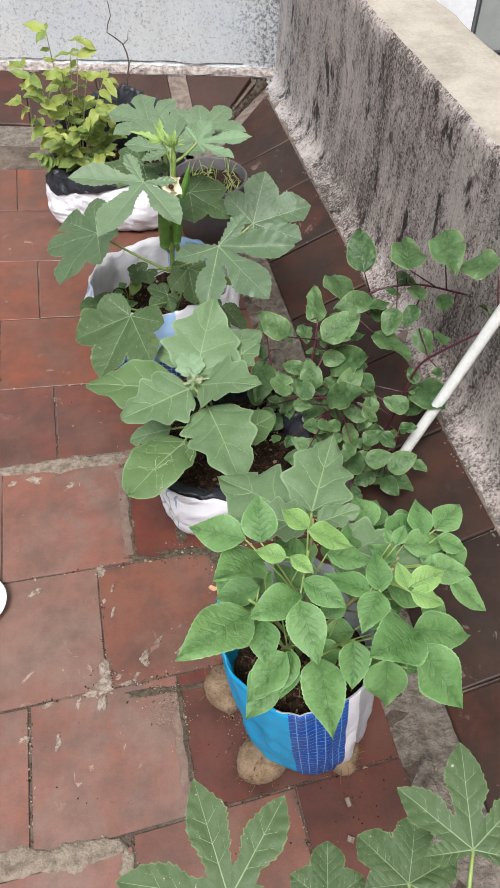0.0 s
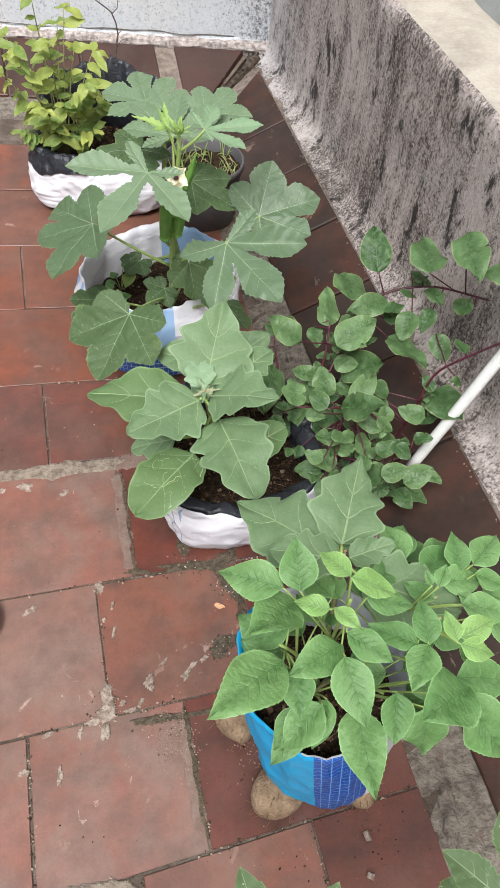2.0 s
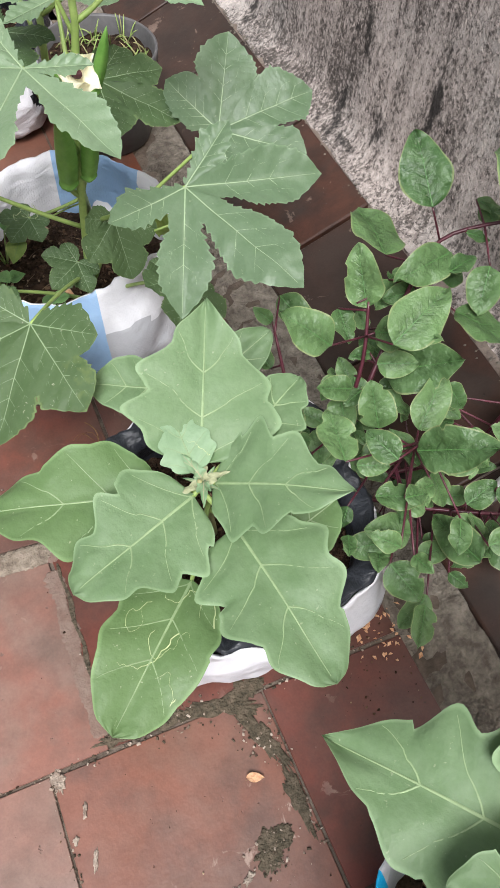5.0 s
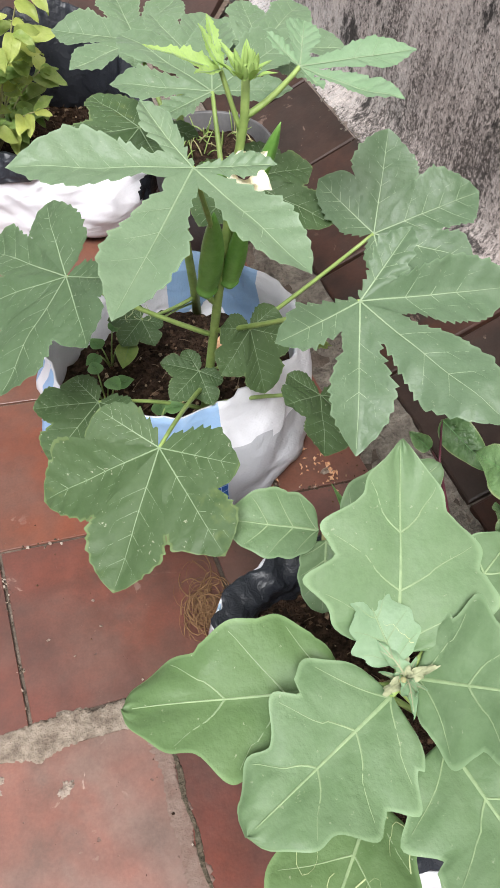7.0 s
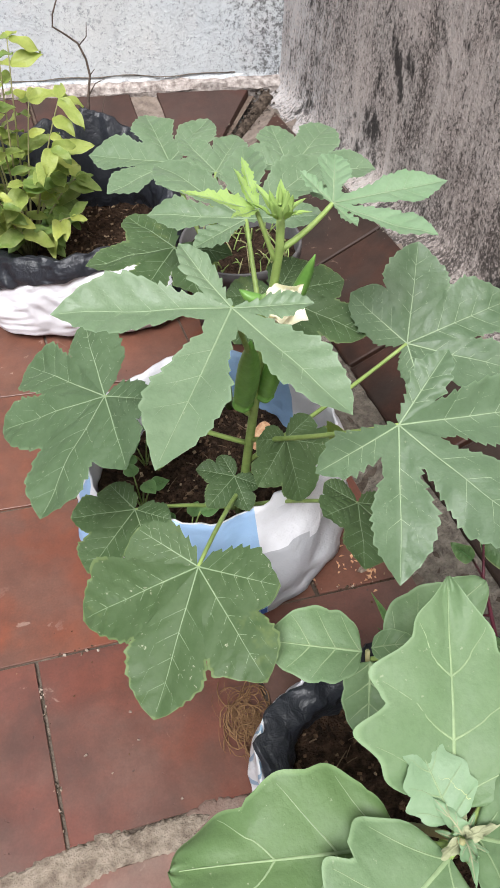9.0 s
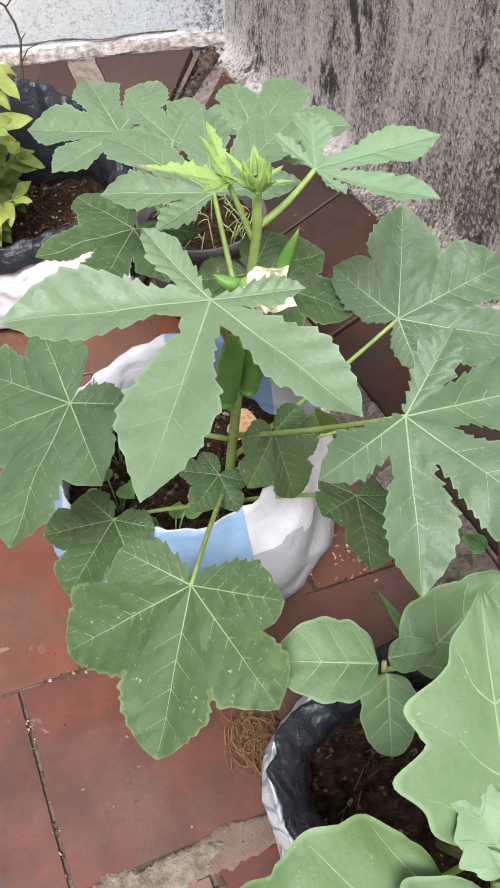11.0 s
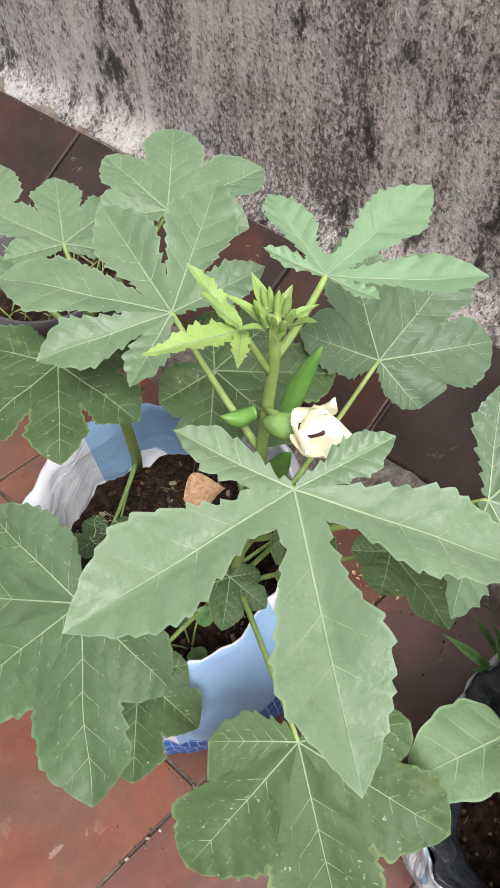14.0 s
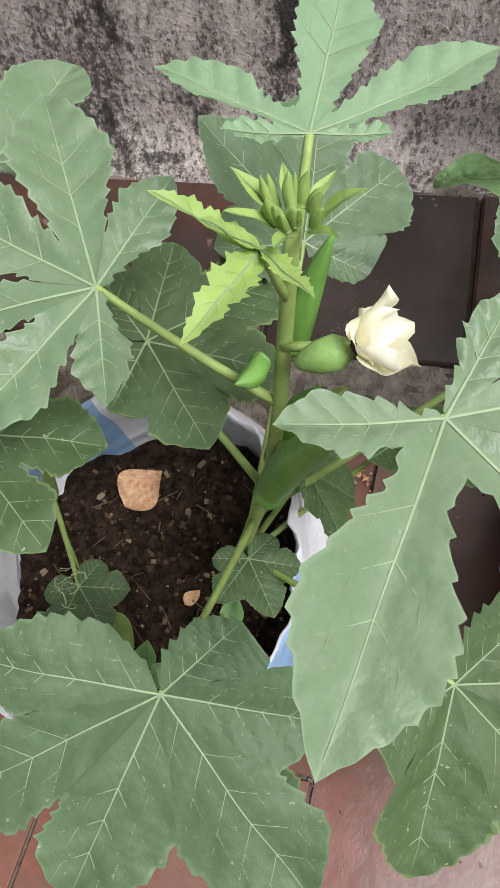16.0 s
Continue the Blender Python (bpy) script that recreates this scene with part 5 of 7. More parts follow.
def palmate(plant, spine, z, at, tip, face, lobes, notch, fat, mat, seed, droop=0.1, sag=-0.01, name="leaf", rib=None, tooth=0.04, thick=0.0032, curve=NARROW, trails=0):
    """A palmate leaf with its stalk from the stem at height z; lobes: angle and length beside the main lobe, which ends at tip."""
    size = math.dist(at, tip)
    me = lobed_leaf(name, size, [(0, 1.0)] + lobes, notch, fat, [mat, rib or (RIB if mat is OKRA_OLD else RIB_SOFT), MINE], seed, droop, tooth, curve, trails=trails)
    ob = put_leaf(plant, me, aimed(at, tip, face), name)
    stalk(plant, "leaf_stalk", bend(on(spine, z), at, sag, 8), thick * 1.25, thick * 0.8, STEM)
    return ob


def fan(plant, spine, z, at, tips, notch, fat, mat, seed, droop=0.1, sag=-0.01, tooth=0.04, thick=0.0032, curve=NARROW, rib=None):
    """A palmate leaf whose lobes end at these places; its plane follows them."""
    hub = Vector(at)
    arms = [Vector(t) - hub for t in tips]
    up = sum((a.cross(b) * (1 if a.cross(b).z > 0 else -1) for a, b in itertools.combinations(arms, 2)), Vector())
    m = aimed(at, tips[0], up.normalized())
    size = arms[0].length
    lobes = []
    for arm in arms:
        p = m.to_3x3().inverted() @ arm
        flat = math.hypot(p.x, p.y)
        lobes.append((math.degrees(math.atan2(p.x, p.y)), flat / size, p.z / size))
    me = lobed_leaf("leaf", size, lobes, notch, fat, [mat, rib or (RIB if mat is OKRA_OLD else RIB_SOFT)], seed, droop, tooth, curve)
    put_leaf(plant, me, m, "leaf")
    stalk(plant, "leaf_stalk", bend(on(spine, z), at, sag, 8), thick * 1.25, thick * 0.8, STEM)


fan(okra, SPINE, 0.44, (0.397, 1.780, 0.626), [(0.282, 1.640, 0.600), (0.455, 1.636, 0.596), (0.236, 1.823, 0.632), (0.370, 1.854, 0.666), (0.467, 1.748, 0.642)], 0.17, 0.192, OKRA, 1, 0.06, tooth=0.036)
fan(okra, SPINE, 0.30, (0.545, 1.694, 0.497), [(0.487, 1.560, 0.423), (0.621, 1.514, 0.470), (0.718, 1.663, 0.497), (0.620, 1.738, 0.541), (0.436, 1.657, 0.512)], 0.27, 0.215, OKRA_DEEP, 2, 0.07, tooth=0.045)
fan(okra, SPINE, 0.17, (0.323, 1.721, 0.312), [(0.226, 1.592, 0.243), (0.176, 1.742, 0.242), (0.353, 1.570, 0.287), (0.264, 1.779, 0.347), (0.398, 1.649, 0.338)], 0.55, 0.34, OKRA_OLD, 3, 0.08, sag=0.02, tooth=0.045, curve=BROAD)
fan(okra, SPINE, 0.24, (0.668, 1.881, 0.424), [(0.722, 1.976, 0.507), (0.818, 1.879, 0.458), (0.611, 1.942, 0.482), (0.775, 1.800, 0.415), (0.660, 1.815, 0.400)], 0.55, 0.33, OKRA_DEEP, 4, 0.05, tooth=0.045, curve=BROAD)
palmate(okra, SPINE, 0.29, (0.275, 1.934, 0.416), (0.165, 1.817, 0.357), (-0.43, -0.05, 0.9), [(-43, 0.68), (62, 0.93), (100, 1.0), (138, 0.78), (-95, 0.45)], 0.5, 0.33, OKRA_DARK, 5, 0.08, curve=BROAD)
fan(okra, SPINE, 0.62, (0.533, 1.858, 0.664), [(0.659, 1.851, 0.665), (0.599, 1.764, 0.668), (0.576, 1.947, 0.672), (0.513, 1.898, 0.690), (0.540, 1.815, 0.664)], 0.14, 0.185, OKRA_MID, 6, -0.04, tooth=0.042)
palmate(okra, SPINE, 0.50, (0.483, 1.981, 0.590), (0.616, 2.043, 0.616), (-0.1, -0.2, 1), [(45, 0.62), (-46, 0.88), (-92, 1.05), (-128, 0.8), (-171, 0.52)], 0.23, 0.22, OKRA, 7, 0.05)
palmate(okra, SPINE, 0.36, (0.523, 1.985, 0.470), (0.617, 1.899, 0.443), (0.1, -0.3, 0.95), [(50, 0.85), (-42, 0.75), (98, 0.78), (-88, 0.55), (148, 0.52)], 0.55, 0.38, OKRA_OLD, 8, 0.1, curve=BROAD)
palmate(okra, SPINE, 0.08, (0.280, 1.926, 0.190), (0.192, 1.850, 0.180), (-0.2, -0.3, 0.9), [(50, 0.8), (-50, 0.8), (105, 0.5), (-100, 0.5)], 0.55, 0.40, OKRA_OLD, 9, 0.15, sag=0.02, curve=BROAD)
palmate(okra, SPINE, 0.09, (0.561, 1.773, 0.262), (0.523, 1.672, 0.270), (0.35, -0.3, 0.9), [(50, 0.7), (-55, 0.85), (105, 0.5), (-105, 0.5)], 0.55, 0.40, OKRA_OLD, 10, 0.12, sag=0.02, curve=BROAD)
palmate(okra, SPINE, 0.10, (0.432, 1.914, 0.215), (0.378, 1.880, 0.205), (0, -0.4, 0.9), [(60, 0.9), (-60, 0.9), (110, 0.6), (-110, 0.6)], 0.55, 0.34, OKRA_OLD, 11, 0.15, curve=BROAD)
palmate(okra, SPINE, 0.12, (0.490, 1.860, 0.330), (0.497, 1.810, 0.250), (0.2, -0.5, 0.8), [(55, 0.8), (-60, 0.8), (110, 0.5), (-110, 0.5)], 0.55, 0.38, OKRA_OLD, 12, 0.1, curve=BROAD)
for k, (tip, w) in enumerate((((0.385, 1.894, 0.686), 0.3), ((0.458, 1.922, 0.695), 0.3), ((0.419, 1.843, 0.678), 0.32), ((0.44, 1.895, 0.70), 0.3))):
    a = (0.456, 1.872, 0.665)
    put_leaf(okra, plain_leaf("young_leaf", math.dist(a, tip), w * 0.9, [OKRA_NEW, RIB], 60 + k, waves=0.22, wave_n=5, droop=-0.05, fold=0.5, stations=26, rib=0.0006, side_ribs=4, tooth=0.12), aimed(a, tip, (0.1, -0.3, 1)), "young_leaf")
stalk(okra, "leaf_stalk", bend(on(SPINE, 0.6), (0.456, 1.872, 0.665), 0, 5), 0.003, 0.0025, STEM)


def pod(plant, base, tip, r, name="pod", mat=None, seed=0):
    """A ridged, pointed okra pod on a short cap."""
    a, b = Vector(base), Vector(tip)
    d = (b - a).normalized()
    s = d.orthogonal().normalized()
    u = d.cross(s)
    n, verts, faces = 20, [], []
    shape = [(0.0, 0.45), (0.03, 0.8), (0.07, 0.95), (0.075, 0.8), (0.15, 0.92), (0.35, 1.0), (0.55, 0.92), (0.75, 0.66), (0.9, 0.32), (1.0, 0.06)]
    for t, w in shape:
        c = a.lerp(b, t) + s * r * 0.5 * math.sin(math.pi * t)
        for k in range(n):
            g = 2 * math.pi * k / n
            q = r * w * (1 + 0.1 * abs(math.cos(2.5 * g)) - 0.05)
            verts.append(c + (s * math.cos(g) + u * math.sin(g)) * q)
    faces = [(j * n + k, j * n + (k + 1) % n, (j + 1) * n + (k + 1) % n, (j + 1) * n + k) for j in range(len(shape) - 1) for k in range(n)]
    faces += [tuple(range(n))[::-1], tuple(range(len(verts) - n, len(verts)))]
    return part(name, mesh_of(name, verts, faces, mat or POD), plant, "ridged green okra pod" if name == "pod" else "")


pod(okra, (0.438, 1.885, 0.385), (0.430, 1.822, 0.545), 0.0145)
pod(okra, (0.466, 1.880, 0.395), (0.472, 1.845, 0.515), 0.0125)
pod(okra, (0.487, 1.864, 0.528), (0.509, 1.842, 0.620), 0.0085)
pod(okra, (0.470, 1.882, 0.545), (0.442, 1.893, 0.560), 0.0075)
stalk(okra, "pod_stalk", bend((0.455, 1.89, 0.36), (0.438, 1.885, 0.388), -0.01, 5), 0.004, 0.005, STEM)
r2 = random.Random(77)
for k in range(15):
    a = k * 2.4
    q = 0.004 + 0.0025 * (k % 4)
    base = Vector((0.477 + q * math.cos(a), 1.859 + q * math.sin(a), 0.662 + 0.002 * (k % 3)))
    tip = base + Vector((0.005 * math.cos(a), 0.005 * math.sin(a), r2.uniform(0.014, 0.024)))
    pod(okra, base, tip, r2.uniform(0.002, 0.0034), "bud", OKRA_NEW)
for k in range(7):
    a = k * 0.9 + 0.3
    base = Vector((0.477 + 0.01 * math.cos(a), 1.859 + 0.01 * math.sin(a), 0.662))
    tip = base + Vector((0.021 * math.cos(a), 0.021 * math.sin(a), r2.uniform(0.008, 0.026)))
    put_leaf(okra, plain_leaf("young_leaf", math.dist(base, tip), 0.3, [OKRA_NEW, RIB], 90 + k, fold=0.5, stations=10, rib=0.0004, side_ribs=2), aimed(base, tip), "young_leaf")


def flower(plant, at, way, size):
    """A drooping five-petalled hibiscus-like flower with a dark heart."""
    m = Vector(way).to_track_quat("Z", "Y").to_matrix().to_4x4()
    m.translation = at
    whole = part("flower", mesh_of("flower", *tube([m @ Vector((0, 0, z)) for z in (-0.036, -0.03, -0.02, -0.010, -0.003)], [0.0035, 0.007, 0.0105, 0.011, 0.007], 14), CALYX), plant, "cream okra flower with a dark purple heart")
    part("heart", mesh_of("heart", *tube([m @ Vector((0, 0, 0.001)), m @ Vector((0, 0, 0.014)), m @ Vector((0, 0, 0.024))], [0.005, 0.0055, 0.002], 10), HEART), whole)
    for k in range(5):
        rnd2 = random.Random(k)
        me = plain_leaf("petal", size, 0.95, [PETAL, PETAL], 300 + k, waves=0.08, wave_n=2, droop=-0.15, fold=0.1, cup=0.5, round_=0.55, stations=14, rib=0.0004, side_ribs=3, ruffle=0.12)
        ob = new("petal", me)
        ob.parent = whole
        turn = m @ pose(0, 0, 0, 0, 0, 72 * k + 10) @ pose(0, 0.004, 0.002, rnd2.uniform(38, 58), rnd2.uniform(-15, 15), 0)
        ob.matrix_basis = turn
    stalk(plant, "flower_stalk", bend((0.468, 1.868, 0.565), at, 0, 4), 0.003, 0.0045, STEM)


flower(okra, (0.460, 1.826, 0.582), (0.08, -0.75, 0.38), 0.036)

sere = Vector((0.578, 1.838, 0.313))
put_leaf(okra, veined_leaf("leaf", 0.1, 0.7, [LIME, RIB_GREEN], 872, ROUND_SHAPE, veins=4.6, droop=0.2, fold=0.2, lobe=0.08, stations=30), aimed(sere, (0.592, 1.918, 0.238), (0.1, -0.6, 0.8)), "leaf", "yellowed old leaf")
stalk(okra, "leaf_stalk", bend(on(SPINE, 0.2), sere, 0.01, 6), 0.0026, 0.002, STEM)

okra_b = thing("okra_plant", (0.52, 2.21, 0.05), "younger okra plant behind in the same sack", "okra plant", "okra plants")
SPINE_B = [(0.522, 2.215, 0.04), (0.505, 2.17, 0.15), (0.481, 2.122, 0.289), (0.475, 2.11, 0.42), (0.485, 2.12, 0.54)]
stalk(okra_b, "stem", SPINE_B, 0.009, 0.005, STEM, 9)
palmate(okra_b, SPINE_B, 0.50, (0.578, 2.078, 0.588), (0.665, 2.150, 0.602), (0, -0.2, 1), [(55, 1.0), (-45, 0.8), (100, 0.7), (-100, 0.6)], 0.48, 0.32, OKRA, 13, 0.08, curve=BROAD)
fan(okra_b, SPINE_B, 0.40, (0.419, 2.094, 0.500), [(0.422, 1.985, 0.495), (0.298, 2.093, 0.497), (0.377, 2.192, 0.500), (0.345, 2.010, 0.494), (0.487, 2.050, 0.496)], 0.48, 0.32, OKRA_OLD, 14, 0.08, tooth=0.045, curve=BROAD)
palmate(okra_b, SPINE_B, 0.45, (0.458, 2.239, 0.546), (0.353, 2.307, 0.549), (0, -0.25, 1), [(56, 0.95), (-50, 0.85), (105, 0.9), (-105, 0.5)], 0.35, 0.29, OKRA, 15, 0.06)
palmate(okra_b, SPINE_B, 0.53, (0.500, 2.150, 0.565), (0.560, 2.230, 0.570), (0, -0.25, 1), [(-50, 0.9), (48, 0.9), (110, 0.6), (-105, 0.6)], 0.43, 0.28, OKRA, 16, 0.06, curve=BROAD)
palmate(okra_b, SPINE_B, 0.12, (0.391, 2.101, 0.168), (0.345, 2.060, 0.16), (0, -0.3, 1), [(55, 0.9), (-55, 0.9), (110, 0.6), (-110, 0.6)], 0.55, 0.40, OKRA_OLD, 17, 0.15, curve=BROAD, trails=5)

old = Vector((0.365, 2.075, 0.15))
put_leaf(okra_b, plain_leaf("leaf", 0.05, 0.75, [LIME, RIB_GREEN], 871, droop=0.2, fold=0.25, stations=14, rib=0.0006, side_ribs=4), aimed(old, old + Vector((-0.03, -0.045, -0.006))), "leaf", "yellowed old leaf")
stalk(okra_b, "leaf_stalk", bend(on(SPINE_B, 0.1), old, 0.02, 5), 0.002, 0.0015, STEM)
for at, k in (((0.301, 2.027, 0.06), 0), ((0.36, 1.94, 0.06), 1), ((0.33, 2.12, 0.06), 2)):
    weed = thing("weed_seedling", at, "small green weed seedling with rounded leaves in the soil", "weed", "weed seedlings")
    for q in range(4):
        g = 1.7 * q + k
        p = Vector(at) + Vector((0.02 * math.cos(g), 0.02 * math.sin(g), 0.05 + 0.012 * q - 0.02 * (k > 0)))
        e = p + Vector((0.032 * math.cos(g), 0.032 * math.sin(g), 0.004))
        stalk(weed, "stem", bend(Vector(at) - Vector((0, 0, 0.01)), p, 0.01, 5), 0.0018, 0.0012, STEM, 5)
        put_leaf(weed, plain_leaf("leaf", (e - p).length, 0.8, [BEAN, RIB_GREEN], 820 + 9 * k + q, droop=0.1, round_=0.75, stations=10, rib=0.0005, side_ribs=3), aimed(p, e, (0, -0.2, 1)))

okra_c = thing("okra_plant", (0.57, 0.25, 0.13), "okra plant with broad cut leaves near the blue sack", "okra plant", "okra plants")
SPINE_C = [(0.57, 0.25, 0.12), (0.56, 0.26, 0.25), (0.55, 0.27, 0.4), (0.53, 0.29, 0.52)]
stalk(okra_c, "stem", SPINE_C, 0.009, 0.005, STEM, 9)
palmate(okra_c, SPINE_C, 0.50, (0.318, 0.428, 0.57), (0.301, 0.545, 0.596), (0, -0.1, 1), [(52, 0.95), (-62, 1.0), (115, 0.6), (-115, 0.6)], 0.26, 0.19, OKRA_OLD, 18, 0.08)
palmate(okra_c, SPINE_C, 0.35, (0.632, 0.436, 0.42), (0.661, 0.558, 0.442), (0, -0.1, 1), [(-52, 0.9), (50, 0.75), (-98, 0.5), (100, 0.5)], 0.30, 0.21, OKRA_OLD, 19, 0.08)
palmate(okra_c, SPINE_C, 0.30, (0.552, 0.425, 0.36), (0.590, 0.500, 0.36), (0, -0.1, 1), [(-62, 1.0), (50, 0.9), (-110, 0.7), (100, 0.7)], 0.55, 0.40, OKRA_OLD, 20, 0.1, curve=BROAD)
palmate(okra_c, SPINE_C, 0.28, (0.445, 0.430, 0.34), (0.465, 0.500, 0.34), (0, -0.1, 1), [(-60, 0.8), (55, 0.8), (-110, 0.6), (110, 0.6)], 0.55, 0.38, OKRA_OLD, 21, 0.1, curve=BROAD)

# ---- brinjal ----
def broad(plant, at, tip, width, seed, root, mat=None, face=(0, -0.15, 1), droop=0.1, lobe=0.17, stalk_mat=None, rib=None, trails=0, shape=BRINJAL_SHAPE, ruffle=0.03):
    """A broad brinjal leaf with rounded lobes at the ends of its pale veins."""
    long = math.dist(at, tip)
    me = veined_leaf("leaf", long, width, [mat or BRINJAL, rib or RIB_PALE, MINE], seed, shape, veins=3.7, sweep=0.27, quilt=0.024, droop=droop, fold=0.1, ruffle=ruffle, lobe=lobe, rib=0.0017 if long > 0.08 else 0.001, side_wide=0.5, trails=trails)
    put_leaf(plant, me, aimed(at, tip, face), "leaf")
    if root:
        stalk(plant, "leaf_stalk", bend(root, at, 0.005, 6), 0.0034, 0.0026, stalk_mat or STEM)


brinjal = thing("brinjal_plant", (0.47, 1.42, 0.1), "young brinjal plant with broad wavy grey-green leaves", "brinjal plant", "brinjal plants")
HUB = (0.423, 1.345, 0.41)
stalk(brinjal, "stem", bend((0.475, 1.425, 0.09), (0.422, 1.343, 0.432), 0.02, 8), 0.007, 0.0025, TAN_STEM, 9, "downy pale stem")
broad(brinjal, (0.385, 1.362, 0.40), (0.207, 1.407, 0.406), 0.78, 31, HUB, mat=BRINJAL_LOW, face=(0, -0.05, 1), droop=0.03, lobe=0.13)
broad(brinjal, (0.414, 1.340, 0.410), (0.271, 1.285, 0.421), 0.9, 32, HUB)
broad(brinjal, (0.390, 1.290, 0.31), (0.261, 1.168, 0.334), 0.68, 33, (0.445, 1.37, 0.33), mat=BRINJAL_LOW, trails=6, lobe=0.05, shape=ROUND_SHAPE)
broad(brinjal, (0.445, 1.300, 0.388), (0.470, 1.116, 0.40), 0.8, 34, HUB)
broad(brinjal, (0.440, 1.346, 0.41), (0.540, 1.256, 0.492), 0.86, 35, HUB, shape=POINTED_SHAPE)
broad(brinjal, (0.433, 1.369, 0.418), (0.501, 1.513, 0.505), 0.9, 36, HUB, shape=POINTED_SHAPE, face=(-0.1, -0.6, 0.8))
broad(brinjal, (0.490, 1.380, 0.41), (0.575, 1.424, 0.44), 0.95, 37, HUB, face=(-0.5, -0.3, 0.8))
broad(brinjal, (0.505, 1.300, 0.285), (0.585, 1.316, 0.322), 0.95, 38, (0.445, 1.37, 0.30), mat=BRINJAL_LOW, lobe=0.03, shape=ROUND_SHAPE)
broad(brinjal, (0.424, 1.358, 0.425), (0.421, 1.422, 0.456), 0.9, 39, None, mat=OKRA_MID, face=(0, -0.6, 0.8), trails=1)
for k in range(8):
    a = 0.8 * k + 0.4
    q = 0.009 + 0.004 * (k % 3)
    broad(brinjal, (0.428 + 0.003 * math.cos(a), 1.347 + 0.003 * math.sin(a), 0.412 + 0.006 * (k % 3)), (0.428 + q * math.cos(a), 1.347 + q * math.sin(a), 0.426 + 0.01 * (k % 3)), 0.6, 120 + k, None, mat=BUD if k % 3 == 1 else OKRA_MID, rib=BUD, droop=0.8, ruffle=0.2)
broad(brinjal, (0.37, 1.385, 0.249), (0.27, 1.412, 0.215), 0.78, 46, (0.447, 1.385, 0.24))
seedling = thing("brinjal_plant", (0.485, 1.565, 0.1), "small brinjal seedling with pale round leaves", "brinjal plant", "brinjal plants")
stalk(seedling, "stem", bend((0.49, 1.56, 0.09), (0.474, 1.57, 0.275), 0, 6), 0.004, 0.003, TAN_STEM)
broad(seedling, (0.468, 1.572, 0.274), (0.372, 1.620, 0.283), 0.85, 42, None, lobe=0.05, shape=ROUND_SHAPE)
broad(seedling, (0.474, 1.562, 0.265), (0.444, 1.495, 0.225), 0.75, 43, None, lobe=0.05, shape=ROUND_SHAPE)
broad(seedling, (0.480, 1.572, 0.275), (0.520, 1.552, 0.300), 0.75, 44, None, lobe=0.05, shape=ROUND_SHAPE)
broad(seedling, (0.500, 1.555, 0.27), (0.617, 1.575, 0.335), 0.75, 45, (0.478, 1.57, 0.25), lobe=0.08, face=(-0.2, -0.4, 0.9))
tuft = thing("grass_tuft", (0.575, 1.6, 0.11), "few long green grass blades sprouting at the sack's edge", "grass")
for k, tip in enumerate(((0.545, 1.665, 0.2), (0.575, 1.625, 0.24), (0.6, 1.66, 0.17), (0.535, 1.62, 0.19))):
    a = Vector((0.575 + 0.005 * k, 1.6, 0.1))
    put_leaf(tuft, plain_leaf("blade", math.dist(a, tip), 0.1, [BEAN, RIB_GREEN], 880 + k, droop=0.15, fold=0.6, stations=12, rib=0.0004, side_ribs=0), aimed(a, tip, (0, -0.5, 0.8)), "blade")
brinjal_b = thing("brinjal_plant", (0.56, 0.90, 0.17), "brinjal plant rising among the bean leaves", "brinjal plant", "brinjal plants")
HUB_B = (0.545, 0.908, 0.49)
stalk(brinjal_b, "stem", bend((0.55, 0.89, 0.19), (0.547, 0.908, 0.515), 0, 8), 0.0065, 0.0025, TAN_STEM, 9)
broad(brinjal_b, (0.552, 0.930, 0.50), (0.633, 1.076, 0.523), 0.74, 51, HUB_B, shape=POINTED_SHAPE, face=(-0.1, -0.4, 0.9))
broad(brinjal_b, (0.532, 0.930, 0.49), (0.420, 1.074, 0.468), 0.8, 52, HUB_B, shape=POINTED_SHAPE)
broad(brinjal_b, (0.538, 0.903, 0.51), (0.443, 0.942, 0.515), 0.78, 53, None)
broad(brinjal_b, (0.553, 0.902, 0.51), (0.619, 0.901, 0.535), 0.7, 54, None)
broad(brinjal_b, (0.568, 0.877, 0.485), (0.70, 0.800, 0.475), 0.8, 55, HUB_B)
broad(brinjal_b, (0.545, 0.931, 0.495), (0.600, 1.000, 0.46), 0.7, 56, HUB_B)

# ---- bean bush in the blue sack ----
bean = thing("bean_plant", (0.515, 0.82, 0.19), "bushy bean plant with bright green three-part leaves", "bean plant")
SHOOTS = [Vector(p) for p in ((0.50, 0.79, 0.62), (0.61, 0.75, 0.6), (0.42, 0.80, 0.5), (0.66, 0.82, 0.5), (0.55, 0.72, 0.45), (0.46, 0.75, 0.42))]
for k, tip in enumerate(SHOOTS):
    stalk(bean, "stem", bend((0.505 + 0.01 * k, 0.83, 0.19), tip, 0.05, 8), 0.0042, 0.0022, TAN_STEM if k % 2 else STEM)
count = 0


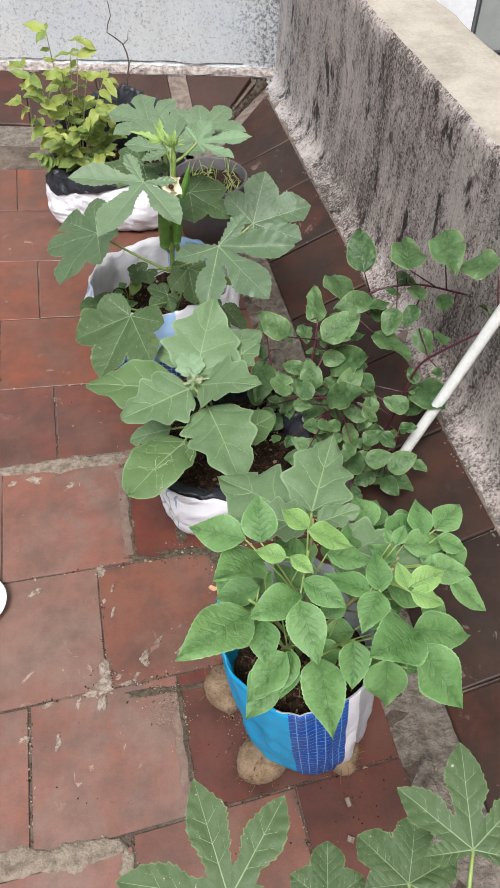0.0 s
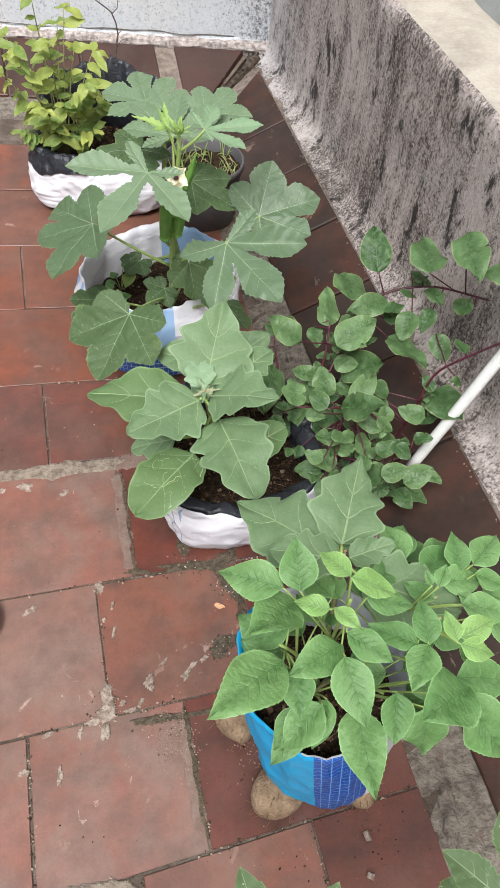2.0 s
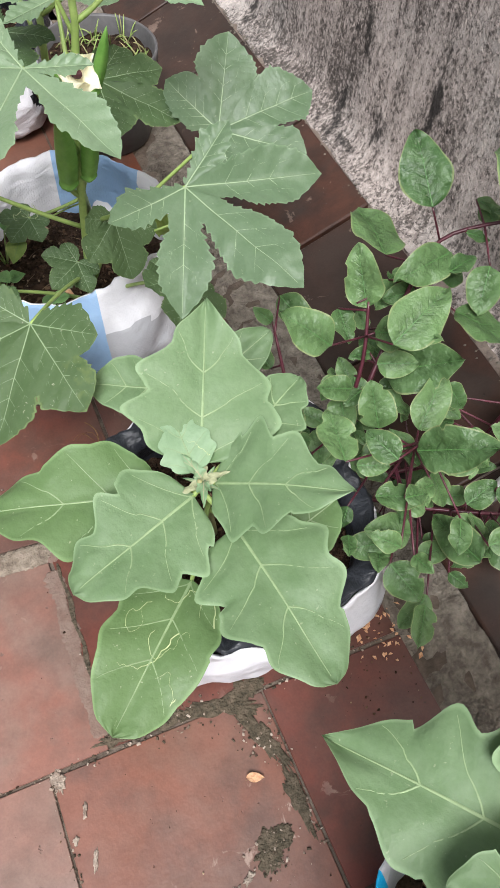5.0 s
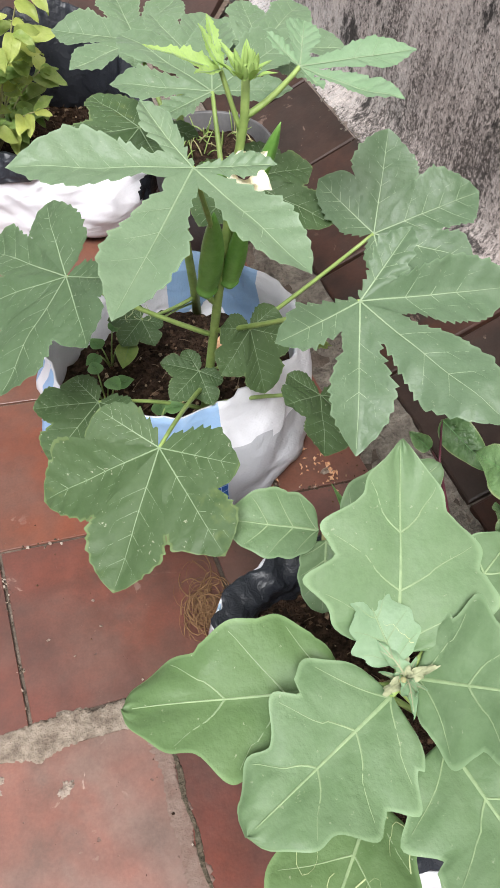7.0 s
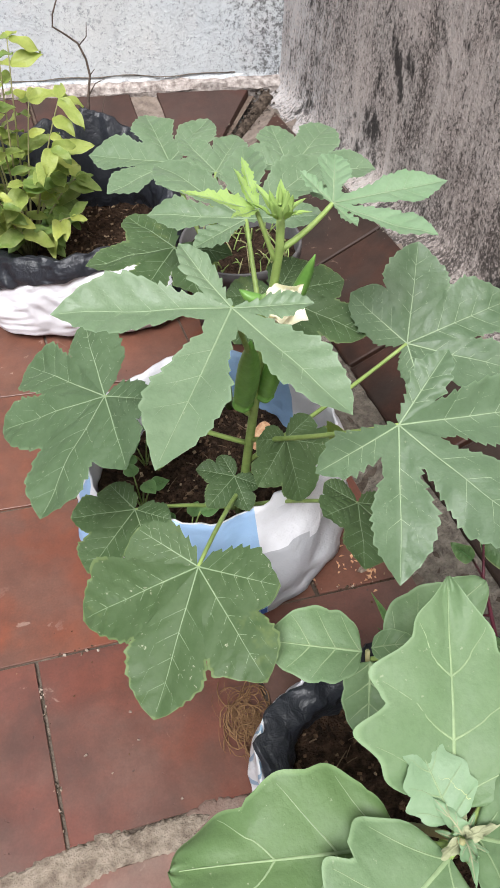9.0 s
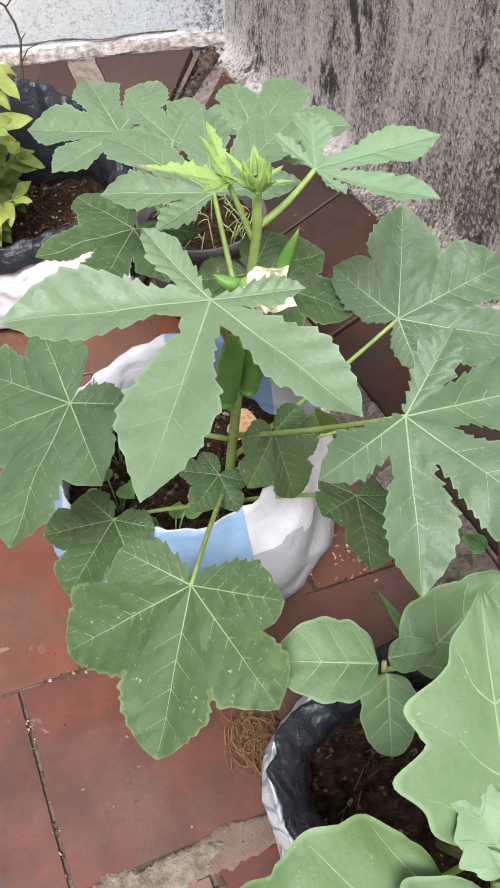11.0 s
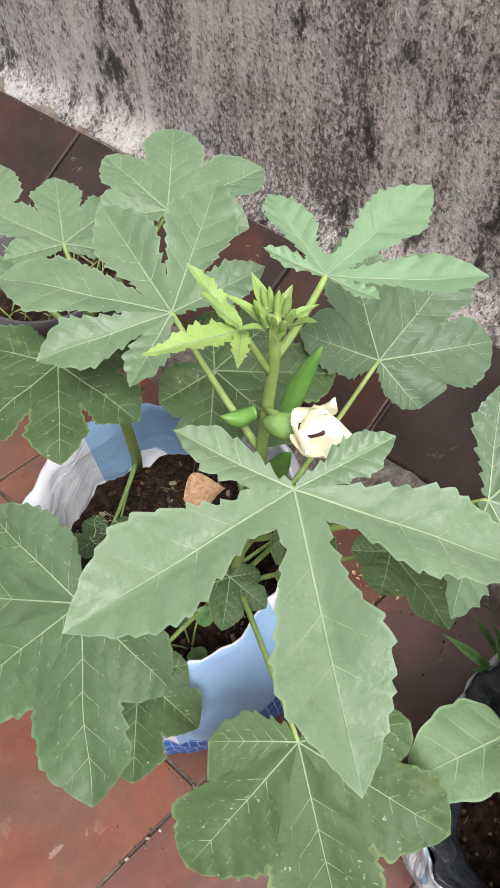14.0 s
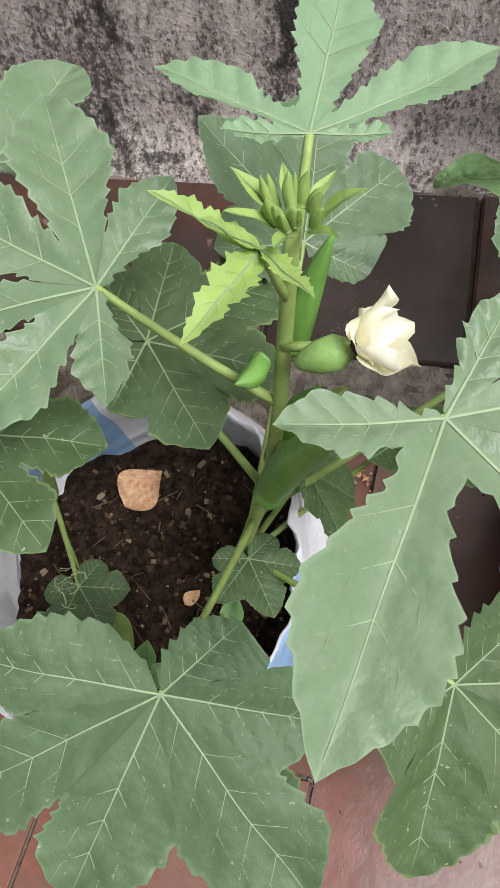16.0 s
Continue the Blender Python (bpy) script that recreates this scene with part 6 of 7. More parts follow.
def leaflet(ax, ay, az, bx, by, bz, width):
    """One leaflet of the bean from base to tip, with its thin stalk."""
    global count
    count += 1
    young = az > 0.636 or (az == 0.6 and ax > 0.6)
    a, b = Vector((ax, ay, az)), Vector((bx, by, bz))
    me = veined_leaf("leaflet", (b - a).length, width * 0.93, [BEAN_NEW if young else BEAN, RIB_DARK if not young else RIB_GREEN], 400 + count, BEAN_SHAPE, veins=7.5, quilt=0.022, droop=0.14, fold=0.16, ruffle=0.035, teeth=16, tooth=0.05, rib=0.0008, side_wide=0.3, stations=52, across=10)
    put_leaf(bean, me, aimed(a, b, (rnd.uniform(-0.25, 0.15), rnd.uniform(-0.4, 0.0), 1)), "leaflet")
    near = min(SHOOTS, key=lambda s: (s - a).length)
    root = near.lerp(Vector((0.515, 0.83, 0.19)), 0.12 if (near - a).length < 0.06 else 0.4)
    stalk(bean, "leaf_stalk", bend(root, a, 0.012, 6), 0.0018, 0.0012, STEM, 6)


leaflet(0.417, 0.774, 0.508, 0.310, 0.715, 0.558, 0.62)
leaflet(0.420, 0.818, 0.632, 0.346, 0.868, 0.620, 0.62)
leaflet(0.439, 0.810, 0.631, 0.446, 0.865, 0.668, 0.75)
leaflet(0.445, 0.826, 0.563, 0.375, 0.781, 0.624, 0.75)
leaflet(0.465, 0.774, 0.642, 0.424, 0.794, 0.646, 0.6)
leaflet(0.471, 0.774, 0.642, 0.493, 0.740, 0.649, 0.62)
leaflet(0.503, 0.807, 0.646, 0.568, 0.786, 0.617, 0.55)
leaflet(0.505, 0.812, 0.638, 0.479, 0.861, 0.634, 0.6)
leaflet(0.481, 0.751, 0.581, 0.406, 0.720, 0.609, 0.6)
leaflet(0.472, 0.725, 0.612, 0.476, 0.645, 0.591, 0.66)
leaflet(0.483, 0.753, 0.614, 0.534, 0.708, 0.602, 0.6)
leaflet(0.568, 0.725, 0.600, 0.516, 0.765, 0.603, 0.62)
leaflet(0.582, 0.720, 0.600, 0.590, 0.778, 0.611, 0.66)
leaflet(0.579, 0.719, 0.604, 0.539, 0.672, 0.606, 0.75)
leaflet(0.621, 0.670, 0.565, 0.545, 0.637, 0.613, 0.9)
leaflet(0.547, 0.697, 0.520, 0.531, 0.640, 0.492, 0.75)
leaflet(0.598, 0.683, 0.465, 0.591, 0.639, 0.384, 0.8)
leaflet(0.456, 0.715, 0.483, 0.391, 0.680, 0.444, 0.75)
leaflet(0.536, 0.809, 0.572, 0.602, 0.788, 0.564, 0.6)
leaflet(0.502, 0.705, 0.468, 0.489, 0.593, 0.482, 0.62)
leaflet(0.434, 0.765, 0.495, 0.422, 0.703, 0.483, 0.8)
leaflet(0.618, 0.717, 0.600, 0.616, 0.755, 0.610, 0.65)
leaflet(0.623, 0.720, 0.600, 0.681, 0.734, 0.600, 0.6)
leaflet(0.620, 0.712, 0.600, 0.669, 0.695, 0.580, 0.6)
leaflet(0.639, 0.703, 0.500, 0.736, 0.691, 0.470, 0.6)
leaflet(0.639, 0.678, 0.500, 0.693, 0.599, 0.430, 0.66)
leaflet(0.736, 0.791, 0.460, 0.795, 0.742, 0.420, 0.6)
leaflet(0.712, 0.850, 0.500, 0.719, 0.909, 0.520, 0.7)
leaflet(0.733, 0.856, 0.500, 0.797, 0.900, 0.500, 0.7)
leaflet(0.729, 0.841, 0.500, 0.779, 0.820, 0.480, 0.65)
leaflet(0.642, 0.808, 0.560, 0.664, 0.834, 0.570, 0.7)
leaflet(0.634, 0.812, 0.560, 0.631, 0.831, 0.570, 0.7)
leaflet(0.682, 0.768, 0.450, 0.730, 0.734, 0.420, 0.75)
leaflet(0.760, 0.850, 0.460, 0.784, 0.809, 0.430, 0.75)
leaflet(0.435, 0.824, 0.420, 0.384, 0.892, 0.430, 0.8)
leaflet(0.654, 0.816, 0.500, 0.622, 0.854, 0.500, 0.7)
leaflet(0.581, 0.763, 0.400, 0.529, 0.777, 0.380, 0.8)
leaflet(0.516, 0.753, 0.420, 0.535, 0.711, 0.380, 0.85)
leaflet(0.629, 0.673, 0.440, 0.678, 0.707, 0.440, 0.6)
leaflet(0.473, 0.872, 0.440, 0.423, 0.852, 0.420, 0.8)
leaflet(0.568, 0.788, 0.460, 0.521, 0.775, 0.450, 0.8)
leaflet(0.638, 0.753, 0.460, 0.593, 0.745, 0.440, 0.8)
leaflet(0.710, 0.793, 0.500, 0.692, 0.818, 0.500, 0.8)
for spot in ((0.65, 0.9, 0.47, 0.64, 0.975, 0.47, 0.68), (0.66, 0.87, 0.48, 0.735, 0.9, 0.48, 0.66), (0.675, 0.84, 0.5, 0.75, 0.835, 0.49, 0.68), (0.69, 0.9, 0.44, 0.76, 0.945, 0.42, 0.66),
             (0.70, 0.86, 0.45, 0.785, 0.875, 0.43, 0.64), (0.66, 0.93, 0.42, 0.7, 1.0, 0.41, 0.68), (0.69, 0.8, 0.5, 0.765, 0.775, 0.49, 0.66), (0.68, 0.95, 0.37, 0.75, 0.985, 0.35, 0.66)):
    leaflet(*spot)

r2 = random.Random(52)
for k in range(26):
    g = r2.uniform(0, 6.28)
    p = Vector((0.53, 0.79, 0.0)) + Vector((0.1 * math.cos(g), 0.08 * math.sin(g), r2.uniform(0.33, 0.5)))
    q = r2.uniform(0.05, 0.075)
    leaflet(*p, p.x + q * math.cos(g + r2.uniform(-0.5, 0.5)), p.y + q * math.sin(g + r2.uniform(-0.5, 0.5)), p.z - r2.uniform(0.0, 0.03), r2.uniform(0.6, 0.75))

# ---- malabar spinach trailing over the second sack's edge ----
vine = thing("malabar_spinach", (0.66, 1.46, 0.1), "trailing malabar spinach with glossy leaves and purple-red stems", "malabar spinach")
TRAILS = [[(0.66, 1.44, 0.1), (0.78, 1.40, 0.12), (0.90, 1.39, 0.1), (0.923, 1.385, 0.25), (0.946, 1.392, 0.33), (1.016, 1.35, 0.42), (1.07, 1.33, 0.47)],
          [(0.66, 1.45, 0.1), (0.72, 1.47, 0.25), (0.80, 1.54, 0.34), (0.894, 1.615, 0.375), (1.0, 1.58, 0.405), (1.07, 1.47, 0.44)],
          [(0.655, 1.45, 0.1), (0.69, 1.46, 0.2), (0.73, 1.50, 0.3), (0.75, 1.55, 0.37)],
          [(0.66, 1.44, 0.1), (0.72, 1.38, 0.2), (0.76, 1.36, 0.3)],
          [(0.66, 1.43, 0.1), (0.74, 1.34, 0.14), (0.84, 1.28, 0.15), (0.9, 1.26, 0.14)],
          [(0.65, 1.45, 0.1), (0.64, 1.52, 0.2), (0.64, 1.6, 0.29)]]
SPOTS = []
for t in TRAILS:
    pts = []
    for a, b in zip(t, t[1:]):
        pts += [Vector(a).lerp(Vector(b), q / 5) for q in range(5)]
    pts.append(Vector(t[-1]))
    for _ in range(3):
        pts = [pts[0]] + [(pts[i - 1] + pts[i] * 2 + pts[i + 1]) / 4 for i in range(1, len(pts) - 1)] + [pts[-1]]
    SPOTS += pts
    stalk(vine, "stem", pts, 0.0042, 0.0022, RED_STEM, 7, "smooth purple-red stem")


def vine_leaf(ax, ay, az, bx, by, bz, width):
    """One fleshy leaf of the vine from base to tip."""
    global count
    count += 1
    a, b = Vector((ax, ay, az)), Vector((bx, by, bz))
    me = veined_leaf("leaf", (b - a).length, min(width * 0.92, 0.74), [VINE, RIB_DARK], 500 + count, VINE_SHAPE, veins=5.5, quilt=0.028, droop=0.16, fold=0.12, ruffle=0.06, rib=0.0008, side_wide=0.25, bites=rnd.choice((0, 0, 1, 2)), stations=30, across=8)
    put_leaf(vine, me, aimed(a, b, (-0.15 + rnd.uniform(-0.5, 0.5), -0.45 + rnd.uniform(-0.45, 0.4), 0.85)), "leaf")
    near = min(SPOTS, key=lambda s: (s - a).length)
    if (near - a).length < 0.16:
        stalk(vine, "leaf_stalk", bend(near, a, 0.0, 5), 0.0018, 0.0014, RED_STEM, 6)


vine_leaf(0.881, 1.625, 0.422, 0.886, 1.709, 0.491, 0.7)
vine_leaf(0.936, 1.508, 0.502, 0.971, 1.630, 0.513, 0.72)
vine_leaf(0.834, 1.640, 0.337, 0.860, 1.757, 0.341, 0.85)
vine_leaf(0.746, 1.543, 0.359, 0.742, 1.595, 0.426, 0.75)
vine_leaf(0.658, 1.489, 0.378, 0.601, 1.514, 0.437, 0.65)
vine_leaf(0.734, 1.461, 0.378, 0.827, 1.492, 0.420, 0.7)
vine_leaf(0.750, 1.517, 0.334, 0.775, 1.443, 0.401, 0.6)
vine_leaf(0.771, 1.494, 0.263, 0.824, 1.427, 0.345, 0.75)
vine_leaf(0.882, 1.516, 0.324, 0.939, 1.418, 0.331, 0.95)
vine_leaf(0.888, 1.572, 0.384, 0.791, 1.541, 0.401, 0.55)
vine_leaf(0.616, 1.352, 0.331, 0.631, 1.427, 0.343, 0.72)
vine_leaf(0.701, 1.402, 0.286, 0.695, 1.435, 0.348, 0.78)
vine_leaf(0.675, 1.328, 0.337, 0.652, 1.372, 0.351, 0.8)
vine_leaf(0.713, 1.337, 0.320, 0.757, 1.274, 0.393, 0.68)
vine_leaf(0.658, 1.325, 0.258, 0.722, 1.296, 0.267, 0.66)
vine_leaf(0.767, 1.342, 0.219, 0.786, 1.300, 0.179, 0.8)
vine_leaf(0.769, 1.213, 0.238, 0.830, 1.206, 0.249, 0.75)
vine_leaf(0.822, 1.201, 0.207, 0.885, 1.203, 0.239, 0.9)
vine_leaf(0.764, 1.204, 0.207, 0.754, 1.303, 0.176, 0.6)
vine_leaf(0.811, 1.245, 0.111, 0.845, 1.228, 0.124, 0.65)
vine_leaf(0.962, 1.400, 0.242, 0.973, 1.298, 0.281, 0.9)
vine_leaf(1.021, 1.547, .56, .99, 1.426, .56, .7)
vine_leaf(1.065, 1.381, .58, 1.011, 1.446, .55, .75)
vine_leaf(.971, 1.471, .36, .979, 1.414, .33, .9)
vine_leaf(.982, 1.528, .38, .942, 1.488, .36, .7)
vine_leaf(.926, 1.593, .39, .964, 1.575, .38, .4)
vine_leaf(.97, 1.638, .4, 1.007, 1.597, .39, .5)
vine_leaf(.868, 1.542, .38, .931, 1.561, .38, .5)
vine_leaf(.683, 1.3, .28, .722, 1.298, .27, .9)
vine_leaf(.826, 1.358, .28, .806, 1.301, .24, .6)
vine_leaf(.796, 1.328, .28, .829, 1.305, .25, .6)
vine_leaf(.753, 1.226, .13, .772, 1.196, .12, .6)
vine_leaf(.627, 1.55, .25, .585, 1.431, .26, .6)
vine_leaf(.588, 1.413, .24, .595, 1.357, .22, .7)
vine_leaf(1.038, 1.464, .42, 1.019, 1.526, .4, .6)
vine_leaf(1.073, 1.34, .48, 1.078, 1.423, .46, .6)
vine_leaf(.939, 1.539, .37, .898, 1.49, .34, .8)
vine_leaf(.83, 1.433, .28, .852, 1.401, .25, .9)
vine_leaf(.764, 1.391, .26, .829, 1.44, .31, .6)
vine_leaf(.641, 1.348, .2, .622, 1.325, .19, .9)
vine_leaf(.672, 1.654, .3, .695, 1.574, .29, .6)
r2 = random.Random(31)
for k in range(140):
    a = r2.choice(SPOTS[4:]) if k < 90 else Vector((r2.uniform(0.6, 0.86), r2.uniform(1.22, 1.52), r2.uniform(0.14, 0.28)))
    a = a + Vector((r2.uniform(-0.05, 0.05), r2.uniform(-0.05, 0.05), r2.uniform(-0.05, 0.03)))
    g = r2.uniform(0, 6.28)
    q = r2.uniform(0.028, 0.062)
    if a.x < 1.0 and a.z > 0.1:
        vine_leaf(*a, a.x + q * math.cos(g), a.y + q * math.sin(g), a.z + r2.uniform(-0.02, 0.03), r2.uniform(0.65, 0.9))

# ---- yellowing bush and bare twig in the far sack ----
bush = thing("citrus_bush", (0.24, 2.80, 0.14), "small bush with yellow-green leaves in the lined sack", "bush")
r2 = random.Random(21)
for k in range(25):
    a = k * 2.399
    reach = r2.uniform(0.05, 0.17)
    tip = Vector((0.222 + reach * math.cos(a), 2.72 + reach * math.sin(a) * 0.8, 0.19 + 0.36 * (k / 24) ** 1.2 + r2.uniform(-0.03, 0.05) - 0.5 * max(0, reach - 0.1)))
    if k in (9, 14):
        tip = Vector((0.215 + 0.012 * (k - 9), 2.73, 0.62 - 0.014 * (k - 9)))
    pts = bend((0.235 + 0.01 * math.cos(a), 2.76 + 0.01 * math.sin(a), 0.13), tip, 0.04, 9)
    stalk(bush, "branch", pts, 0.0028, 0.0011, TAN_STEM, 6)
    for q in (4, 5, 6, 7, 8):
        for s in ((-1, 1) if q < 8 else (-1, 0, 1)):
            if r2.random() < 0.15:
                continue
            p = pts[q]
            d = Vector((math.cos(a + s * 1.15), math.sin(a + s * 1.15), r2.uniform(-0.45, 0.5))).normalized()
            e = p + d * r2.uniform(0.034, 0.076)
            me = veined_leaf("leaf", (e - p).length, r2.uniform(0.38, 0.54), [LIME if r2.random() < 0.35 + 0.045 * k else LIME_GREEN, LIME], 700 + k * 20 + q * 2 + s, VINE_SHAPE, veins=5.5, quilt=0.014, droop=0.22, fold=0.28, ruffle=0.06, rib=0.0005, side_wide=0.0, stations=14, across=4)
            put_leaf(bush, me, aimed(p, e, (r2.uniform(-0.6, 0.4), r2.uniform(-0.9, -0.2), 0.8)), "leaf")
twig = thing("bare_twig", (0.415, 2.97, 0.14), "leafless dark crooked twig standing in the far sack", "twig")
main = [(0.416, 2.97, 0.13), (0.428, 2.97, 0.198), (0.440, 2.972, 0.24), (0.444, 2.97, 0.29), (0.449, 2.975, 0.33), (0.454, 2.97, 0.369), (0.466, 2.975, 0.41), (0.463, 2.97, 0.446), (0.452, 2.975, 0.478), (0.431, 2.97, 0.498), (0.405, 2.97, 0.518), (0.410, 2.972, 0.54), (0.424, 2.97, 0.567), (0.421, 2.975, 0.61)]
stalk(twig, "main_stem", main, 0.0038, 0.0013, TWIG, 6)
for line in ([(0.404, 2.965, 0.13), (0.408, 2.96, 0.203), (0.402, 2.965, 0.24), (0.412, 2.965, 0.272), (0.405, 2.96, 0.338), (0.395, 2.962, 0.38)], [(0.43, 2.95, 0.13), (0.437, 2.945, 0.19), (0.43, 2.95, 0.23), (0.445, 2.945, 0.28)], [(0.454, 2.96, 0.13), (0.458, 2.955, 0.21), (0.466, 2.96, 0.26)],
             [(0.466, 2.975, 0.41), (0.478, 2.97, 0.424)], [(0.454, 2.974, 0.474), (0.471, 2.965, 0.492), (0.476, 2.965, 0.52)], [(0.454, 2.97, 0.369), (0.475, 2.975, 0.392), (0.498, 2.97, 0.4)], [(0.449, 2.975, 0.33), (0.43, 2.965, 0.352), (0.423, 2.97, 0.37)], [(0.444, 2.97, 0.29), (0.475, 2.96, 0.325), (0.49, 2.96, 0.37)],
             [(0.44, 2.972, 0.24), (0.418, 2.95, 0.262), (0.405, 2.95, 0.255)], [(0.412, 2.965, 0.272), (0.392, 2.95, 0.3)], [(0.428, 2.97, 0.198), (0.455, 2.94, 0.215), (0.468, 2.93, 0.24)]):
    stalk(twig, "side_twig", line, 0.0024 if len(line) > 3 else 0.0016, 0.0008, TWIG, 5)
crack = new("crack", mesh_of("crack", *tube([(x, far_y(x) + 0.004 + 0.003 * noise.noise(Vector((x * 14, 0, 0))), 0.172 + 0.012 * noise.noise(Vector((x * 7, 3, 0)))) for x in [-1.6 + 0.02 * k for k in range(130)]], [0.0016 + 0.001 * noise.noise(Vector((k * 0.4, 1, 0))) for k in range(130)], 5), DARK_MORTAR))
tagged(crack, "thin dark crack along the wall above the ledge", "crack", kind="structure")

# ---- loose things ----
v, f = tube([(0.914, 1.327, 0.054), (0.93, 1.325, 0.106), (0.987, 1.317, 0.298), (1.072, 1.306, 0.585), (1.157, 1.295, 0.872), (1.205, 1.288, 1.03)], 0.0128, 20)
pipe = tagged(new("plastic_pipe", mesh_of("plastic_pipe", v, f, PIPE)), "white plastic pipe leaning over the parapet", "pipe")


def husk(at, size, seed, turn, squash):
    """A dry fibrous coconut husk."""
    n, m = 22, 14
    verts, faces = [], []
    for j in range(m + 1):
        e = math.pi * j / m
        for i in range(n):
            a = 2 * math.pi * i / n
            p = Vector((math.sin(e) * math.cos(a), math.sin(e) * math.sin(a) * 0.85, math.cos(e) * squash))
            p *= size * (1 + 0.12 * noise.noise(p * 1.5 + Vector((seed, 0, 0))) + 0.04 * noise.noise(p * 6))
            verts.append(Euler((0, 0, turn)).to_matrix() @ p + Vector(at))
    faces = [(j * n + i, j * n + (i + 1) % n, (j + 1) * n + (i + 1) % n, (j + 1) * n + i) for j in range(m) for i in range(n)]
    ob = thing("coconut_husk", (at[0], at[1], 0), "dry brown coconut husk wedged under the blue sack", "coconut husk", "coconut husks")
    part("shell", mesh_of("shell", verts, faces, COIR), ob)
    r3 = random.Random(seed)
    hairs = []
    for _ in range(70):
        a, e = r3.uniform(0, 6.28), r3.uniform(0.3, 2.6)
        d = Vector((math.sin(e) * math.cos(a), math.sin(e) * math.sin(a) * 0.85, math.cos(e) * squash))
        p = Euler((0, 0, turn)).to_matrix() @ (d * size) + Vector(at)
        q = p + Euler((0, 0, turn)).to_matrix() @ (d * size * 0.22) + Vector([r3.uniform(-0.012, 0.012) for _ in range(3)])
        q.z = max(q.z, 0.003)
        hairs.append(tube([p, (p + q) / 2 + Vector((0, 0, 0.003)), q], [0.0006, 0.0005, 0.0003], 4))
    part("fibres", mesh_of("fibres", *joined(*hairs), ROOTS), ob)


husk((0.428, 0.715, 0.038), 0.052, 2, 0.4, 0.72)
husk((0.575, 0.700, 0.03), 0.045, 5, 1.4, 0.62)
husk((0.385, 0.86, 0.04), 0.048, 8, 2.0, 0.8)

roots = thing("dry_root_clump", (0.347, 1.635, 0), "tangle of dry brown root fibres on the floor", "dry roots")
r3 = random.Random(5)
for _ in range(110):
    p = Vector((0.353 + r3.uniform(-0.014, 0.014), 1.64 + r3.uniform(-0.034, 0.034), 0.006 + r3.uniform(0, 0.012)))
    pts = [p]
    h, curl = r3.uniform(0, 6.28), r3.choice((-0.65, -0.45, 0.4, 0.6))
    for _ in range(8):
        h += curl + r3.uniform(-0.3, 0.3)
        p = p + Vector((math.cos(h) * 0.008, math.sin(h) * 0.011, r3.uniform(-0.006, 0.006)))
        p.z = min(max(p.z, 0.004), 0.035)
        pts.append(p)
    part("root", mesh_of("root", *tube(pts, r3.choice((0.0003, 0.0005, 0.0009)), 5), ROOTS), roots)

plate = thing("plate", (-0.115, 1.175, 0), "round white glazed dish on the tiles", "dish")
n = 56
rings = [(0.035, 0.003), (0.045, 0.004), (0.055, 0.014), (0.066, 0.02), (0.067, 0.0225), (0.064, 0.0225), (0.053, 0.017), (0.043, 0.008), (0.001, 0.0075)]
verts = [(-0.115 + r * math.cos(2 * math.pi * i / n), 1.175 + r * math.sin(2 * math.pi * i / n), z) for r, z in rings for i in range(n)]
faces = [(j * n + i, j * n + (i + 1) % n, (j + 1) * n + (i + 1) % n, (j + 1) * n + i) for j in range(len(rings) - 1) for i in range(n)]
faces.append(tuple(range(n))[::-1])
part("body", mesh_of("body", verts, faces, ENAMEL), plate)

for at, tip, label, w in (((0.518, 2.1, 0.078), (0.57, 2.06, 0.09), "curled dry orange-brown leaf on the soil", 0.9), ((0.393, 1.11, 0.006), (0.416, 1.1, 0.007), "small dry orange leaf on the tiles", 0.5), ((0.405, 2.0, 0.075), (0.425, 1.985, 0.075), "small dry leaf on the soil", 0.7)):
    ob = new("dead_leaf", plain_leaf("dead_leaf", math.dist(at, tip), w, [DEAD, DEAD], int(at[0] * 1000), droop=0.1, fold=0.35, stations=12, rib=0.0005, side_ribs=3, ruffle=0.1))
    ob.matrix_basis = aimed(at, tip)
    tagged(ob, label, "dead leaf", "dead leaves")

grit = thing("floor_litter", (0.5, 0.7, 0), "crumbs of soil, chips and bits scattered on the tiles", "litter", kind="stuff")
pieces = []
for cx, cy, spread, many in ((0.46, 0.74, 0.09, 150), (0.6, 0.66, 0.06, 60), (0.62, 1.2, 0.05, 160), (0.57, 0.6, 0.05, 25), (0.66, 1.72, 0.05, 70), (0.3, 1.1, 0.5, 120), (0.3, 2.2, 0.5, 60), (0.85, 0.95, 0.15, 60)):
    for _ in range(many):
        x, y = r3.gauss(cx, spread), r3.gauss(cy, spread)
        if x < 0.69:
            pieces.append(chip((x, y, 0.0035), r3.choice((0.0008, 0.0012, 0.0016, 0.0022, 0.003)), r3))
part("crumb_litter", mesh_of("crumb_litter", *joined(*pieces), CRUMB, smooth=False), grit)
pieces = []
for cx, cy, spread, many in ((0.672, 1.205, 0.022, 46), (0.612, 1.815, 0.02, 34)):
    for _ in range(many):
        p = Vector((r3.gauss(cx, spread), r3.gauss(cy, spread * 1.4), 0.004 + r3.random() * 0.006))
        d = Vector((r3.uniform(-1, 1), r3.uniform(-1, 1), r3.uniform(-0.15, 0.15))) * r3.uniform(0.003, 0.007)
        w = d.cross(Vector((0, 0, 1))) * r3.uniform(0.3, 0.7)
        up = Vector((0, 0, r3.uniform(0.001, 0.004)))
        pieces.append(([p - d, p - w + up, p + d, p + w + up, p - Vector((0, 0, 0.0012))], [(0, 1, 4), (1, 2, 4), (2, 3, 4), (3, 0, 4), (0, 3, 2, 1)]))
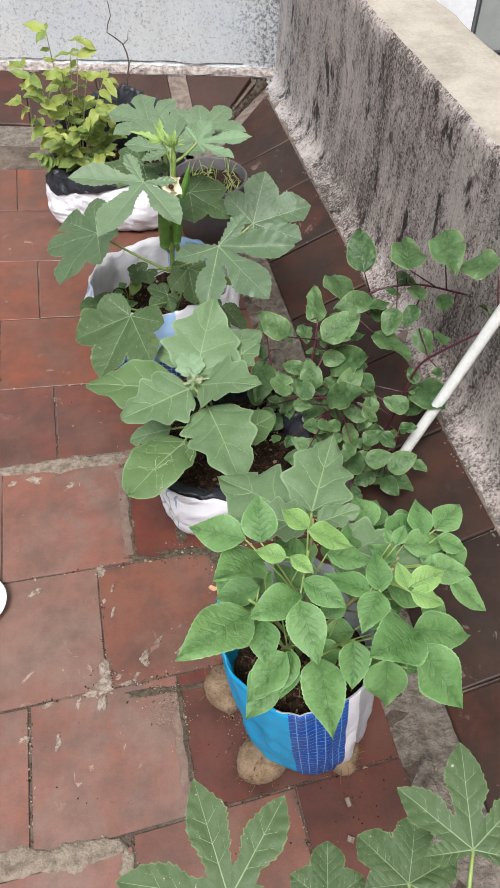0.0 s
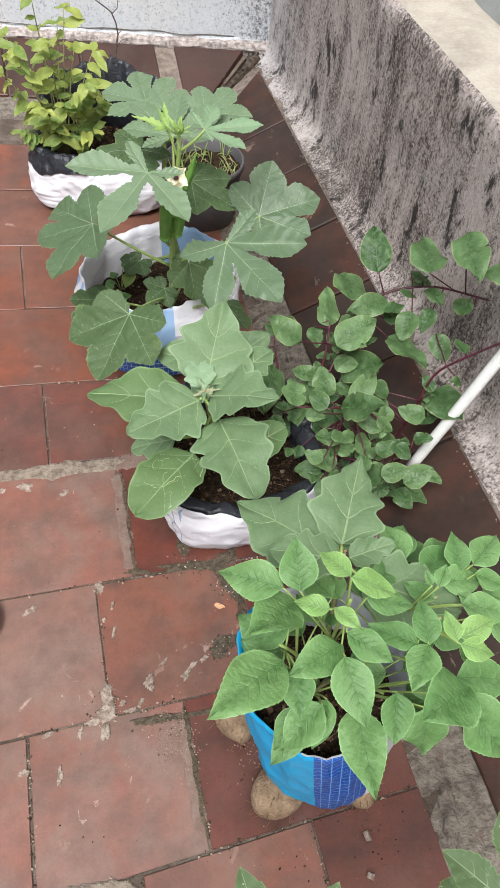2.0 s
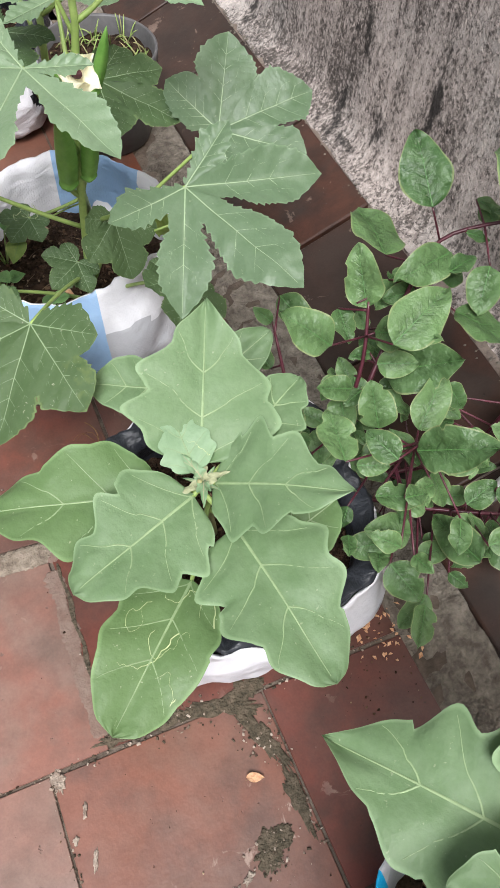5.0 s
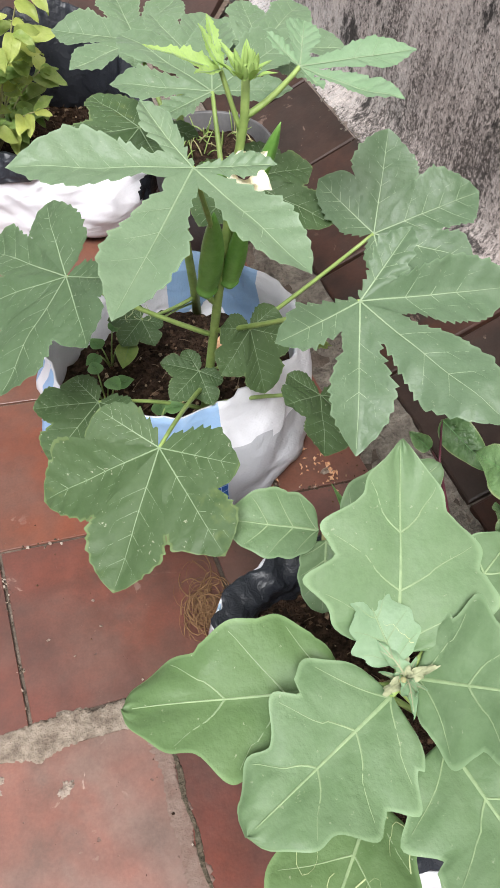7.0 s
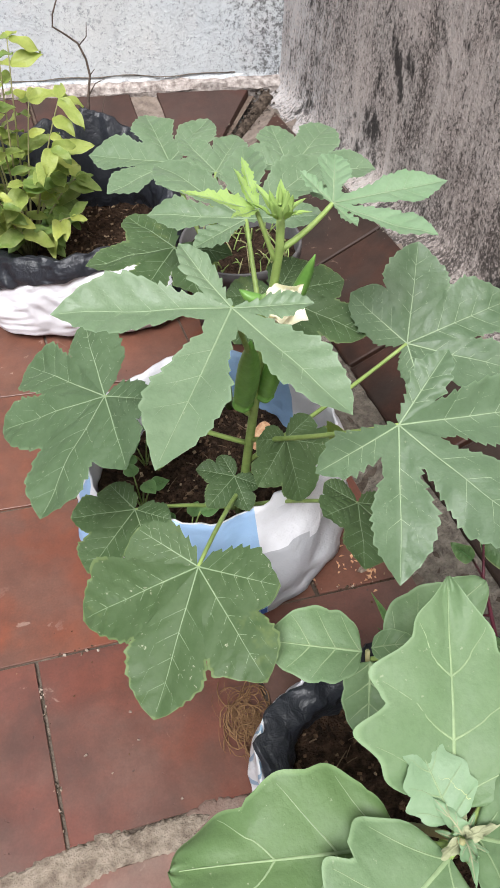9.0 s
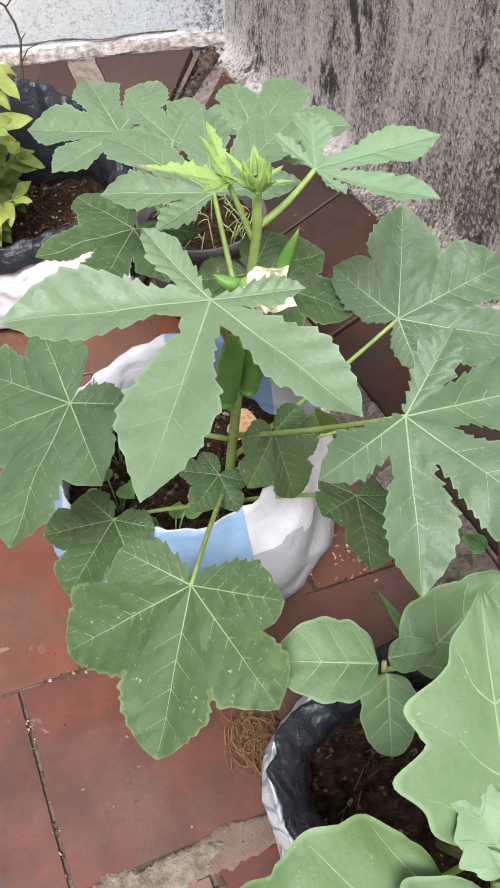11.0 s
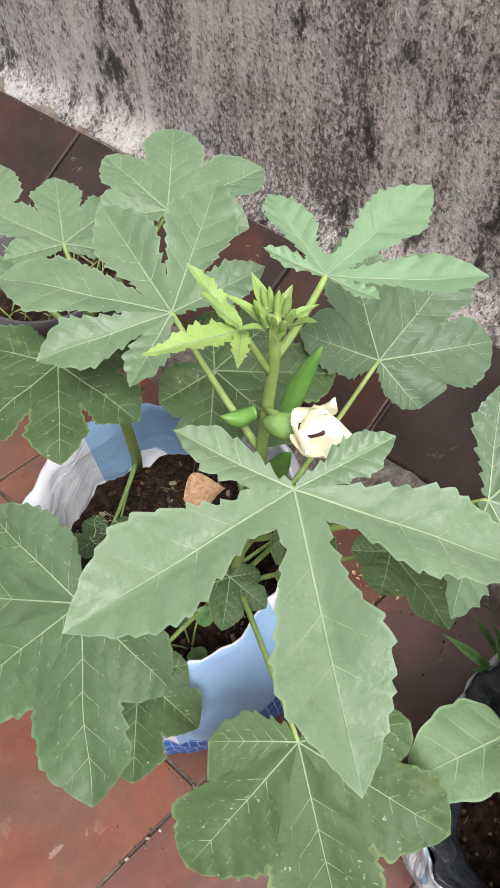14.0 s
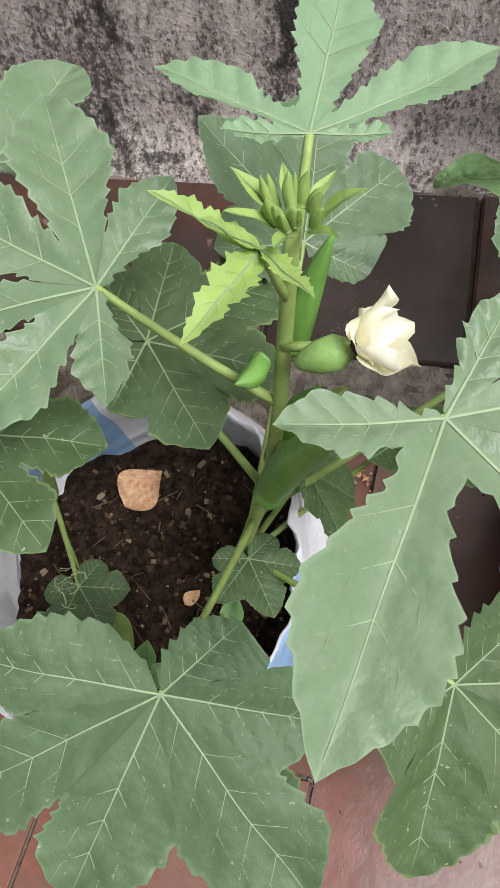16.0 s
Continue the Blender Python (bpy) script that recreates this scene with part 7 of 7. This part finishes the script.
part("dry_bits", mesh_of("dry_bits", *joined(*pieces), DEAD, smooth=False), grit, "curled reddish dry leaf bits")

pieces = []
for _ in range(420):
    x, y = r3.gauss(0.245, 0.022) + 0.02, r3.gauss(0.86, 0.035)
    pieces.append(chip((x, y, 0.0024), r3.choice((0.0008, 0.0014, 0.0024)), r3, 0.2))
for _ in range(160):
    x, y = r3.gauss(0.395, 0.016), r3.gauss(0.81, 0.05)
    pieces.append(chip((x, y, 0.0024), r3.choice((0.001, 0.0018, 0.0028)), r3, 0.25))
part("coir_dust", mesh_of("coir_dust", *joined(*pieces), COIR_DUST, smooth=False), grit)
for x, y, q in ((0.567, 0.611, 0.013), (0.749, 0.633, 0.008), (0.552, 0.555, 0.012), (0.70, 0.56, 0.007), (0.78, 0.83, 0.006), (0.62, 1.815, 0.012), (0.195, 1.717, 0.004), (0.122, 1.678, 0.0035), (0.152, 1.642, 0.0028), (0.197, 1.673, 0.0025), (0.233, 1.577, 0.0035)):
    tagged(new("white_chip", mesh_of("white_chip", *chip((x, y, 0.001 + 0.4 * q), q, r3, 0.5), SMEAR, smooth=False)), "small pale chip lying on the tiles", "chip", "pale chips")

pieces = []
for k in range(4, 11):
    for _ in range(170):
        x = r3.uniform(-0.45, 0.68)
        y = skew(x, ROWS[k]) + r3.gauss(0, 0.0035)
        if noise.noise(Vector((x * 7, k * 3.0, 0))) > -0.15:
            pieces.append(chip((x, y, 0.0012), r3.choice((0.0012, 0.002, 0.003, 0.0045)), r3, 0.6))
    for i in range(-2, 3):
        x0 = JOINTS[k] + 0.305 * i
        if x0 < 0.55:
            for _ in range(60):
                y = r3.uniform(ROWS[k] + 0.01, ROWS[k + 1] - 0.01)
                if noise.noise(Vector((x0 * 9, y * 9, 4.0))) > -0.2:
                    pieces.append(chip((x0 + r3.gauss(0, 0.003), skew(x0, y), 0.0012), r3.choice((0.0012, 0.002, 0.003, 0.004)), r3, 0.6))
for cx, cy, spread, many in ((0.145, 0.94, 0.018, 90), (0.39, 1.016, 0.018, 70), (0.43, 1.15, 0.022, 70), (0.35, 1.225, 0.025, 60), (0.26, 0.895, 0.03, 70)):
    for _ in range(many):
        pieces.append(chip((r3.gauss(cx, spread), r3.gauss(cy, spread), 0.003), r3.choice((0.001, 0.0018, 0.0028, 0.004)), r3, 0.5))
part("joint_grit", mesh_of("joint_grit", *joined(*pieces), GRIT, smooth=False), grit, "pale and mossy mortar grit along the joints")

# ---- the neighbour beyond the parapet ----
house = thing("neighbour_house", (4.0, 6.5, -4.0), "whitewashed house next door below the parapet", "house")
v, f = prism([(1.6, 5.05), (2.84, 5.0), (3.0, 10.0), (1.6, 10.0)], -4.0, 0.5, 0.02)
part("wall", mesh_of("wall", v, f, FARWALL, smooth=False), house)
v, f = prism([(1.5, 4.9), (2.86, 4.9), (3.1, 10.1), (1.5, 10.1)], 0.5, 0.6, 0.02)
part("roof", mesh_of("roof", v, f, CONCRETE, smooth=False), house)
shed = thing("metal_shed", (3.6, 5.6, -4.0), "grey sheet-metal shed with a dark iron frame", "shed")
v, f = prism([(2.88, 5.02), (4.8, 4.9), (4.9, 7.0), (2.95, 7.0)], -4.0, 0.3, 0.01)
part("panel", mesh_of("panel", v, f, METAL, smooth=False), shed)
for a, b in (((2.87, 5.0, -4.0), (2.84, 5.0, 0.32)), ((2.9, 4.99, -0.5), (4.8, 4.87, -0.55)), ((2.84, 5.0, 0.3), (4.8, 4.87, 0.3))):
    stalk(shed, "bar", [a, b], 0.014, 0.014, DARKMETAL, 8)
